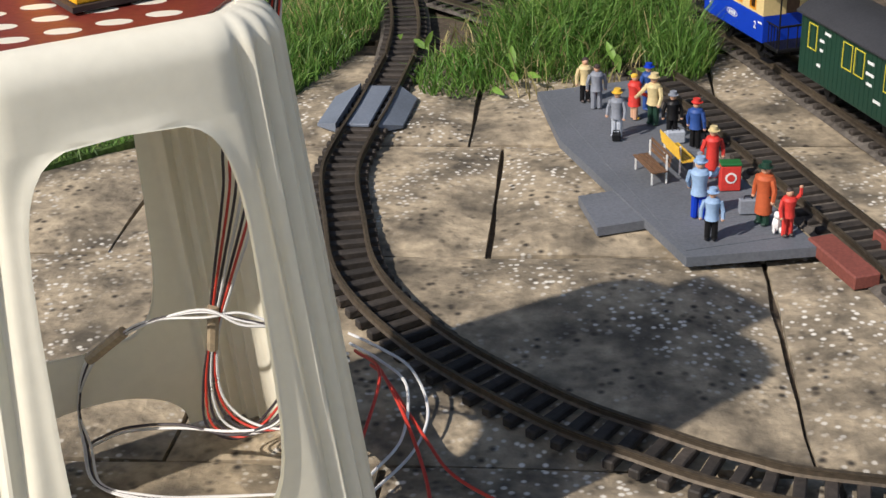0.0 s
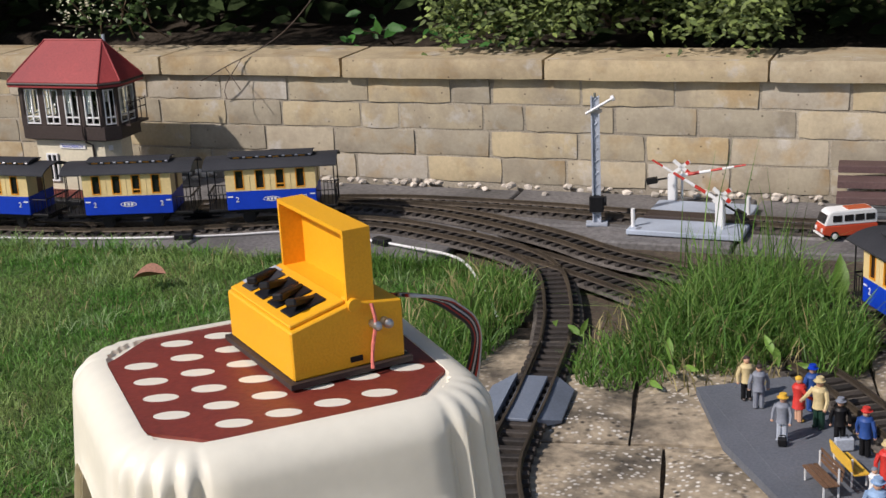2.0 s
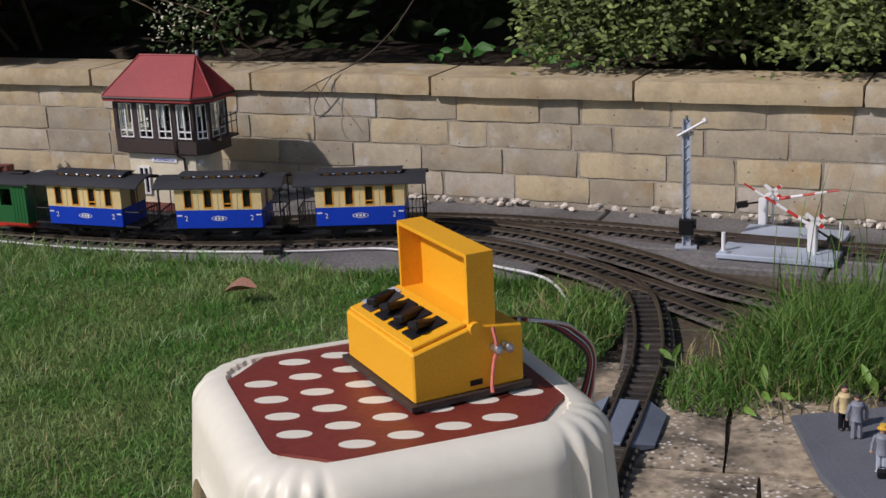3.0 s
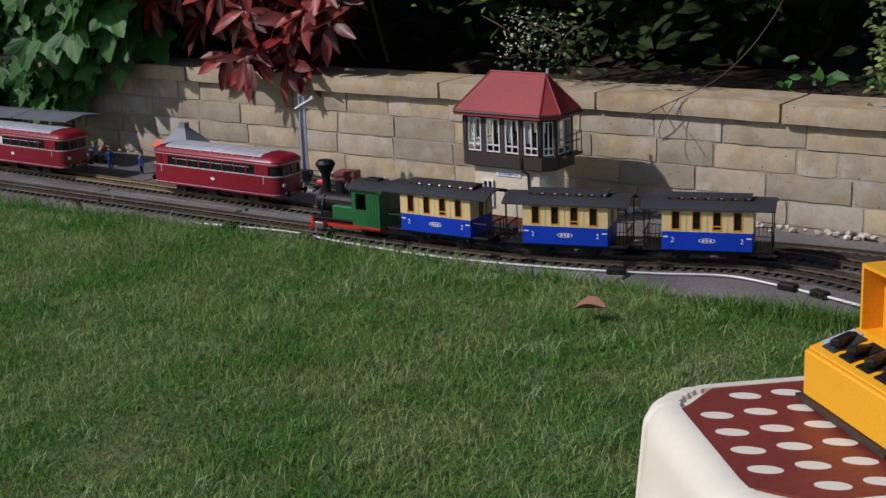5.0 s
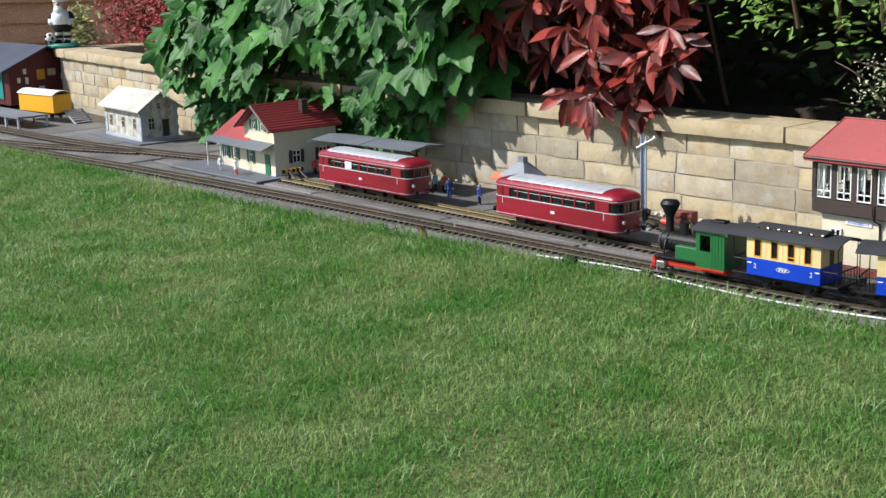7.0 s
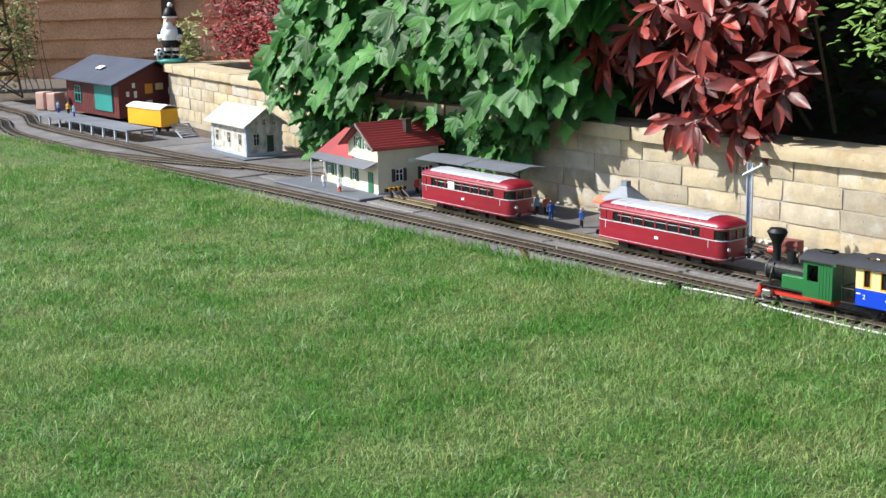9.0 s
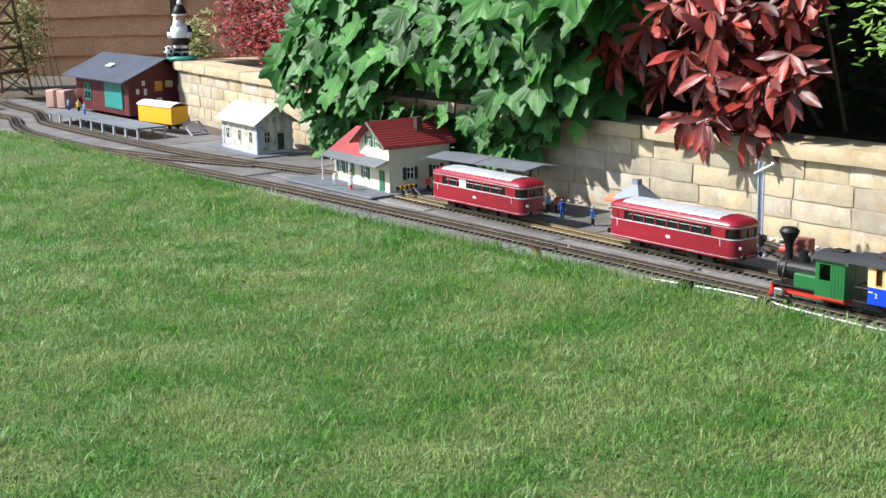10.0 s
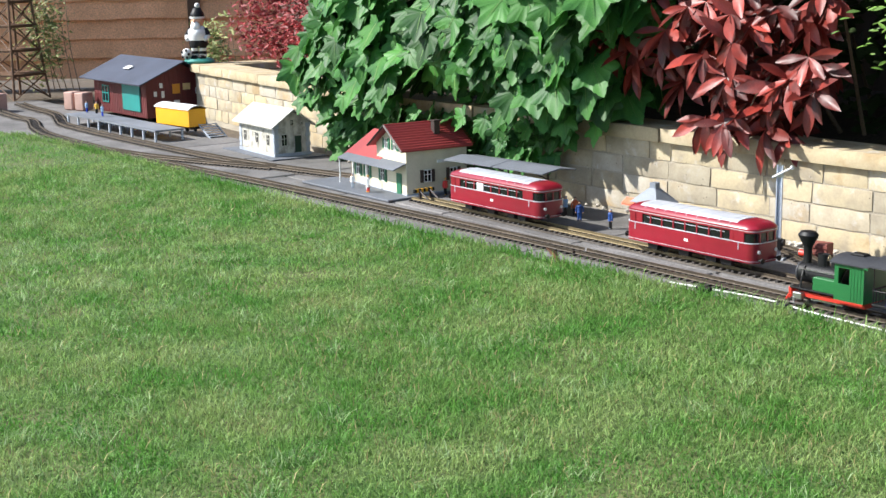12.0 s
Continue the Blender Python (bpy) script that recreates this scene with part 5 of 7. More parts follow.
    cyl(bm, (-0.094, 0, 0.400), (0.082, 0, 0.400), 0.0026, seg=6)
    part("ridge_tile", bm, ROOFRED, roof)
    bm = bmesh.new()
    cyl(bm, (0.078, 0.012, 0.39), (0.078, 0.012, 0.412), 0.004, seg=8)
    part("flue", bm, LIGHTGREY, roof)
    bm = bmesh.new()
    for k in range(6):
        a, b = ev[k], ev[(k + 1) % 6]
        cyl(bm, (*a, 0.301), (*b, 0.301), 0.0035, seg=6)
    part("gutter", bm, DKBROWN, roof)
    # door plate and windows below
    f = frame_bm(-0.090, -0.056, 0.040, 0.114, 0.004, -hy - 0.002, -hy + 0.006, [("x", -0.073), ("z", 0.088)])
    wob = part("window", f, WHITE, t, "white cross-barred window")
    part("pane", box(-0.087, -0.059, -hy + 0.003, -hy + 0.0045, 0.043, 0.111), DARKGLASS, wob)
    plate = part("name_plate", box(-0.046, 0.032, -hy + 0.001, -hy + 0.005, 0.128, 0.141), WHITE, t, "white station name plate")
    part("lettering", text_bm("ROSENBACH", 0.0108, 0.0003), BLUE, plate, at=stood(-0.007, -hy + 0.0008, 0.1343))
    bm = bmesh.new()
    tube(bm, [(0.045, -hy - 0.020, 0.287), (0.045, -hy - 0.022, 0.170), (0.049, -hy - 0.016, 0.150), (0.056, -hy + 0.000, 0.140), (0.058, -hy + 0.001, 0.018)], 0.0028)
    part("downpipe", bm, DKBROWN, t, "dark drainpipe")
    part("sign", box(-0.006, 0.006, 0, 0.002, 0.125, 0.138), WHITE, t, "small white sign", at=pose(hx - 0.0195, -hy + 0.0105, 0, 0, 0, 45))
    part("notice", box(-0.005, 0.005, 0, 0.002, 0.085, 0.096), ORANGE, t, "small orange sign", at=pose(hx - 0.0195, -hy + 0.0105, 0, 0, 0, 45))
    bm = bmesh.new()
    for z in (0.226, 0.244):
        cyl(bm, (hx + 0.034, -0.03, z), (hx + 0.034, 0.05, z), 0.0015, seg=5)
    for y in (-0.03, 0.0, 0.025, 0.05):
        cyl(bm, (hx + 0.034, y, 0.190), (hx + 0.034, y, 0.250), 0.0015, seg=5)
    bx(bm, hx + 0.010, hx + 0.037, -0.032, 0.052, 0.186, 0.192)
    part("balcony", bm, DKBROWN, t, "dark rail and landing")
    return t


glass_pane = glass_material("window_glass")
signal_box()


def house_window(t, x, y, z, w, h, turn, frame_mat=WHITE, shutter=None, pane=DARKGLASS):
    f = frame_bm(-w / 2, w / 2, 0, h, 0.003, -0.002, 0.003, [("x", 0), ("z", h * 0.6)])
    wob = part("window", f, frame_mat, t, at=pose(x, y, z, 0, 0, turn))
    part("pane", box(-w / 2 + 0.002, w / 2 - 0.002, 0.0004, 0.0018, 0.002, h - 0.002), pane, wob)
    if shutter:
        for s in (-1, 1):
            bm = bmesh.new()
            x0, x1 = sorted((s * w / 2, s * (w / 2 + w * 0.42)))
            bx(bm, x0, x1, -0.003, 0.001, 0, h)
            for k in range(7):
                bx(bm, x0 + 0.001, x1 - 0.001, -0.0038, -0.003, h * (k + 0.2) / 7, h * (k + 0.7) / 7)
            part("shutter", bm, shutter, wob)


def station():
    t = thing("station_building", "model station with red tiled roofs and green shutters", "model building", pose(-4.440, 2.672, 0, 0, 0, -5))
    # main block: gable to the front, from x = -0.24 to 0
    bm = bmesh.new()
    prism(bm, [(-0.24, 0), (0, 0), (0, 0.196), (-0.12, 0.268), (-0.24, 0.196)], 0, 0.28, "y")
    part("main_wall", bm, PALEWALL, t, "pale rendered wall")
    bm = bmesh.new()
    prism(bm, [(0, 0), (0.25, 0), (0.25, 0.135), (0.125, 0.21), (0, 0.135)], -0.46, -0.24, "x")
    part("wing_wall", bm, PALEWALL, t)
    part("plinth", box(-0.463, 0.003, -0.003, 0.283, 0, 0.014), LIGHTGREY, t)
    roof = bmesh.new()
    prism(roof, [(0.018, 0.184), (0.018, 0.191), (-0.12, 0.283), (-0.258, 0.191), (-0.258, 0.184), (-0.12, 0.275)], -0.03, 0.30, "y")
    rob = part("main_roof", roof, ROOFRED, t, "red tiled roof")
    wing = bmesh.new()
    prism(wing, [(-0.025, 0.120), (-0.025, 0.126), (0.125, 0.222), (0.275, 0.126), (0.275, 0.120), (0.125, 0.214)], -0.485, -0.19, "x")
    part("wing_roof", wing, ROOFRED, t, "red tiled roof")
    # tile courses as fine ridges
    for k in range(11):
        f = (k + 0.5) / 11
        x, z = 0.018 - 0.138 * f, 0.1925 + 0.092 * f
        part("tile_course", box(-0.0012, 0.0012, -0.03, 0.31, -0.0012, 0.0012), ROOFRED, rob, at=pose(x, 0, z))
    bm = bmesh.new()
    for s, (xa, xb) in ((0, (-0.12, 0.019)), (1, (-0.12, -0.259))):
        za, zb = 0.278, 0.186
        cyl(bm, (xa, -0.032, za), (xb, -0.032, zb), 0.005, seg=4)
    part("bargeboard", bm, DKBROWN, t, "dark timber bargeboards")
    bm = bmesh.new()
    bx(bm, -0.075, -0.048, 0.16, 0.185, 0.20, 0.288)
    bx(bm, -0.078, -0.045, 0.157, 0.188, 0.286, 0.292)
    part("chimney", bm, DKBROWN, t, "dark chimney stack")
    # canopy along the front
    bm = bmesh.new()
    prism(bm, [(-0.060, 0.112), (-0.060, 0.116), (0.0, 0.138), (0.0, 0.134)], -0.475, -0.002, "x")
    part("canopy", bm, PLATGREY, t, "grey sloping canopy")
    for x in (-0.47, -0.35, -0.235):
        bm = bmesh.new()
        cyl(bm, (x, -0.052, 0), (x, -0.052, 0.114), 0.003, seg=6)
        part("canopy_post", bm, WHITE, t)
    G = material("shutter_green", (0.02, 0.14, 0.07), 0.5, vary=0.1)
    house_window(t, -0.155, -0.001, 0.180, 0.030, 0.044, 0, WHITE, G)
    house_window(t, -0.085, -0.001, 0.180, 0.030, 0.044, 0, WHITE, G)
    house_window(t, 0.001, 0.095, 0.055, 0.036, 0.050, 90, WHITE, DKBROWN)
    house_window(t, 0.001, 0.215, 0.055, 0.036, 0.050, 90, WHITE, DKBROWN)
    for x in (-0.40, -0.32, -0.19):
        house_window(t, x, -0.001, 0.045, 0.034, 0.055, 0, WHITE, G)
    part("door", box(-0.075, -0.038, -0.004, 0.001, 0.0, 0.092), G, t, "green panelled door")
    part("sign", box(0.0, 0.004, 0.14, 0.22, 0.128, 0.140), WHITE, t, "pale station sign")
    return t


station()
plat2 = part("platform_slab", box(-5.05, -4.40, 2.555, 2.99, 0.001, 0.010, 0.002), PLATGREY)
plat2.matrix_world = pose(0, 0.0, 0)
tagged(plat2, "thin dark grey platform slab under the station", "platform")


def canopy():
    t = thing("platform_canopy", "grey flat platform canopy behind the railbus", "canopy", pose(-4.26, 2.80, 0, 0, 0, 4))
    for k in range(2):
        x0 = 0.005 + k * 0.27
        bm = bmesh.new()
        prism(bm, [(-0.085, 0.166), (0.0, 0.176), (0.085, 0.166), (0.085, 0.170), (0.0, 0.181), (-0.085, 0.170)], x0, x0 + 0.265, "x")
        part("roof_panel", bm, PLATGREY, t)
    for x in (0.06, 0.25, 0.46):
        bm = bmesh.new()
        cyl(bm, (x, 0.02, 0), (x, 0.02, 0.168), 0.004, seg=8)
        cyl(bm, (x, 0.02, 0.13), (x, -0.06, 0.166), 0.0025, seg=6)
        part("post", bm, DKBROWN, t)
    return t


canopy()


def white_house():
    t = thing("cottage", "small white model cottage with a pale gabled roof", "model building", pose(-5.785, 2.845, 0, 0, 0, -4) @ Matrix.Diagonal((0.90, 0.78, 1.0, 1.0)))
    stone = material("cottage_wall", (0.55, 0.53, 0.46), 0.8, vary=0.14, scale=14, bump=0.2, second=(0.27, 0.25, 0.21), mix_scale=26)
    bm = bmesh.new()
    prism(bm, [(0, 0), (0.24, 0), (0.24, 0.162), (0.12, 0.222), (0, 0.162)], -0.44, 0, "x")
    part("wall", bm, stone, t, "white painted stone walls")
    part("plinth", box(-0.446, 0.006, -0.006, 0.246, 0, 0.020), LIGHTGREY, t)
    bm = bmesh.new()
    prism(bm, [(-0.035, 0.144), (-0.035, 0.150), (0.12, 0.234), (0.275, 0.150), (0.275, 0.144), (0.12, 0.226)], -0.475, 0.035, "x")
    part("roof", bm, material("pale_roof", (0.50, 0.48, 0.43), 0.8, vary=0.14, scale=16, bump=0.15, second=(0.37, 0.35, 0.31), mix_scale=10), t, "pale weathered roof")
    for x in (-0.37, -0.22, -0.08):
        house_window(t, x, -0.001, 0.055, 0.036, 0.055, 0, stone)
    house_window(t, 0.001, 0.065, 0.055, 0.040, 0.058, 90, stone)
    house_window(t, 0.001, 0.120, 0.150, 0.022, 0.030, 90, stone)
    house_window(t, 0.001, 0.190, 0.150, 0.020, 0.016, 90, stone)
    part("door", box(0.0, 0.004, 0.135, 0.180, 0.018, 0.100), DKGREEN, t, "dark green door")
    bm = frame_bm(0.130, 0.185, 0.016, 0.106, 0.005, -0.005, 0.002)
    part("door_frame", bm, stone, t, at=pose(0, 0, 0, 0, 0, 90))
    part("base_slab", box(-0.55, 0.09, -0.07, 0.30, 0.001, 0.006), PLATGREY, t)
    for z in range(6):
        for x, y, tn in ((-0.012, -0.0025, 0), (-0.428, -0.0025, 0), (0.0025, 0.012, 90), (0.0025, 0.228, 90)):
            w = 0.012 + 0.005 * (z % 2)
            part("quoin", box(-w, w, -0.002, 0.002, 0.024 + 0.023 * z, 0.045 + 0.023 * z, 0.0008), LIGHTGREY, t, at=pose(x, y, 0, 0, 0, tn))
    return t


white_house()


def goods_shed():
    t = thing("goods_shed", "dark red model goods shed with slate roof and teal doors", "model building", pose(-7.86, 3.135, 0, 0, 0, 0))
    TEAL = material("teal_door", (0.015, 0.22, 0.20), 0.5, vary=0.1)
    SLATE = material("slate_roof", (0.048, 0.058, 0.088), 0.6, vary=0.15, bump=0.15)
    MAR = material("maroon_board", (0.13, 0.022, 0.022), 0.6, vary=0.15, bump=0.1)
    D, LW = 0.46, 0.80
    bm = bmesh.new()
    prism(bm, [(0, 0), (D, 0), (D, 0.222), (D / 2, 0.322), (0, 0.222)], -LW, 0, "x")
    part("wall", bm, MAR, t, "dark red boarded walls")
    for k in range(30):
        x = -LW + (k + 0.5) * LW / 30
        part("batten", box(x - 0.0015, x + 0.0015, -0.002, 0.001, 0.0, 0.22), MAR, t)
    for k in range(16):
        y = (k + 0.5) * D / 16
        part("batten", box(-0.001, 0.002, y - 0.0015, y + 0.0015, 0.0, 0.222 + 0.1 * (1 - abs(2 * y / D - 1)) * 0.97), MAR, t)
    bm = bmesh.new()
    prism(bm, [(-0.07, 0.205), (-0.07, 0.212), (D / 2, 0.342), (D + 0.07, 0.212), (D + 0.07, 0.205), (D / 2, 0.334)], -LW - 0.07, 0.07, "x")
    part("roof", bm, SLATE, t, "blue-grey slate roof")
    m = pose(-0.42, 0.08, 0.285, math.degrees(math.atan2(0.13, 0.30)), 0, 0)
    part("skylight", box(-0.04, 0.04, -0.02, 0.02, 0.0, 0.004), WHITE, t, "white skylight", at=m)
    part("sliding_door", box(-0.34, -0.08, -0.008, 0.0, 0.035, 0.19), TEAL, t, "teal sliding door")
    f = frame_bm(-0.66, -0.56, 0.06, 0.17, 0.008, -0.006, 0.0, [("x", -0.61), ("z", 0.12)])
    part("window", f, TEAL, t, "teal framed window")
    part("pane", box(-0.652, -0.568, -0.003, -0.001, 0.066, 0.164), DARKGLASS, t)
    r = random.Random(2)
    for y, z, w, h, m in ((0.10, 0.18, 0.02, 0.03, WHITE), (0.06, 0.13, 0.02, 0.03, WHITE), (0.11, 0.12, 0.02, 0.04, CURTAIN), (0.20, 0.14, 0.05, 0.06, ORANGE), (0.27, 0.16, 0.05, 0.04, BEIGE), (0.20, 0.07, 0.04, 0.03, WHITE), (0.12, 0.05, 0.04, 0.025, CURTAIN), (0.34, 0.13, 0.02, 0.04, WHITE)):
        part("notice", box(0.002, 0.004, y - w / 2, y + w / 2, z, z + h), m, t, "small enamel notice")
    # loading dock on posts along the front
    DOCKGREY = material("dock_grey", (0.17, 0.185, 0.21), 0.7, vary=0.15)
    dock = thing("loading_dock", "grey loading dock on posts before the goods shed", "platform", pose(-7.85, 2.80, 0, 0, 0, 1))
    part("deck", box(-0.10, 1.10, -0.145, 0.02, 0.055, 0.064), DOCKGREY, dock)
    for k in range(9):
        x = -0.08 + 0.145 * k
        part("post", box(x - 0.006, x + 0.006, -0.140, -0.130, 0, 0.055), LIGHTGREY, dock)
        part("brace", box(x - 0.004, x + 0.004, 0.015, 0.025, 0, 0.055), LIGHTGREY, dock)
    stairs = thing("steps", "grey model steps at the end of the dock", "steps", pose(-6.83, 3.02, 0, 0, 0, 0))
    for k in range(6):
        part("tread", box(0.02 * k, 0.02 * k + 0.024, -0.05, 0.05, 0.062 - 0.011 * k, 0.065 - 0.011 * k), LIGHTGREY, stairs)
    for s in (-1, 1):
        bm = bmesh.new()
        prism(bm, [(0, 0.066), (0.13, 0.0), (0.115, 0.0), (0, 0.056)], s * 0.05 - 0.003, s * 0.05 + 0.003, "y")
        part("stringer", bm, LIGHTGREY, stairs)


goods_shed()


def kiosk():
    t = thing("kiosk", "small model kiosk with grey pyramid roof by the wall", "model building", pose(-3.375, 2.965, 0, 0, 0, 0) @ Matrix.Diagonal((0.62, 0.60, 1.05, 1.0)))
    part("wall", box(-0.07, 0.07, -0.06, 0.06, 0, 0.085), PALEWALL, t)
    bm = bmesh.new()
    e = [bm.verts.new(p) for p in ((-0.105, -0.09, 0.085), (0.105, -0.09, 0.085), (0.105, 0.09, 0.085), (-0.105, 0.09, 0.085))]
    r = [bm.verts.new(p) for p in ((-0.025, -0.02, 0.132), (0.025, -0.02, 0.132), (0.025, 0.02, 0.132), (-0.025, 0.02, 0.132))]
    for k in range(4):
        bm.faces.new((e[k], e[(k + 1) % 4], r[(k + 1) % 4], r[k]))
    bm.faces.new(e[::-1])
    bm.faces.new(r)
    part("roof", bm, KIOSKGREY, t, "grey pyramid roof")
    bm = box(-0.022, 0.022, -0.018, 0.018, 0.132, 0.150)
    part("cupola", bm, KIOSKGREY, t)
    bm = bmesh.new()
    prism(bm, [(-0.10, 0.078), (-0.06, 0.094), (0.0, 0.086), (0.0, 0.082), (-0.06, 0.088), (-0.10, 0.072)], -0.16, -0.06, "x")
    part("awning", bm, material("orange_canvas", (0.75, 0.16, 0.08), 0.7), t, "orange awning")
    return t


kiosk()


def mast(x, y, turn):
    t = thing("signal_mast", "pale grey lattice model signal mast with a raised arm", "signal", pose(x, y, 0, 0, 0, turn), "signal masts")
    part("foot", box(-0.024, 0.024, -0.016, 0.016, 0, 0.006, 0.001), LIGHTGREY, t)
    bm = bmesh.new()
    for sx in (-1, 1):
        bx(bm, sx * 0.008 - 0.0016, sx * 0.008 + 0.0016, -0.004, 0.004, 0.004, 0.292)
    for k in range(20):
        z0 = 0.012 + 0.014 * k
        s = 1 if k % 2 else -1
        cyl(bm, (-s * 0.007, 0, z0), (s * 0.007, 0, z0 + 0.013), 0.0010, seg=4)
    bx(bm, -0.0085, 0.0085, 0.0015, 0.003, 0.004, 0.290)
    part("lattice", bm, LIGHTGREY, t)
    bm = bmesh.new()
    bx(bm, -0.016, 0.016, -0.014, 0.004, 0.032, 0.068, 0.002)
    cyl(bm, (0.016, -0.004, 0.056), (0.022, -0.004, 0.056), 0.011, seg=12)
    part("motor_box", bm, BLACK, t, "black drive box")
    bm = bmesh.new()
    a, b = Vector((-0.020, -0.007, 0.254)), Vector((0.040, -0.007, 0.288))
    cyl(bm, a, b, 0.0032, seg=6)
    cyl(bm, b - Vector((0.004, 0, 0.002)), b + Vector((0.002, 0, 0.001)), 0.0065, seg=10)
    part("arm", bm, WHITE, t, "pale signal arm")
    bm = bmesh.new()
    bx(bm, -0.015, 0.015, -0.005, 0.005, 0.255, 0.262)
    cyl(bm, (0, 0, 0.29), (0, 0, 0.298), 0.003, seg=8)
    part("cap", bm, STEEL, t)
    return t


mast(-0.599, 2.802, 12)
mast(-2.765, 2.88, 20)

# ---- figures and small things on the platform ----
def figure(x, y, z, turn, coat, legs, hat=None, hair=DKBROWN, h=0.070, arms=(0.0, 0.0), skirt=False, label="", seated=False, long_coat=False):
    bm = bmesh.new()
    k = h / 0.074
    mats = [coat, legs, SKIN, hat or hair]

    def put(fn, mi):
        n = len(bm.faces)
        fn()
        bm.faces.ensure_lookup_table()
        for f in bm.faces[n:]:
            f.material_index = mi
    for s in (-1, 1):
        put(lambda: cyl(bm, (s * 0.0048, 0, 0.001), (s * 0.0042, 0, 0.036), 0.0040, 0.0048, 8), 1)
        put(lambda: ball(bm, (s * 0.0050, -0.002, 0.002), 0.0036, 0.0062, 0.0024, 6, 4), 3 if not hat else 1)
    low = 0.014 if long_coat else 0.030
    if skirt:
        put(lambda: cyl(bm, (0, 0, 0.022), (0, 0, 0.040), 0.0105, 0.0072, 10), 0)
    put(lambda: lathe(bm, [(0.0100, low), (0.0088, 0.036), (0.0085, 0.044), (0.0110, 0.056), (0.0085, 0.060), (0.0035, 0.0615)], 10), 0)
    for s, a in zip((-1, 1), arms):
        sh = Vector((s * 0.0105, 0, 0.056))
        el = sh + Vector((s * 0.004, -0.010 * math.sin(a * 1.2), -0.013 * math.cos(a)))
        ha = el + Vector((0, -0.012 * math.sin(a * 1.5) - 0.002, -0.012 * math.cos(a * 1.5)))
        put(lambda: cyl(bm, sh, el, 0.0034, 0.0030, 6), 0)
        put(lambda: cyl(bm, el, ha, 0.0030, 0.0024, 6), 0)
        put(lambda: ball(bm, ha, 0.0028, u=6, v=4), 2)
    put(lambda: ball(bm, (0, 0, 0.0665), 0.0052, 0.0056, 0.0064, 10, 7), 2)
    put(lambda: ball(bm, (0, 0.001, 0.0695), 0.0055, 0.0058, 0.0042, 10, 5), 3)
    if hat:
        put(lambda: cyl(bm, (0, -0.001, 0.0695), (0, -0.001, 0.0702), 0.0085, seg=12), 3)
        put(lambda: cyl(bm, (0, 0, 0.070), (0, 0, 0.0755), 0.0058, 0.0054, 12), 3)
    bmesh.ops.scale(bm, vec=(k, k, k), verts=bm.verts)
    me = mesh_of(bm, "figurine", mats, True)
    ob = new("figurine", me)
    ob.matrix_world = pose(x, y, z, 0, 0, turn)
    return tagged(ob, label, "figurine", "model railway figures")


GREY = material("grey_cloth", (0.22, 0.24, 0.28), 0.7, vary=0.1)
TAN = material("tan_cloth", (0.62, 0.50, 0.26), 0.7, vary=0.1)
PALEBLUE = material("pale_blue_cloth", (0.28, 0.42, 0.62), 0.7, vary=0.1)
NAVY = material("blue_uniform", (0.02, 0.07, 0.26), 0.6, vary=0.1)
RUST = material("rust_cloth", (0.50, 0.10, 0.03), 0.7, vary=0.1)
GOLD = material("golden_yellow", (0.75, 0.45, 0.05), 0.6, vary=0.1)
REDCLOTH = material("red_cloth", (0.62, 0.04, 0.03), 0.6, vary=0.1)
PZ = 0.0185
figure(-0.131, 1.855, PZ, 30, TAN, BLACK, None, DKBROWN, label="standing figurine in a tan jacket on the platform")
figure(-0.109, 1.828, PZ, 200, GREY, GREY, None, DKBROWN, label="standing figurine in a grey suit on the platform")
figure(-0.062, 1.722, PZ, -20, GREY, LIGHTGREY, GOLD, label="figurine in grey with an orange hat and briefcase", arms=(0.1, 0.1))
figure(-0.048, 1.795, PZ, 120, REDCLOTH, SKIN, None, GOLD, skirt=True, label="figurine in a red dress with fair hair", arms=(0.6, 0.6))
figure(-0.034, 1.838, PZ, 40, NAVY, NAVY, BLUE, label="figurine in a blue railway uniform and cap")
figure(-0.018, 1.778, PZ, -30, TAN, DKGREEN, TAN, label="stout figurine in a tan shirt and green trousers", arms=(0.8, 0.2), h=0.076)
figure(0.014, 1.735, PZ, 10, BLACK, BLACK, GREY, label="bent figurine in black beside a grey suitcase", h=0.066)
figure(0.050, 1.700, PZ, 150, NAVY, BLACK, REDCLOTH, label="station master figurine with a red cap")
figure(0.082, 1.600, PZ, 20, REDCLOTH, REDCLOTH, TAN, long_coat=True, label="figurine in a long red coat")
figure(0.070, 1.560, PZ, 80, WHITE, LIGHTGREY, None, GREY, h=0.052, label="small pale child figurine on the platform")
figure(0.078, 1.470, PZ, 170, PALEBLUE, BLUE, PALEBLUE, h=0.080, label="large figurine in pale blue overalls", arms=(1.2, 0.3))
figure(0.099, 1.412, PZ, 0, PALEBLUE, BLACK, PALEBLUE, h=0.066, label="figurine in a light blue jacket and cap")
figure(0.156, 1.468, PZ, -40, RUST, DKGREEN, DKGREEN, long_coat=True, h=0.080, label="figurine in a rust coat and green hat")
figure(0.186, 1.440, PZ, 30, REDCLOTH, REDCLOTH, None, DKBROWN, h=0.062, label="figurine in red waving an arm", arms=(0.2, 2.2))
figure(-3.640, 2.86, 0.0, 30, NAVY, NAVY, None, DKBROWN, label="figurine in dark blue by the wall")
figure(-3.455, 2.835, 0.0, -20, NAVY, BLACK, None, GREY, label="figurine in a navy suit between the railbuses")
figure(-3.720, 2.91, 0.0, 60, RUST, BLACK, None, DKBROWN, label="figurine in rust by the garden wall")
figure(-3.760, 2.90, 0.0, -60, PALEBLUE, BLACK, None, GREY, label="figurine in pale blue by the garden wall")
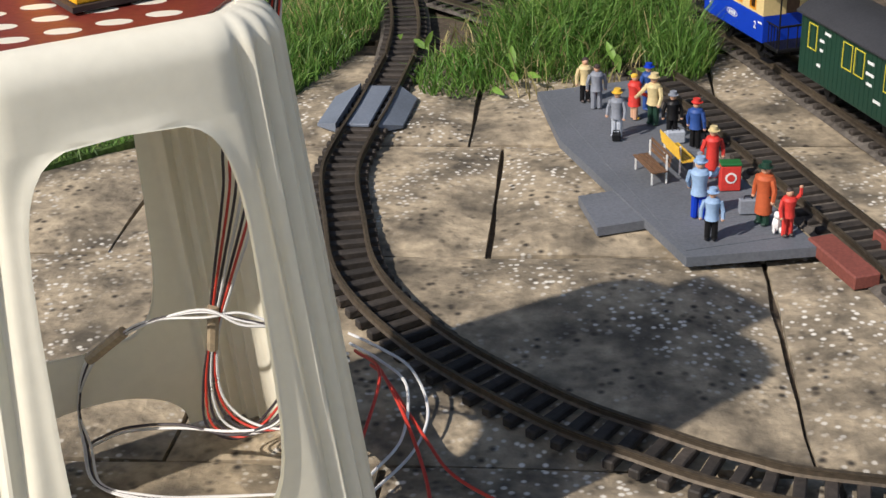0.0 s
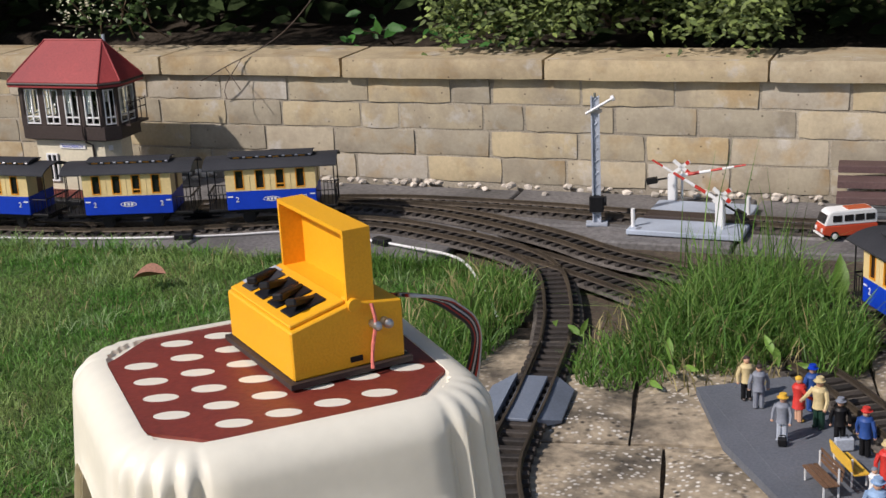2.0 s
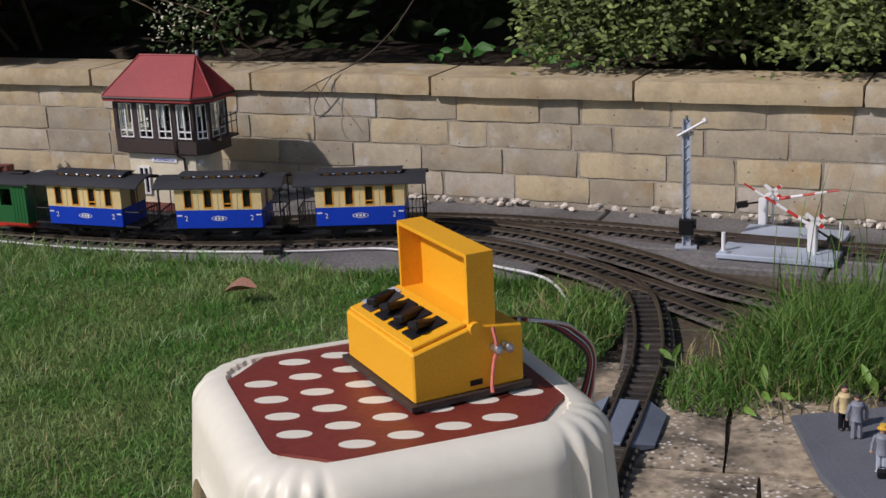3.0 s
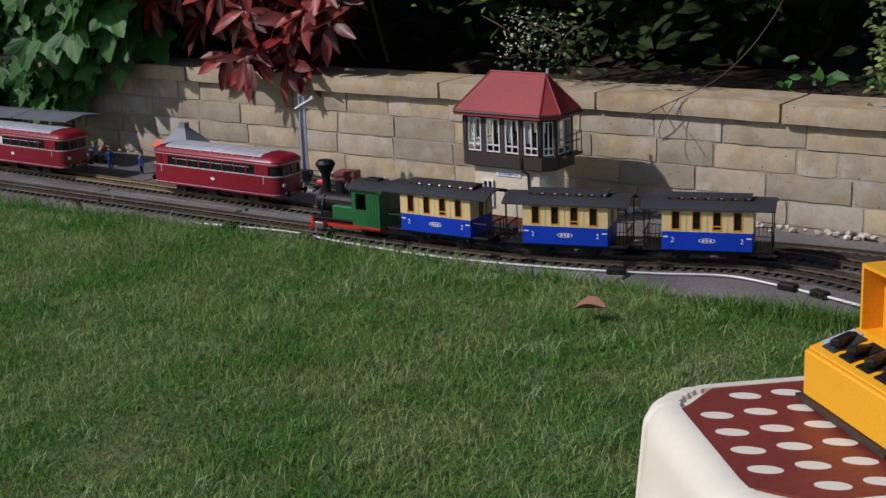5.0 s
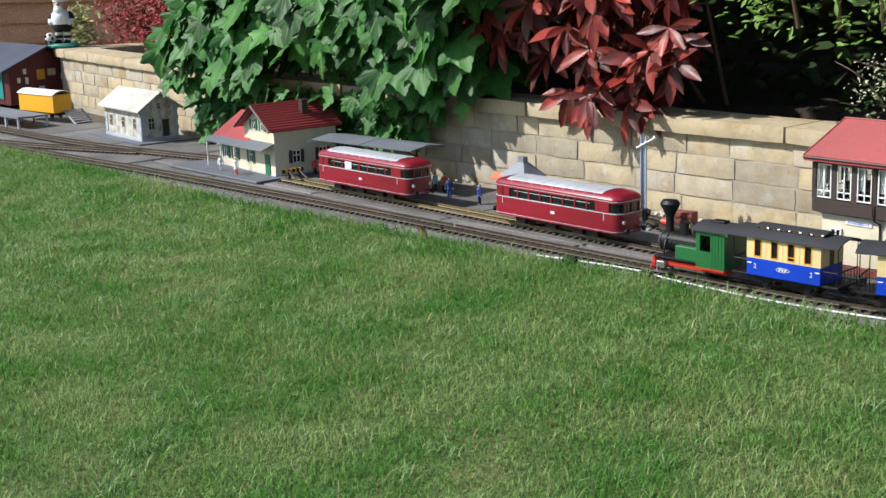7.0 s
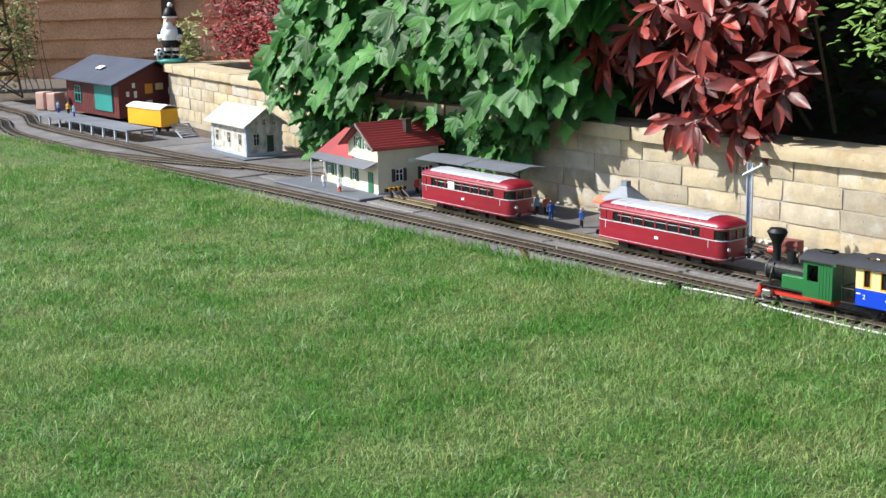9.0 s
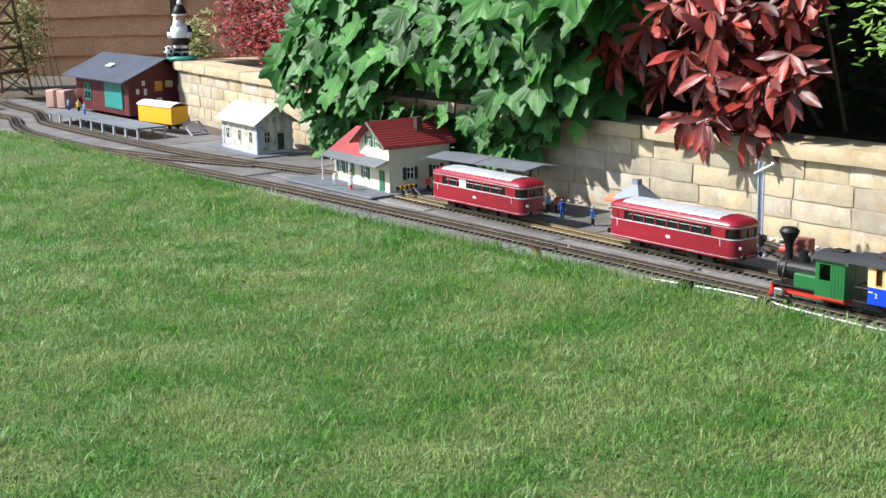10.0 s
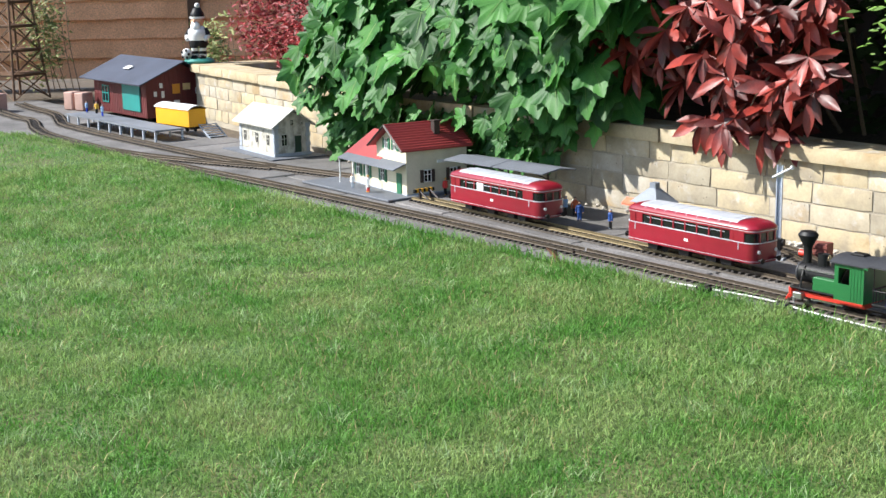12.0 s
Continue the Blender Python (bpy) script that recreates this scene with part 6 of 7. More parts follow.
figure(-4.40, 2.83, 0.0, 0, REDCLOTH, BLACK, None, GOLD, label="figurine in red beside the station")
figure(-4.615, 2.605, 0.010, 0, WHITE, REDCLOTH, None, GOLD, skirt=True, label="figurine in a white dress at the station door")
figure(-4.745, 2.615, 0.010, 20, WHITE, LIGHTGREY, None, GREY, h=0.060, label="pale figurine seated outside the station")
figure(-7.62, 2.75, 0.064, 0, PALEBLUE, BLUE, None, GREY, label="figurine in pale blue on the loading dock")
figure(-7.80, 2.79, 0.064, 40, GOLD, BLACK, None, GREY, label="figurine in yellow on the loading dock")
figure(-7.90, 2.77, 0.064, -40, PALEBLUE, BLUE, None, DKBROWN, label="figurine in blue on the loading dock")

plat = thing("station_platform", "dark grey plank-textured model platform on the patio", "platform")
bm = bmesh.new()
prism(bm, [(-0.212, 1.889), (-0.140, 1.700), (0.076, 1.362), (0.225, 1.420), (0.070, 1.700), (-0.080, 1.965)][::-1], 0.004, 0.0165, "z")
part("base", bm, PLATGREY, plat)
ax = Vector((0.288, -0.527, 0)).normalized()
cr = Vector((ax.y, -ax.x, 0))
for k in range(19):
    a = Vector((-0.212, 1.889, 0)) + ax * 0.0
for k in range(52):
    d = k * 0.0112
    p = Vector((-0.205, 1.884, 0.0165)) + ax * d
    w = 0.145
    q = p - cr * w
    bm = bmesh.new()
    m = Matrix.Translation((p + q) / 2) @ pose(0, 0, 0, 0, 0, math.degrees(math.atan2(cr.y, cr.x)))
    bx(bm, -w / 2 + 0.003, w / 2 - 0.002, -0.0055, 0.0055, -0.002, 0.0010, 0.0, m)
    part("plank", bm, PLATGREY, plat)
bm = bmesh.new()
prism(bm, [(0.018, 1.462), (-0.035, 1.545), (-0.080, 1.518), (-0.040, 1.428)], 0.002, 0.014, "z")
ramp_piece = tagged(part("platform_ramp", bm, PLATGREY), "dark grey loose platform corner piece", "platform")


def bench(x, y, turn, mat, label):
    t = thing("bench", label, "bench", pose(x, y, PZ, 0, 0, turn), "platform benches")
    for k in range(3):
        part("slat", box(-0.034, 0.034, -0.012 + 0.0075 * k, -0.006 + 0.0075 * k, 0.018, 0.0195), mat, t)
    for k in range(3):
        part("slat", box(-0.034, 0.034, 0.0115 + 0.0012 * k, 0.0125 + 0.0012 * k, 0.024 + 0.006 * k, 0.029 + 0.006 * k), mat, t)
    for s in (-1, 1):
        bm = bmesh.new()
        bx(bm, s * 0.028 - 0.001, s * 0.028 + 0.001, -0.011, -0.009, 0, 0.018)
        bx(bm, s * 0.028 - 0.001, s * 0.028 + 0.001, 0.009, 0.011, 0, 0.040)
        part("leg", bm, WHITE, t)


bench(0.004, 1.588, -60, BROWN, "brown slatted model bench on the platform")
bench(0.036, 1.630, 118, GOLD, "yellow slatted model bench on the platform")


def suitcase(x, y, turn, w, h, mat, label):
    t = thing("suitcase", label, "suitcase", pose(x, y, PZ, 0, 0, turn))
    part("body", box(-w / 2, w / 2, -0.005, 0.005, 0, h, 0.0015), mat, t)
    bm = bmesh.new()
    tube(bm, [(-0.005, 0, h - 0.0005), (-0.004, 0, h + 0.004), (0.004, 0, h + 0.004), (0.005, 0, h - 0.0005)], 0.0008, 5)
    part("handle", bm, BLACK, t)


suitcase(0.022, 1.712, 20, 0.026, 0.018, LIGHTGREY, "pale grey suitcase on the platform")
suitcase(0.136, 1.494, 15, 0.022, 0.020, GREY, "blue-grey suitcase on the platform")
suitcase(-0.060, 1.706, 10, 0.012, 0.011, BLACK, "small black briefcase on the platform")


def bin_box():
    t = thing("vending_box", "red model vending box with green top", "vending box", pose(0.108, 1.566, PZ, 0, 0, 15))
    part("body", box(-0.013, 0.013, -0.008, 0.008, 0, 0.034, 0.001), REDCLOTH, t)
    part("top", box(-0.0135, 0.0135, -0.0085, 0.0085, 0.034, 0.038, 0.001), GREEN, t, "green top")
    bm = bmesh.new()
    cyl(bm, (0, -0.0086, 0.018), (0, -0.0079, 0.018), 0.0075, seg=16)
    d = part("disc", bm, WHITE, t, "white round emblem")
    bm = bmesh.new()
    cyl(bm, (0, -0.0090, 0.018), (0, -0.0085, 0.018), 0.0050, seg=14)
    part("inner_disc", bm, REDCLOTH, d)


bin_box()
bm = bmesh.new()
ball(bm, (0, 0, 0.011), 0.0055, 0.006, 0.010, 8, 6)
ball(bm, (0, -0.002, 0.023), 0.0045, 0.0055, 0.005, 8, 6)
for s in (-1, 1):
    ball(bm, (s * 0.004, -0.004, 0.004), 0.002, 0.004, 0.004, 6, 4)
dog = part("toy_dog", bm, WHITE, smooth=True)
dog.matrix_world = pose(0.173, 1.447, PZ, 0, 0, 20)
tagged(dog, "small white toy dog sitting on the platform", "toy dog")

# grey re-railing ramp on the curved track
RAMPGREY = material("ramp_grey", (0.17, 0.20, 0.25), 0.5, vary=0.12, bump=0.06)
ramp = thing("rerailer", "grey plastic re-railing ramp over the curved track", "track ramp", pose(-0.458, 1.795, 0, 0, 0, 96))
part("centre", box(-0.085, 0.085, -0.020, 0.020, 0.011, 0.016, 0.001), RAMPGREY, ramp)
for s in (-1, 1):
    bm = bmesh.new()
    prism(bm, [(-0.090, s * 0.030), (0.090, s * 0.030), (0.060, s * 0.066), (-0.060, s * 0.066)] if s > 0 else [(-0.060, s * 0.066), (0.060, s * 0.066), (0.090, s * 0.030), (-0.090, s * 0.030)], 0.004, 0.018, "z")
    for v in bm.verts:
        if abs(v.co.y) > 0.05:
            v.co.z *= 0.3
    part("wing", bm, RAMPGREY, ramp)

# brick-red end pads
for x, y, tn in ((0.250, 1.420, -60), (0.325, 1.455, -60)):
    b = part("crossing_board", box(-0.055, 0.055, -0.017, 0.017, 0.0, 0.018, 0.002), BRICKBASE)
    b.matrix_world = pose(x + 0.002, y - 0.02, 0.001, 0, 0, tn)
    tagged(b, "brick-red crossing board beside the rails", "crossing board", "crossing boards")

# ---- level crossing ----
DECKGREY = material("pale_deck", (0.42, 0.48, 0.56), 0.5, vary=0.08, bump=0.04)
cross = thing("level_crossing", "model level crossing with red and white barriers", "level crossing", pose(-0.40, 2.78, 0, 0, 0, -2))
part("deck", box(-0.115, 0.135, -0.055, 0.045, 0.002, 0.014, 0.002), DECKGREY, cross, "pale grey road deck")
part("board", box(-0.10, 0.12, 0.062 - 0.022, 0.062 + 0.022, 0.012, 0.021, 0.001), DKBROWN, cross, "dark boards between the rails")
part("rear_deck", box(-0.105, 0.125, 0.105, 0.205, 0.002, 0.014, 0.002), DECKGREY, cross)
part("marking", box(-0.095, -0.085, -0.05, -0.03, 0.014, 0.0146), GREY, cross)
for bx0, by0, flip, tilt in ((-0.075, 0.215, 1, 12), (0.075, 0.02, -1, 30)):
    arm = part("barrier_post", box(-0.010, 0.010, -0.008, 0.008, 0.0, 0.062, 0.001), WHITE, cross, "white barrier post", at=pose(bx0, by0, 0.012))
    for k in range(6):
        bm = bmesh.new()
        cyl(bm, (flip * (0.010 + 0.027 * k), 0, 0), (flip * (0.037 + 0.027 * k), 0, 0), 0.0042 - 0.0004 * k, seg=8)
        part("barrier_arm", bm, RED if k % 2 else WHITE, arm, at=pose(0, 0, 0.055, 0, -tilt * flip, 0))
    bm = bmesh.new()
    bx(bm, -flip * 0.050 - 0.012, -flip * 0.050 + 0.012, -0.007, 0.007, -0.008, 0.006)
    bx(bm, min(0, -flip * 0.05), max(0, -flip * 0.05), -0.002, 0.002, -0.003, 0.001)
    part("counterweight", bm, BLACK, arm, at=pose(0, 0, 0.055, 0, -tilt * flip, 0))
for x, y in ((-0.105, -0.03), (0.118, 0.115)):
    bm = bmesh.new()
    cyl(bm, (x, y, 0.012), (x, y, 0.055), 0.0045, seg=10)
    part("bollard", bm, WHITE, cross)
for x, y in ((-0.055, 0.225), (0.085, -0.01)):
    bm = bmesh.new()
    cyl(bm, (0, 0, 0), (0, 0, 0.075), 0.003, seg=8)
    for s in (-1, 1):
        bx(bm, -0.024, 0.024, -0.0015, 0.0015, -0.004, 0.004, 0, pose(0, -0.004, 0.078, 0, s * 38, 0))
    c = part("warning_cross", bm, WHITE, cross, "white crossed warning boards", at=pose(x, y, 0.012))
    for s in (-1, 1):
        bm = bmesh.new()
        bx(bm, 0.013, 0.022, -0.002, 0.002, -0.0042, 0.0042, 0, pose(0, -0.0042, 0.078, 0, s * 38, 0))
        part("red_tip", bm, RED, c)


# ---- toy bus ----
def toy_bus():
    t = thing("toy_bus", "red and white toy camper bus parked by the track", "toy bus", pose(-0.062, 2.808, 0.0, 0, 0, 28) @ Matrix.Diagonal((0.9, 0.9, 0.98, 1.0)))
    L, W = 0.066, 0.026
    ORED = material("toy_red", (0.55, 0.07, 0.025), 0.35, vary=0.05, coat=0.3)
    bm = bmesh.new()
    prism(bm, [(-L, 0.014), (-L - 0.002, 0.024), (-L + 0.002, 0.033), (L - 0.002, 0.033), (L, 0.024), (L - 0.001, 0.010), (L - 0.02, 0.009), (-L + 0.02, 0.009)], -W, W, "y")
    bmesh.ops.bevel(bm, geom=bm.edges[:], offset=0.002, segments=2, affect="EDGES")
    part("lower_body", bm, ORED, t, "red lower body", smooth=True)
    bm = bmesh.new()
    prism(bm, [(-L + 0.002, 0.033), (-L + 0.012, 0.058), (-L + 0.022, 0.064), (L - 0.01, 0.064), (L - 0.003, 0.058), (L - 0.002, 0.033)], -W + 0.001, W - 0.001, "y")
    bmesh.ops.bevel(bm, geom=bm.edges[:], offset=0.002, segments=2, affect="EDGES")
    part("upper_body", bm, WHITE, t, "white upper body", smooth=True)
    part("sun_roof", box(-0.005, 0.052, -0.017, 0.017, 0.0635, 0.0655, 0.0006), RUST, t, "rust red roof panel")
    for s in (-1, 1):
        for x in (-0.034, -0.006, 0.020, 0.046):
            y = s * (W - 0.0008)
            part("window", box(x - 0.011, x + 0.011, min(y, y + s * 0.001), max(y, y + s * 0.001), 0.041, 0.055), DARKGLASS, t)
        for x in (-0.040, 0.040):
            bm = bmesh.new()
            cyl(bm, (x, s * (W - 0.008), 0.010), (x, s * (W + 0.001), 0.010), 0.0105, seg=18)
            w = part("wheel", bm, BLACK, t, smooth=True)
            bm = bmesh.new()
            cyl(bm, (x, s * W, 0.010), (x, s * (W + 0.002), 0.010), 0.0062, seg=14)
            part("hubcap", bm, WHITE, w)
    bm = bmesh.new()
    bx(bm, -0.001, 0.001, -0.020, 0.020, -0.010, 0.010)
    part("windscreen", bm, DARKGLASS, t, at=pose(-L + 0.0055, 0, 0.047, 0, 22, 0))
    for y in (-0.017, 0.017):
        bm = bmesh.new()
        cyl(bm, (-L - 0.003, y, 0.023), (-L + 0.001, y, 0.023), 0.0045, seg=12)
        part("headlight", bm, WHITE, t)
    part("bumper", box(-L - 0.005, -L, -W, W, 0.010, 0.014, 0.0006), WHITE, t)


toy_bus()

# ---- engine shed at the right ----
shelter = thing("shelter", "grey brick model shelter with brown planked roof", "model building", pose(-0.075, 2.935, 0, 0, 0, 3))
part("wall", box(0.0, 0.62, 0.02, 0.155, 0, 0.040), material("grey_brick", (0.42, 0.40, 0.38), 0.85, vary=0.25, scale=12, bump=0.3), shelter, "pale grey brick wall")
for k in range(3):
    part("brick_course", box(-0.001, 0.621, 0.0185, 0.02, 0.006 + 0.010 * k, 0.013 + 0.010 * k), WHITE, shelter)
for k in range(3):
    part("roof_plank", box(-0.02, 0.64, -0.02 + 0.055 * k, 0.037 + 0.055 * k, 0.040 + 0.022 * k, 0.046 + 0.022 * k + 0.010, 0.001), material("mauve_brown_board", (0.12, 0.07, 0.065), 0.7, vary=0.2, bump=0.2), shelter)

# ---- buffer stop ----
stop = thing("buffer_stop", "yellow and black striped model buffer stop", "buffer stop", pose(-4.315, 2.665, 0, 0, 0, 4))
for k in range(9):
    bm = bmesh.new()
    bx(bm, -0.005, 0.005, -0.050 + 0.011 * k, -0.039 + 0.011 * k, 0.042, 0.056)
    part("stripe", bm, YELLOW if k % 2 else BLACK, stop)
for s in (-1, 1):
    bm = bmesh.new()
    bx(bm, 0.004, 0.010, s * 0.025 - 0.004, s * 0.025 + 0.004, 0.018, 0.050)
    cyl(bm, (0.008, s * 0.025, 0.048), (0.055, s * 0.025, 0.020), 0.004, seg=6)
    part("strut", bm, DKBROWN, stop)

crate = thing("crate", "small rusty brown crate behind the signal mast", "crate", pose(-2.70, 3.00, 0.0, 0, 0, 12))
part("body", box(-0.034, 0.034, -0.022, 0.022, 0.001, 0.048, 0.002), BRICKBASE, crate)
for z in (0.012, 0.032):
    part("slat", box(-0.036, 0.036, -0.0245, -0.022, z, z + 0.010, 0.0008), BRICKBASE, crate)

# ---- garden gnome, tower and blocks at the far end ----
bm = bmesh.new()
gm = [WHITE, BLACK, SKIN, material("teal_base", (0.05, 0.30, 0.25), 0.5)]


def solid(fn, mi):
    n = len(bm.faces)
    fn()
    bm.faces.ensure_lookup_table()
    for f in bm.faces[n:]:
        f.material_index = mi


solid(lambda: lathe(bm, [(0.095, 0.0), (0.10, 0.012), (0.085, 0.025)], 18), 3)
for sx in (-0.028, 0.028):
    solid(lambda: ball(bm, (sx, -0.015, 0.032), 0.024, 0.036, 0.016), 1)
    for k in range(4):
        solid(lambda: lathe(bm, [(0.022, 0.035 + 0.018 * k), (0.024, 0.053 + 0.018 * k)], 12, (sx, 0, 0)), k % 2)
solid(lambda: lathe(bm, [(0.056, 0.100), (0.060, 0.118), (0.058, 0.138)], 16), 1)
solid(lambda: lathe(bm, [(0.058, 0.136), (0.066, 0.165), (0.060, 0.20), (0.036, 0.222)], 16), 0)
solid(lambda: ball(bm, (0, -0.004, 0.250), 0.042, 0.042, 0.044), 2)
solid(lambda: ball(bm, (0, -0.034, 0.216), 0.034, 0.026, 0.040), 0)
solid(lambda: ball(bm, (0, -0.046, 0.254), 0.011), 2)
solid(lambda: lathe(bm, [(0.046, 0.272), (0.047, 0.284), (0.042, 0.300), (0.026, 0.328), (0.008, 0.338)], 16), 1)
solid(lambda: lathe(bm, [(0.048, 0.268), (0.049, 0.280)], 16), 0)
solid(lambda: ball(bm, (0.004, 0, 0.345), 0.018), 0)
for sx in (-1, 1):
    solid(lambda: cyl(bm, (sx * 0.050, 0, 0.205), (sx * 0.074, -0.006, 0.165), 0.017, 0.018, 8), 1)
    solid(lambda: cyl(bm, (sx * 0.074, -0.006, 0.165), (sx * 0.062, -0.035, 0.140), 0.016, 0.013, 8), 0)
solid(lambda: ball(bm, (-0.060, -0.055, 0.056), 0.034, 0.034, 0.034, 12, 8), 0)
for a in range(5):
    solid(lambda: ball(bm, (-0.060 + 0.024 * math.cos(a * 1.3), -0.079, 0.056 + 0.022 * math.sin(a * 1.3)), 0.009, u=6, v=5), 1)
gnome = new("gnome", mesh_of(bm, "gnome", gm, True))
gnome.matrix_world = pose(-7.80, 3.475, 0.325, 0, 0, 38) @ Matrix.Diagonal((0.95, 0.95, 1.0, 1))
tagged(gnome, "painted garden gnome with ball and bobble hat on the wall", "garden gnome")

tower = thing("lattice_tower", "brown timber lattice tower at the end of the tracks", "tower", pose(-9.80, 3.02, 0, 0, 0, 20))


def tower_half(z):
    return 0.085 + 0.075 * max(0.0, 1 - z / 0.95) ** 1.3


LEVELS = (0.0, 0.17, 0.34, 0.51, 0.68, 0.85)
for i in (-1, 1):
    for j in (-1, 1):
        bm = bmesh.new()
        for z0, z1 in zip(LEVELS, LEVELS[1:] + (0.95,)):
            cyl(bm, (i * tower_half(z0), j * tower_half(z0), z0), (i * tower_half(z1), j * tower_half(z1), z1), 0.009, seg=6)
        part("leg", bm, BROWN, tower)
for z0, z1 in zip(LEVELS, LEVELS[1:]):
    h0, h1 = tower_half(z0), tower_half(z1)
    for a in range(4):
        turn = Matrix.Rotation(radians(90 * a), 3, "Z")
        bm = bmesh.new()
        cyl(bm, turn @ Vector((-h1, -h1, z1)), turn @ Vector((h1, -h1, z1)), 0.007, seg=5)
        part("beam", bm, BROWN, tower)
        for s in (-1, 1):
            bm = bmesh.new()
            cyl(bm, turn @ Vector((s * h0, -h0, z0)), turn @ Vector((-s * h1, -h1, z1)), 0.005, seg=5)
            part("brace", bm, BROWN, tower)
    part("deck", box(-h1 - 0.012, h1 + 0.012, -h1 - 0.012, h1 + 0.012, z1 + 0.006, z1 + 0.013), BROWN, tower)
part("cabin", box(-0.085, 0.085, -0.085, 0.085, 0.865, 1.05, 0.004), DKBROWN, tower, "dark boarded cabin on top")
for x, y, z, w in ((-8.75, 3.02, 0.0, 0.075), (-8.64, 3.05, 0.0, 0.075), (-9.02, 2.58, 0, 0.17)):
    t = part("brick", box(-w / 2, w / 2, -0.05, 0.05, 0, 0.115, 0.006), material("pink_brick", (0.52, 0.33, 0.27), 0.85, vary=0.15, bump=0.3))
    t.matrix_world = pose(x, y, 0.001, 0, 0, 25)
    t.name = "house_brick"
    tagged(t, "pale pink house brick standing on the paving", "brick", "loose bricks")

# fallen leaf on the lawn
bm = bmesh.new()
n = 9
for a in range(n):
    f = a / (n - 1)
    w = 0.026 * math.sin(math.pi * f) ** 0.7
    for s in (-1, 0, 1):
        bm.verts.new((-0.045 + 0.09 * f, s * w, 0.010 + 0.022 * abs(s) * math.sin(math.pi * f) + 0.010 * f))
bm.verts.ensure_lookup_table()
for a in range(n - 1):
    for s in range(2):
        q = [bm.verts[3 * a + s], bm.verts[3 * a + s + 1], bm.verts[3 * a + 4 + s], bm.verts[3 * a + 3 + s]]
        bm.faces.new(q)
lf = part("fallen_leaf", bm, material("dry_leaf", (0.26, 0.12, 0.07), 0.7, vary=0.3, bump=0.3, second=(0.24, 0.10, 0.06)), smooth=True)
lf.matrix_world = pose(-1.352, 2.155, 0.026, 8, 0, 15) @ Matrix.Diagonal((0.78, 0.78, 0.85, 1))
tagged(lf, "curled dry brown leaf lying on the lawn", "leaf")
lf2 = lf.copy()
scene.collection.objects.link(lf2)
lf2.matrix_world = pose(-3.20, 2.335, 0.014, 0, 60, 40) @ Matrix.Diagonal((0.7, 0.7, 0.7, 1))

# pebbles along the foot of the wall
rp = random.Random(8)
peb = []
for k in range(5):
    bm = bmesh.new()
    bmesh.ops.create_icosphere(bm, subdivisions=1, radius=1)
    for v in bm.verts:
        v.co *= 1 + 0.25 * noise.noise(v.co * 1.7 + Vector((k * 5, 0, 0)))
    peb.append(mesh_of(bm, "pebble", PEBBLE, True))
gravel = thing("gravel_edge", "loose pale pebbles along the foot of the wall", "pebbles")
for k in range(270):
    x = rp.uniform(-2.9, 0.2) if k < 235 else rp.uniform(-5.5, -2.9)
    s = rp.uniform(0.005, 0.0125)
    ob = new("pebble", rp.choice(peb))
    ob.parent = gravel
    ob.matrix_local = pose(x, WALL_Y - 0.012 - abs(rp.gauss(0, 0.025)), s * 0.45, 0, 0, rp.uniform(0, 360)) @ Matrix.Diagonal((s * 1.2, s, s * 0.72, 1))

# white cable with black connectors along the lawn edge
cable([(-2.75, 2.40, 0.006), (-2.45, 2.435, 0.010), (-2.27, 2.43, 0.006), (-2.0, 2.42, 0.008), (-1.81, 2.445, 0.006), (-1.57, 2.49, 0.008), (-1.40, 2.55, 0.006), (-1.25, 2.60, 0.008), (-1.10, 2.585, 0.006)], 0.0025, WIREWHITE, "white cable lying along the lawn edge of the track")
cable([(-1.08, 2.58, 0.006), (-0.95, 2.53, 0.010), (-0.80, 2.44, 0.02), (-0.70, 2.30, 0.012), (-0.60, 2.10, 0.02)], 0.003, WIREWHITE, "white cable lying beside the curved track")
for x, y, tn in ((-2.36, 2.415, 5), (-1.49, 2.515, 20), (-1.10, 2.58, -10), (-2.62, 2.40, 5), (-1.02, 2.56, -25)):
    b = part("connector", box(-0.022, 0.022, -0.012, 0.012, 0.0, 0.016, 0.003), BLACK)
    b.matrix_world = pose(x, y, 0.001, 0, 0, tn)
    tagged(b, "black plastic track connector beside the cable", "connector", "track connectors")
for x, y, tn in ((-1.55, 2.70, 20), (-1.25, 2.765, 5), (-2.35, 2.58, 0), (-1.95, 2.73, 0)):
    b = part("point_motor", box(-0.045, 0.045, -0.014, 0.014, 0.0, 0.018, 0.003), BLACK)
    b.matrix_world = pose(x, y, 0.001, 0, 0, tn)
    tagged(b, "black point motor between the tracks", "point motor", "point motors")

# ---- plants ----
def scatter_leaves(name, outline, spots, mat, label, category, fold=0.25, bend=0.3, hub=0.42):
    """spots: (place, heading matrix 3x3, size). One joined mesh of shaped leaves, each a fan from its hub."""
    o = np.array(outline, float)
    n = len(o)
    flat = np.zeros((n + 1, 3))
    flat[:n, :2] = o[:, :2]
    flat[n, :2] = (hub, 0)
    flat[:, 2] = fold * np.abs(flat[:, 1]) - bend * flat[:, 0] ** 2
    if o.shape[1] > 2:
        flat[:n, 2] += o[:, 2]
    fan = np.array([(n, k, (k + 1) % n) for k in range(n)]).ravel()
    V = [(np.array(R) @ (flat * s).T).T + np.array(p) for p, R, s in spots]
    F = (np.arange(len(spots)) * (n + 1))[:, None] + fan[None, :]
    return new(name, fast_mesh(name, np.concatenate(V), F.ravel(), [3] * (n * len(spots)), mat))


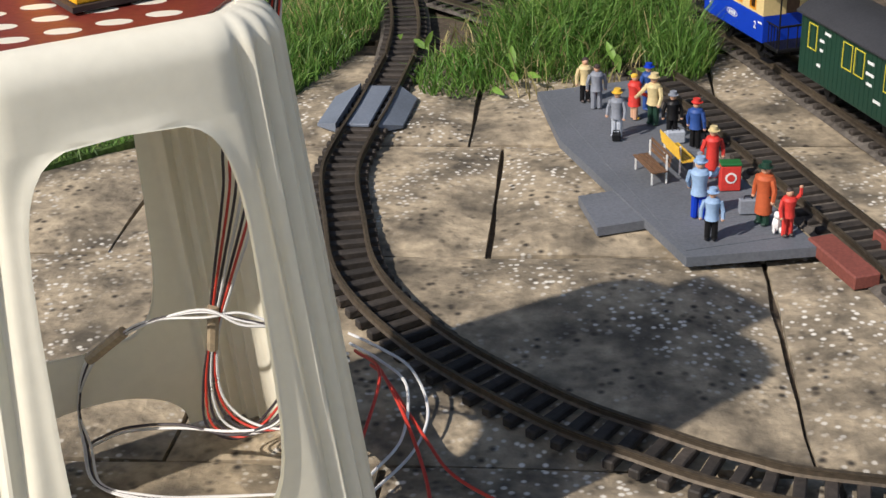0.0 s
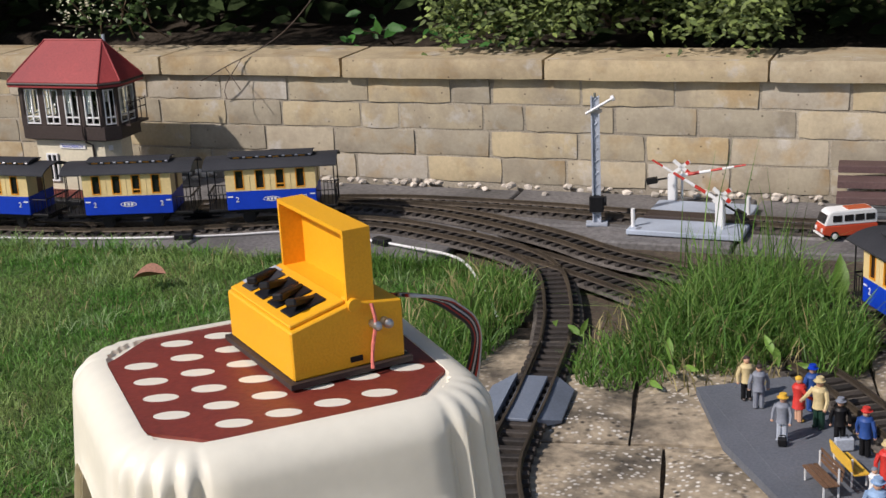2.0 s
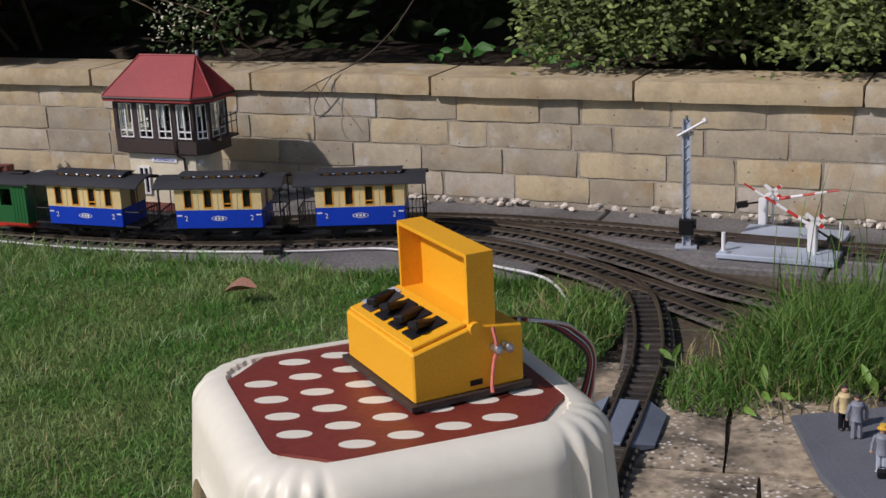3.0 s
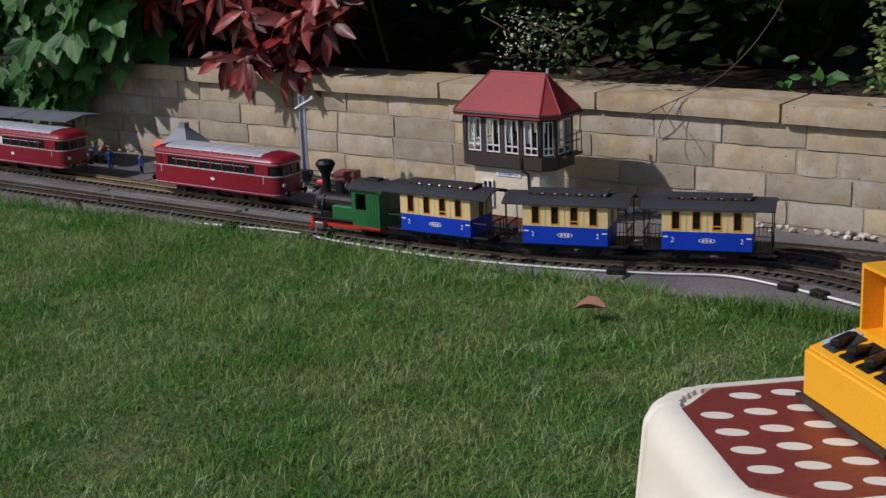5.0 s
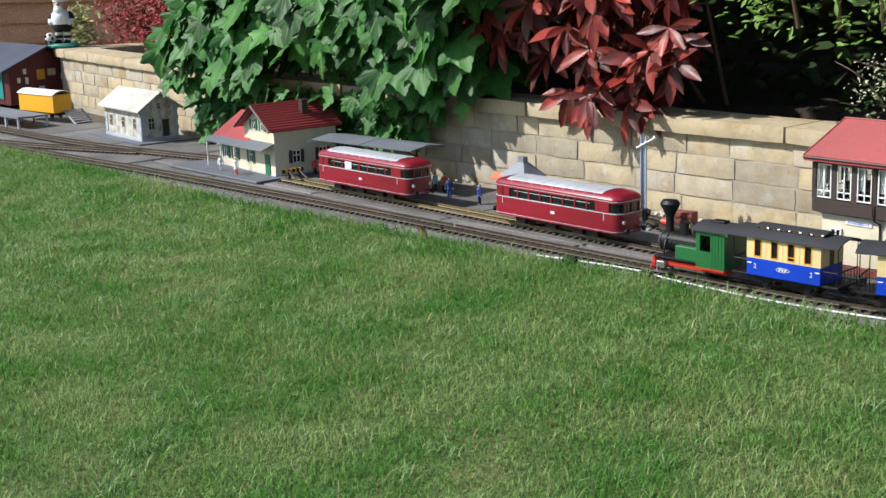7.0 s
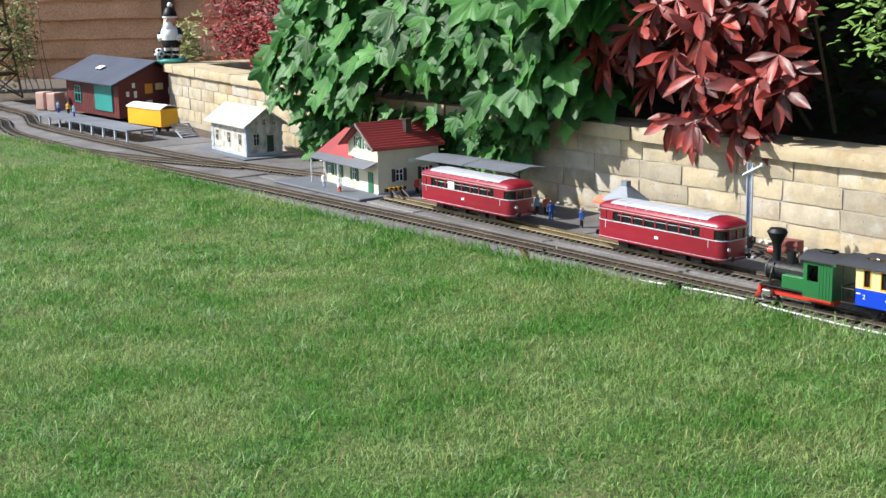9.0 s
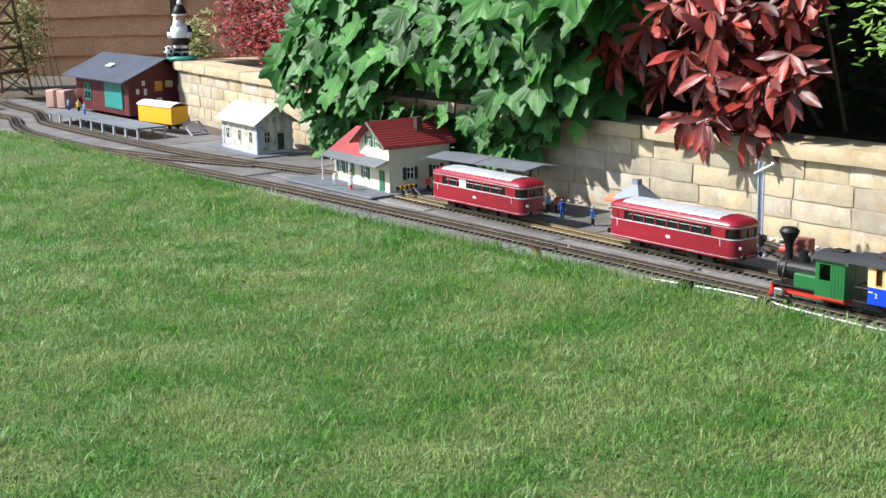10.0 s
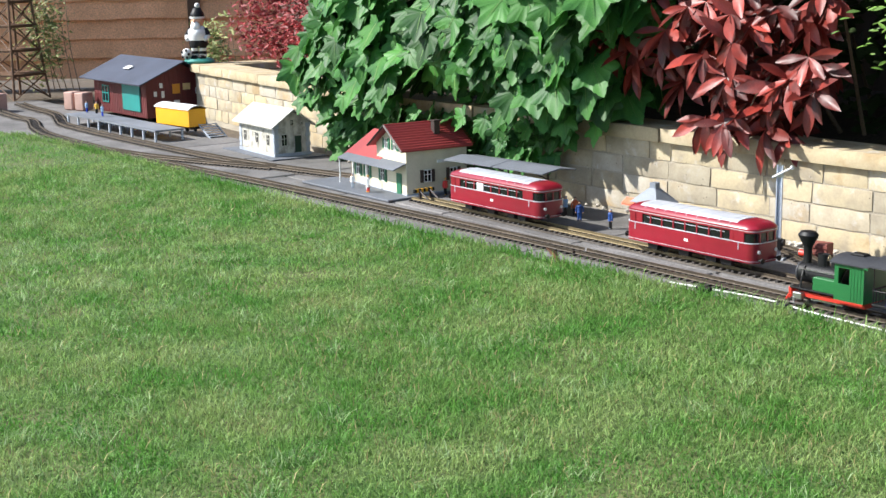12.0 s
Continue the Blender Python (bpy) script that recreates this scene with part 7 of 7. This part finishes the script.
def heading(r, down=0.6, out=(0, -1, 0), spread=0.6):
    """A leaf's axes: its tip points down and outward, its face outward and up."""
    tip = Vector((r.gauss(0, spread), out[1] * 0.5 + r.gauss(0, spread * 0.5), -down + r.gauss(0, 0.25))).normalized()
    face = Vector((out[0] + r.gauss(0, 0.35), out[1] + r.gauss(0, 0.35), 0.9 + r.gauss(0, 0.35)))
    side = face.cross(tip).normalized()
    nrm = tip.cross(side)
    return Matrix((tip, side, nrm)).transposed()


def palmate(lobes, sinus=0.62, teeth=2):
    """Half a lobed leaf round its hub at (0.12, 0), mirrored: rows of x, y and a height that makes every lobe a shallow ridge."""
    half = []

    def at(angle, dist, z):
        half.append((0.12 + dist * math.cos(radians(angle)), dist * math.sin(radians(angle)), z))

    for k, (ang, far) in enumerate(lobes):
        wide = 21 if k == 0 else 19
        for j in range(teeth, 0, -1):
            f = j / (teeth + 1)
            if ang - wide * f > 0:
                d = far * (1 - 0.28 * f)
                at(ang - wide * f - 2, d * 0.93, -0.02 * f)
                at(ang - wide * f, d, 0.0)
        at(ang, far, 0.03 if k else 0.0)
        for j in range(1, teeth + 1):
            f = j / (teeth + 1)
            d = far * (1 - 0.28 * f)
            at(ang + wide * f, d, 0.0)
            at(ang + wide * f + 2, d * 0.93, -0.02 * f)
        if k + 1 < len(lobes):
            nxt = lobes[k + 1]
            at((ang + nxt[0]) / 2, sinus * (far + nxt[1]) / 2 * 1.15, -0.06)
    half.append((0.02, 0.06, -0.03))
    half.append((0.10, 0.0, 0.0))
    body = [p for p in half if p[1] > 1e-4]
    return [half[0]] * (half[0][1] <= 1e-4) + [p for p in body] + [half[-1]] + [(x, -y, z) for x, y, z in reversed(body)]


LOBES = ((0, 0.88), (50, 0.74), (103, 0.52))
MAPLEAF = palmate(LOBES)
VEINS = [(0.12, 0.008), (0.98, 0.0), (0.12, -0.008)]
OVAL = [(0.0, 0.0), (0.12, 0.05), (0.3, 0.105), (0.5, 0.145), (0.68, 0.14), (0.84, 0.085), (1.0, 0.0), (0.84, -0.085), (0.68, -0.14), (0.5, -0.145), (0.3, -0.105), (0.12, -0.05)]
SMALL = [(0.0, 0.0), (0.3, 0.22), (0.65, 0.2), (1.0, 0.0), (0.65, -0.2), (0.3, -0.22)]

r = random.Random(21)


def plant(name, label, category, woody):
    """A thing with its stems; woody: lists of points with a radius."""
    t = thing(name, label, category)
    for pts, rad in woody:
        bm = bmesh.new()
        line = smooth_line(pts, 0.05)
        for k, (a, b) in enumerate(zip(line, line[1:])):
            f0, f1 = 1 - 0.7 * k / len(line), 1 - 0.7 * (k + 1) / len(line)
            cyl(bm, a, b, rad * f0, rad * f1, 6, False)
        part("stem", bm, TWIG, t)
    return t


# sycamore hanging over the wall
t = plant("sycamore_bush", "large-leaved green sycamore hanging over the wall", "bush", [([(-4.6, 3.55, 0.28), (-4.7, 3.4, 0.6), (-4.9, 3.2, 0.9)], 0.03), ([(-4.5, 3.55, 0.28), (-4.3, 3.4, 0.7), (-4.0, 3.1, 0.95)], 0.028), ([(-4.6, 3.5, 0.3), (-5.1, 3.3, 0.6), (-5.4, 3.1, 0.7)], 0.022), ([(-4.5, 3.5, 0.3), (-4.5, 3.1, 0.5), (-4.6, 2.95, 0.42)], 0.02)])
spots = []
for k in range(1750):
    x = r.uniform(-5.62, -3.50)
    z = r.uniform(0.05, 1.35)
    # the crown's lower edge: high at the right, down to the ground behind the station
    low = 0.05 if x < -4.3 else 0.05 + (x + 4.3) * 0.50
    if x < -5.3:
        low = 0.0
    if z < low + r.uniform(-0.04, 0.06):
        continue
    depth = r.random()
    front = 2.97 - 0.10 * math.sin(math.pi * min(1, max(0, (z - low) / 0.9)))
    if z < 0.30:
        front = 3.03
    elif x > -4.0:
        if x > -3.66 and z < 0.70:
            continue
        front += 0.04 if z < 0.70 else -0.03
    y = front + 0.42 * depth ** 1.6
    if z < 0.34:
        y = front + 0.05 * depth
    if 0.30 < z < 0.50 and -4.75 < x < -4.1 and depth < 0.75:
        continue
    size = r.uniform(0.10, 0.165) * (1.15 if x > -4.3 else 1.0) if z > 0.42 else r.uniform(0.06, 0.105)
    spots.append(((x, y, z), heading(r, 0.9), size))
ob = scatter_leaves("leaves", MAPLEAF, spots, SYC, "", "", 0.10, 0.22, 0.12)
ob.parent = t
# pale main veins, lying on the leaves
ribs = []
for p, R, size in spots:
    for ang, far in ((0, 0.88), (50, 0.74), (-50, 0.74), (103, 0.52), (-103, 0.52)):
        spin = R @ Matrix.Rotation(radians(ang), 3, "Z")
        root = Vector(p) + R @ Vector((0.12 * size, 0, 0.010 * size)) - spin @ Vector((0.12 * far * size, 0, 0))
        ribs.append((root, spin, far * size))
ob = scatter_leaves("vein_net", VEINS, ribs, VEIN, "", "", 0.10, 0.20, 0.5)
ob.parent = t

# glossy red photinia
t = plant("photinia_bush", "glossy red-leaved shrub hanging over the wall coping", "bush", [([(-3.1, 3.6, 0.3), (-3.1, 3.3, 0.6), (-3.05, 3.05, 0.62)], 0.009), ([(-3.2, 3.6, 0.3), (-3.4, 3.3, 0.7), (-3.5, 3.1, 0.8)], 0.008), ([(-3.0, 3.6, 0.3), (-2.9, 3.3, 0.8), (-2.8, 3.1, 0.85)], 0.008), ([(-3.05, 3.3, 0.6), (-3.02, 3.08, 0.5), (-3.03, 3.02, 0.38)], 0.005)])
spots = []
for k in range(200):
    cx, cz = r.uniform(-3.88, -2.80), r.uniform(0.34, 1.2)
    edge = 0.46 + 0.42 * max(0.0, abs(cx + 3.15) - 0.26)
    if cx < -3.70 and cz < 0.66:
        continue
    if cz < min(edge, 0.75) and abs(cx + 3.12) > 0.20:
        continue
    cy = 3.02 + 0.25 * r.random()
    n = r.randint(6, 9)
    ph = r.uniform(0, 6.28)
    for j in range(n):
        a = ph + 2 * math.pi * j / n
        tip = Vector((math.cos(a) + r.gauss(0, 0.3), -0.5 + r.gauss(0, 0.35), math.sin(a) * 0.8 - 0.7 + r.gauss(0, 0.3))).normalized()
        face = Vector((r.gauss(0, 0.3), -1, 0.6 + r.gauss(0, 0.3)))
        side = face.cross(tip).normalized()
        spots.append(((cx, cy, cz), Matrix((tip, side, tip.cross(side))).transposed(), r.uniform(0.085, 0.150)))
ob = scatter_leaves("leaves", OVAL, spots, PHOT, "", "", 0.20, 0.22)
ob.parent = t


def shrub(name, label, x0, x1, y0, y1, z0, z1, count, size, mat, outline=SMALL, clump=0.10, seed=1, stems=8, gap=0.0, stem_r=0.0):
    q = random.Random(seed)
    woody = []
    for k in range(stems):
        x = x0 + (x1 - x0) * (k + 0.5) / stems
        woody.append(([(x, y1, z0 - 0.02), (x + q.uniform(-0.1, 0.1), (y0 + y1) / 2, (z0 + z1) / 2), (x + q.uniform(-0.2, 0.2), y0 + 0.03, z1)], stem_r or (0.008 if z1 - z0 > 0.4 else 0.003)))
    t = plant(name, label, "shrub", woody)
    spots = []
    while len(spots) < count:
        x, y, z = q.uniform(x0, x1), y0 + (y1 - y0) * q.random() ** 1.5, q.uniform(z0, z1)
        nz = noise.noise(Vector((x / clump * 0.35, y / clump * 0.35, z / clump * 0.35)) + Vector((seed, 0, 0)))
        if nz < gap:
            continue
        for j in range(5):
            p = (x + q.gauss(0, clump * 0.25), y + q.gauss(0, clump * 0.25), z + q.gauss(0, clump * 0.25))
            spots.append((p, heading(q, 0.1, spread=1.0), size * q.uniform(0.6, 1.3)))
    ob = scatter_leaves("leaves", outline, spots, mat, "", "", 0.2, 0.2)
    ob.parent = t
    return t


MOSSY = leaf_material("mossy_evergreen_leaf", (0.17, 0.22, 0.06), (0.045, 0.07, 0.022), 0.6, 0.2, 0.6)
shrub("evergreen_shrub", "yellow-green evergreen shrub hanging over the coping", -1.12, -0.24, 3.16, 3.50, 0.37, 1.1, 24000, 0.020, MOSSY, SMALL, seed=3, gap=-0.30, clump=0.10)
shrub("evergreen_shrub", "thin dark evergreen twigs above the wall", -0.24, 0.75, 3.18, 3.55, 0.42, 1.1, 5000, 0.020, MOSSY, SMALL, seed=4, gap=0.0, clump=0.13)
shrub("evergreen_shrub", "bright green feathery evergreen above the wall", -2.55, -1.40, 2.96, 3.25, 0.62, 1.25, 2700, 0.032, CONIF, OVAL, seed=5, gap=0.04, clump=0.16)
shrub("flowering_shrub", "small shrub with pale blossom behind the signal box", -2.26, -1.92, 3.19, 3.32, 0.36, 0.52, 260, 0.020, HEDGE, seed=6, clump=0.1, stems=3)
shrub("blossom", "clusters of small cream blossom on the shrub", -2.24, -1.94, 3.16, 3.26, 0.41, 0.52, 150, 0.011, BLOSSOM, seed=7, gap=0.12, clump=0.08, stems=3)
shrub("ivy", "dark green ivy leaves trailing at the wall top", 0.1, 1.2, 3.17, 3.6, 0.34, 0.9, 320, 0.05, HEDGE, MAPLEAF, seed=9, clump=0.2)
shrub("low_weeds", "small green weeds on the raised bed soil", -1.5, -0.9, 3.30, 3.5, 0.30, 0.36, 60, 0.045, SYC, seed=10, clump=0.1, stems=2)
shrub("red_maple", "feathery dark red maple at the end of the bed", -8.05, -6.9, 3.9, 4.3, 0.36, 1.2, 9000, 0.045, MAPLE, OVAL, seed=11, clump=0.25, gap=-0.3)
LEGGY = leaf_material("leggy_shrub_leaf", (0.30, 0.32, 0.11), (0.13, 0.17, 0.05), 0.55, 0.3, 0.4)
shrub("garden_shrub", "leggy yellow-green shrub by the fence", -10.1, -9.35, 3.22, 3.34, 0.05, 0.72, 1000, 0.05, LEGGY, OVAL, seed=12, clump=0.22, gap=0.02, stems=6, stem_r=0.0035)
shrub("garden_shrub", "thin green shrub against the fence behind the gnome", -8.75, -8.25, 4.0, 4.08, -0.01, 0.50, 700, 0.05, LEGGY, OVAL, seed=13, clump=0.2, gap=0.0, stems=4, stem_r=0.003)
# dark growth behind everything over the wall, its leaves coloured as deep shade
shrub("dark_hedge", "dense hedge behind the bed with leaves coloured as deep shade", -6.0, 2.4, 3.75, 4.6, 0.25, 2.1, 16000, 0.085, material("shade_coloured_leaf", (0.030, 0.048, 0.016), 0.8, island=0.3, spec=0.1), seed=14, clump=0.3, gap=-0.4, stems=20)
# unseen canopy, added to keep the sun off the bed and hedge
shrub("shading_canopy", "unseen leafy canopy added to shade the raised bed", -6.2, 2.2, 3.22, 4.6, 1.22, 2.0, 15000, 0.11, HEDGE, seed=15, clump=0.35, gap=-0.45, stems=16)

# bare stem leaning over the coping
bm = bmesh.new()
tube(bm, smooth_line([(-1.36, 3.32, 0.72), (-1.42, 3.22, 0.52), (-1.52, 3.14, 0.38), (-1.66, 3.07, 0.30), (-1.74, 3.06, 0.26)], 0.02), 0.0015, 6)
tube(bm, smooth_line([(-1.62, 3.09, 0.32), (-1.66, 3.06, 0.25), (-1.65, 3.05, 0.21)], 0.02), 0.0012, 5)
tube(bm, smooth_line([(-1.66, 3.07, 0.30), (-1.62, 3.05, 0.26), (-1.60, 3.05, 0.23)], 0.02), 0.0012, 5)
tagged(part("bare_branch", bm, material("dark_twig", (0.08, 0.055, 0.04), 0.85, vary=0.3, bump=0.3), smooth=True), "thin bare brown branch hanging over the coping", "branch")

# tall grass between the tracks
GR = np.random.RandomState(9)


def grass_patch(name, cx, cy, rx, ry, n, length, mat, label, lean=0.5, seed=1):
    a, d = GR.uniform(0, 2 * np.pi, n), np.sqrt(GR.uniform(0, 1, n))
    px, py = cx + rx * d * np.cos(a), cy + ry * d * np.sin(a)
    ln = length * (1.2 - 0.65 * d)
    tagged(blades(name, px, py, ln * GR.uniform(0.45, 1.25, n), 0.0027, mat, lean, 0.0, seed), label, "tall grass", kind="stuff")


grass_patch("tall_grass", -0.215, 2.16, 0.15, 0.18, 2300, 0.135, TALLGRASS, "tall uncut green grass between the tracks", 1.05, 31)
grass_patch("tall_grass", -0.17, 2.34, 0.14, 0.15, 1300, 0.130, TALLGRASS, "tall uncut green grass beside the parked coach", 0.85, 32)
grass_patch("tall_grass", -0.35, 1.99, 0.09, 0.11, 800, 0.055, TALLGRASS, "shorter green weeds at the edge of the patio", 0.8, 33)
grass_patch("tall_grass", -0.02, 2.12, 0.06, 0.12, 900, 0.10, TALLGRASS, "green grass round the end of the platform track", 0.6, 34)
grass_patch("tall_grass", -0.235, 2.50, 0.12, 0.16, 70, 0.235, TALLGRASS, "tall flowering grass stalks by the crossing", 0.22, 35)
grass_patch("dry_tall_grass", -0.2, 2.15, 0.24, 0.26, 480, 0.085, STRAW, "dry straw stalks among the tall grass", 0.6, 36)
grass_patch("edge_grass", -0.66, 2.10, 0.09, 0.30, 2600, 0.07, TALLGRASS, "longer grass at the lawn edge beside the curved track", 0.7, 37)
grass_patch("edge_grass", -0.95, 2.38, 0.30, 0.06, 2000, 0.055, TALLGRASS, "longer grass at the lawn edge near the points", 0.7, 38)
grass_patch("dry_edge_grass", -0.70, 2.15, 0.12, 0.28, 500, 0.07, STRAW, "dry straw at the lawn edge", 0.8, 39)
n = 5200
px = GR.uniform(-7.6, -1.3, n)
edge = np.interp(px, LAWN_ARR[:10, 0], LAWN_ARR[:10, 1])
tagged(blades("edge_grass", px, edge - 0.01 + GR.normal(0, 0.018, n), 0.042, 0.003, GRASS, 0.8, 0.0, 40), "ragged longer grass along the lawn edge", "grass", kind="stuff")
# broad leaves in the weeds
spots = []
q = random.Random(4)
for cx, cy, z, c in ((-0.020, 2.31, 0.02, 1), (-0.28, 1.94, 0.03, 5), (-0.42, 2.06, 0.05, 4), (-0.10, 2.02, 0.03, 4)):
    for k in range(c):
        tip = Vector((q.gauss(0, 0.5), q.gauss(0, 0.5) - 0.2, 0.3 if c > 1 else 1.6)).normalized()
        side = Vector((0.2, -1, 0.4)).cross(tip).normalized()
        spots.append(((cx + q.gauss(0, 0.03), cy + q.gauss(0, 0.03), z * q.random()), Matrix((tip, side, tip.cross(side))).transposed(), q.uniform(0.025, 0.045) if c > 1 else 0.10))
weeds = scatter_leaves("broad_weeds", OVAL, spots, CONIF, "", "", 0.3, 0.4)
tagged(weeds, "broad green weed leaves in the tall grass", "weeds", kind="stuff")

# wall return and fence at the far end
fence = thing("fence", "brown overlapped timber fence panels at the garden end", "fence")
fence["kind"] = "structure"
fm = pose(-11.0, 3.1, 0, 0, 0, 62)
for k in range(11):
    for j in range(4):
        bm = bmesh.new()
        x0 = -1.9 + 1.83 * j
        nseg = 12
        pr = []
        for s in range(nseg + 1):
            x = x0 + 1.79 * s / nseg
            wv = 0.022 * noise.noise(Vector((x * 3, k * 3.1, j)))
            pr.append((x, 0.05 + 0.15 * k + wv))
        vs = [[bm.verts.new((x, y, z + dz)) for y, dz in ((0.0, 0.0), (-0.040, 0.0), (-0.008, 0.178), (0.004, 0.178))] for x, z in pr]
        for a, b in zip(vs, vs[1:]):
            for c in range(4):
                bm.faces.new((a[c], a[(c + 1) % 4], b[(c + 1) % 4], b[c]))
        bm.faces.new(vs[0][::-1])
        bm.faces.new(vs[-1])
        part("fence_board", bm, FENCE, fence, at=fm @ pose(0, -0.006 * (k % 2), 0))
for j in range(5):
    part("post", box(-0.05, 0.05, -0.06, 0.05, -0.02, 1.75), material("dark_fence_post", (0.11, 0.06, 0.035), 0.8), fence, at=fm @ pose(-1.92 + 1.83 * j, 0, 0))
# added sheet, coloured dark to stand for the deep shade behind the hedge
back = part("shade_backing", box(-9.5, 6.0, 5.1, 5.2, -0.05, 2.4), material("dark_backing", (0.06, 0.04, 0.025), 0.85, vary=0.3, bump=0.3))
tagged(back, "added dark sheet standing for the deep shade behind the hedge", "fence", kind="structure")
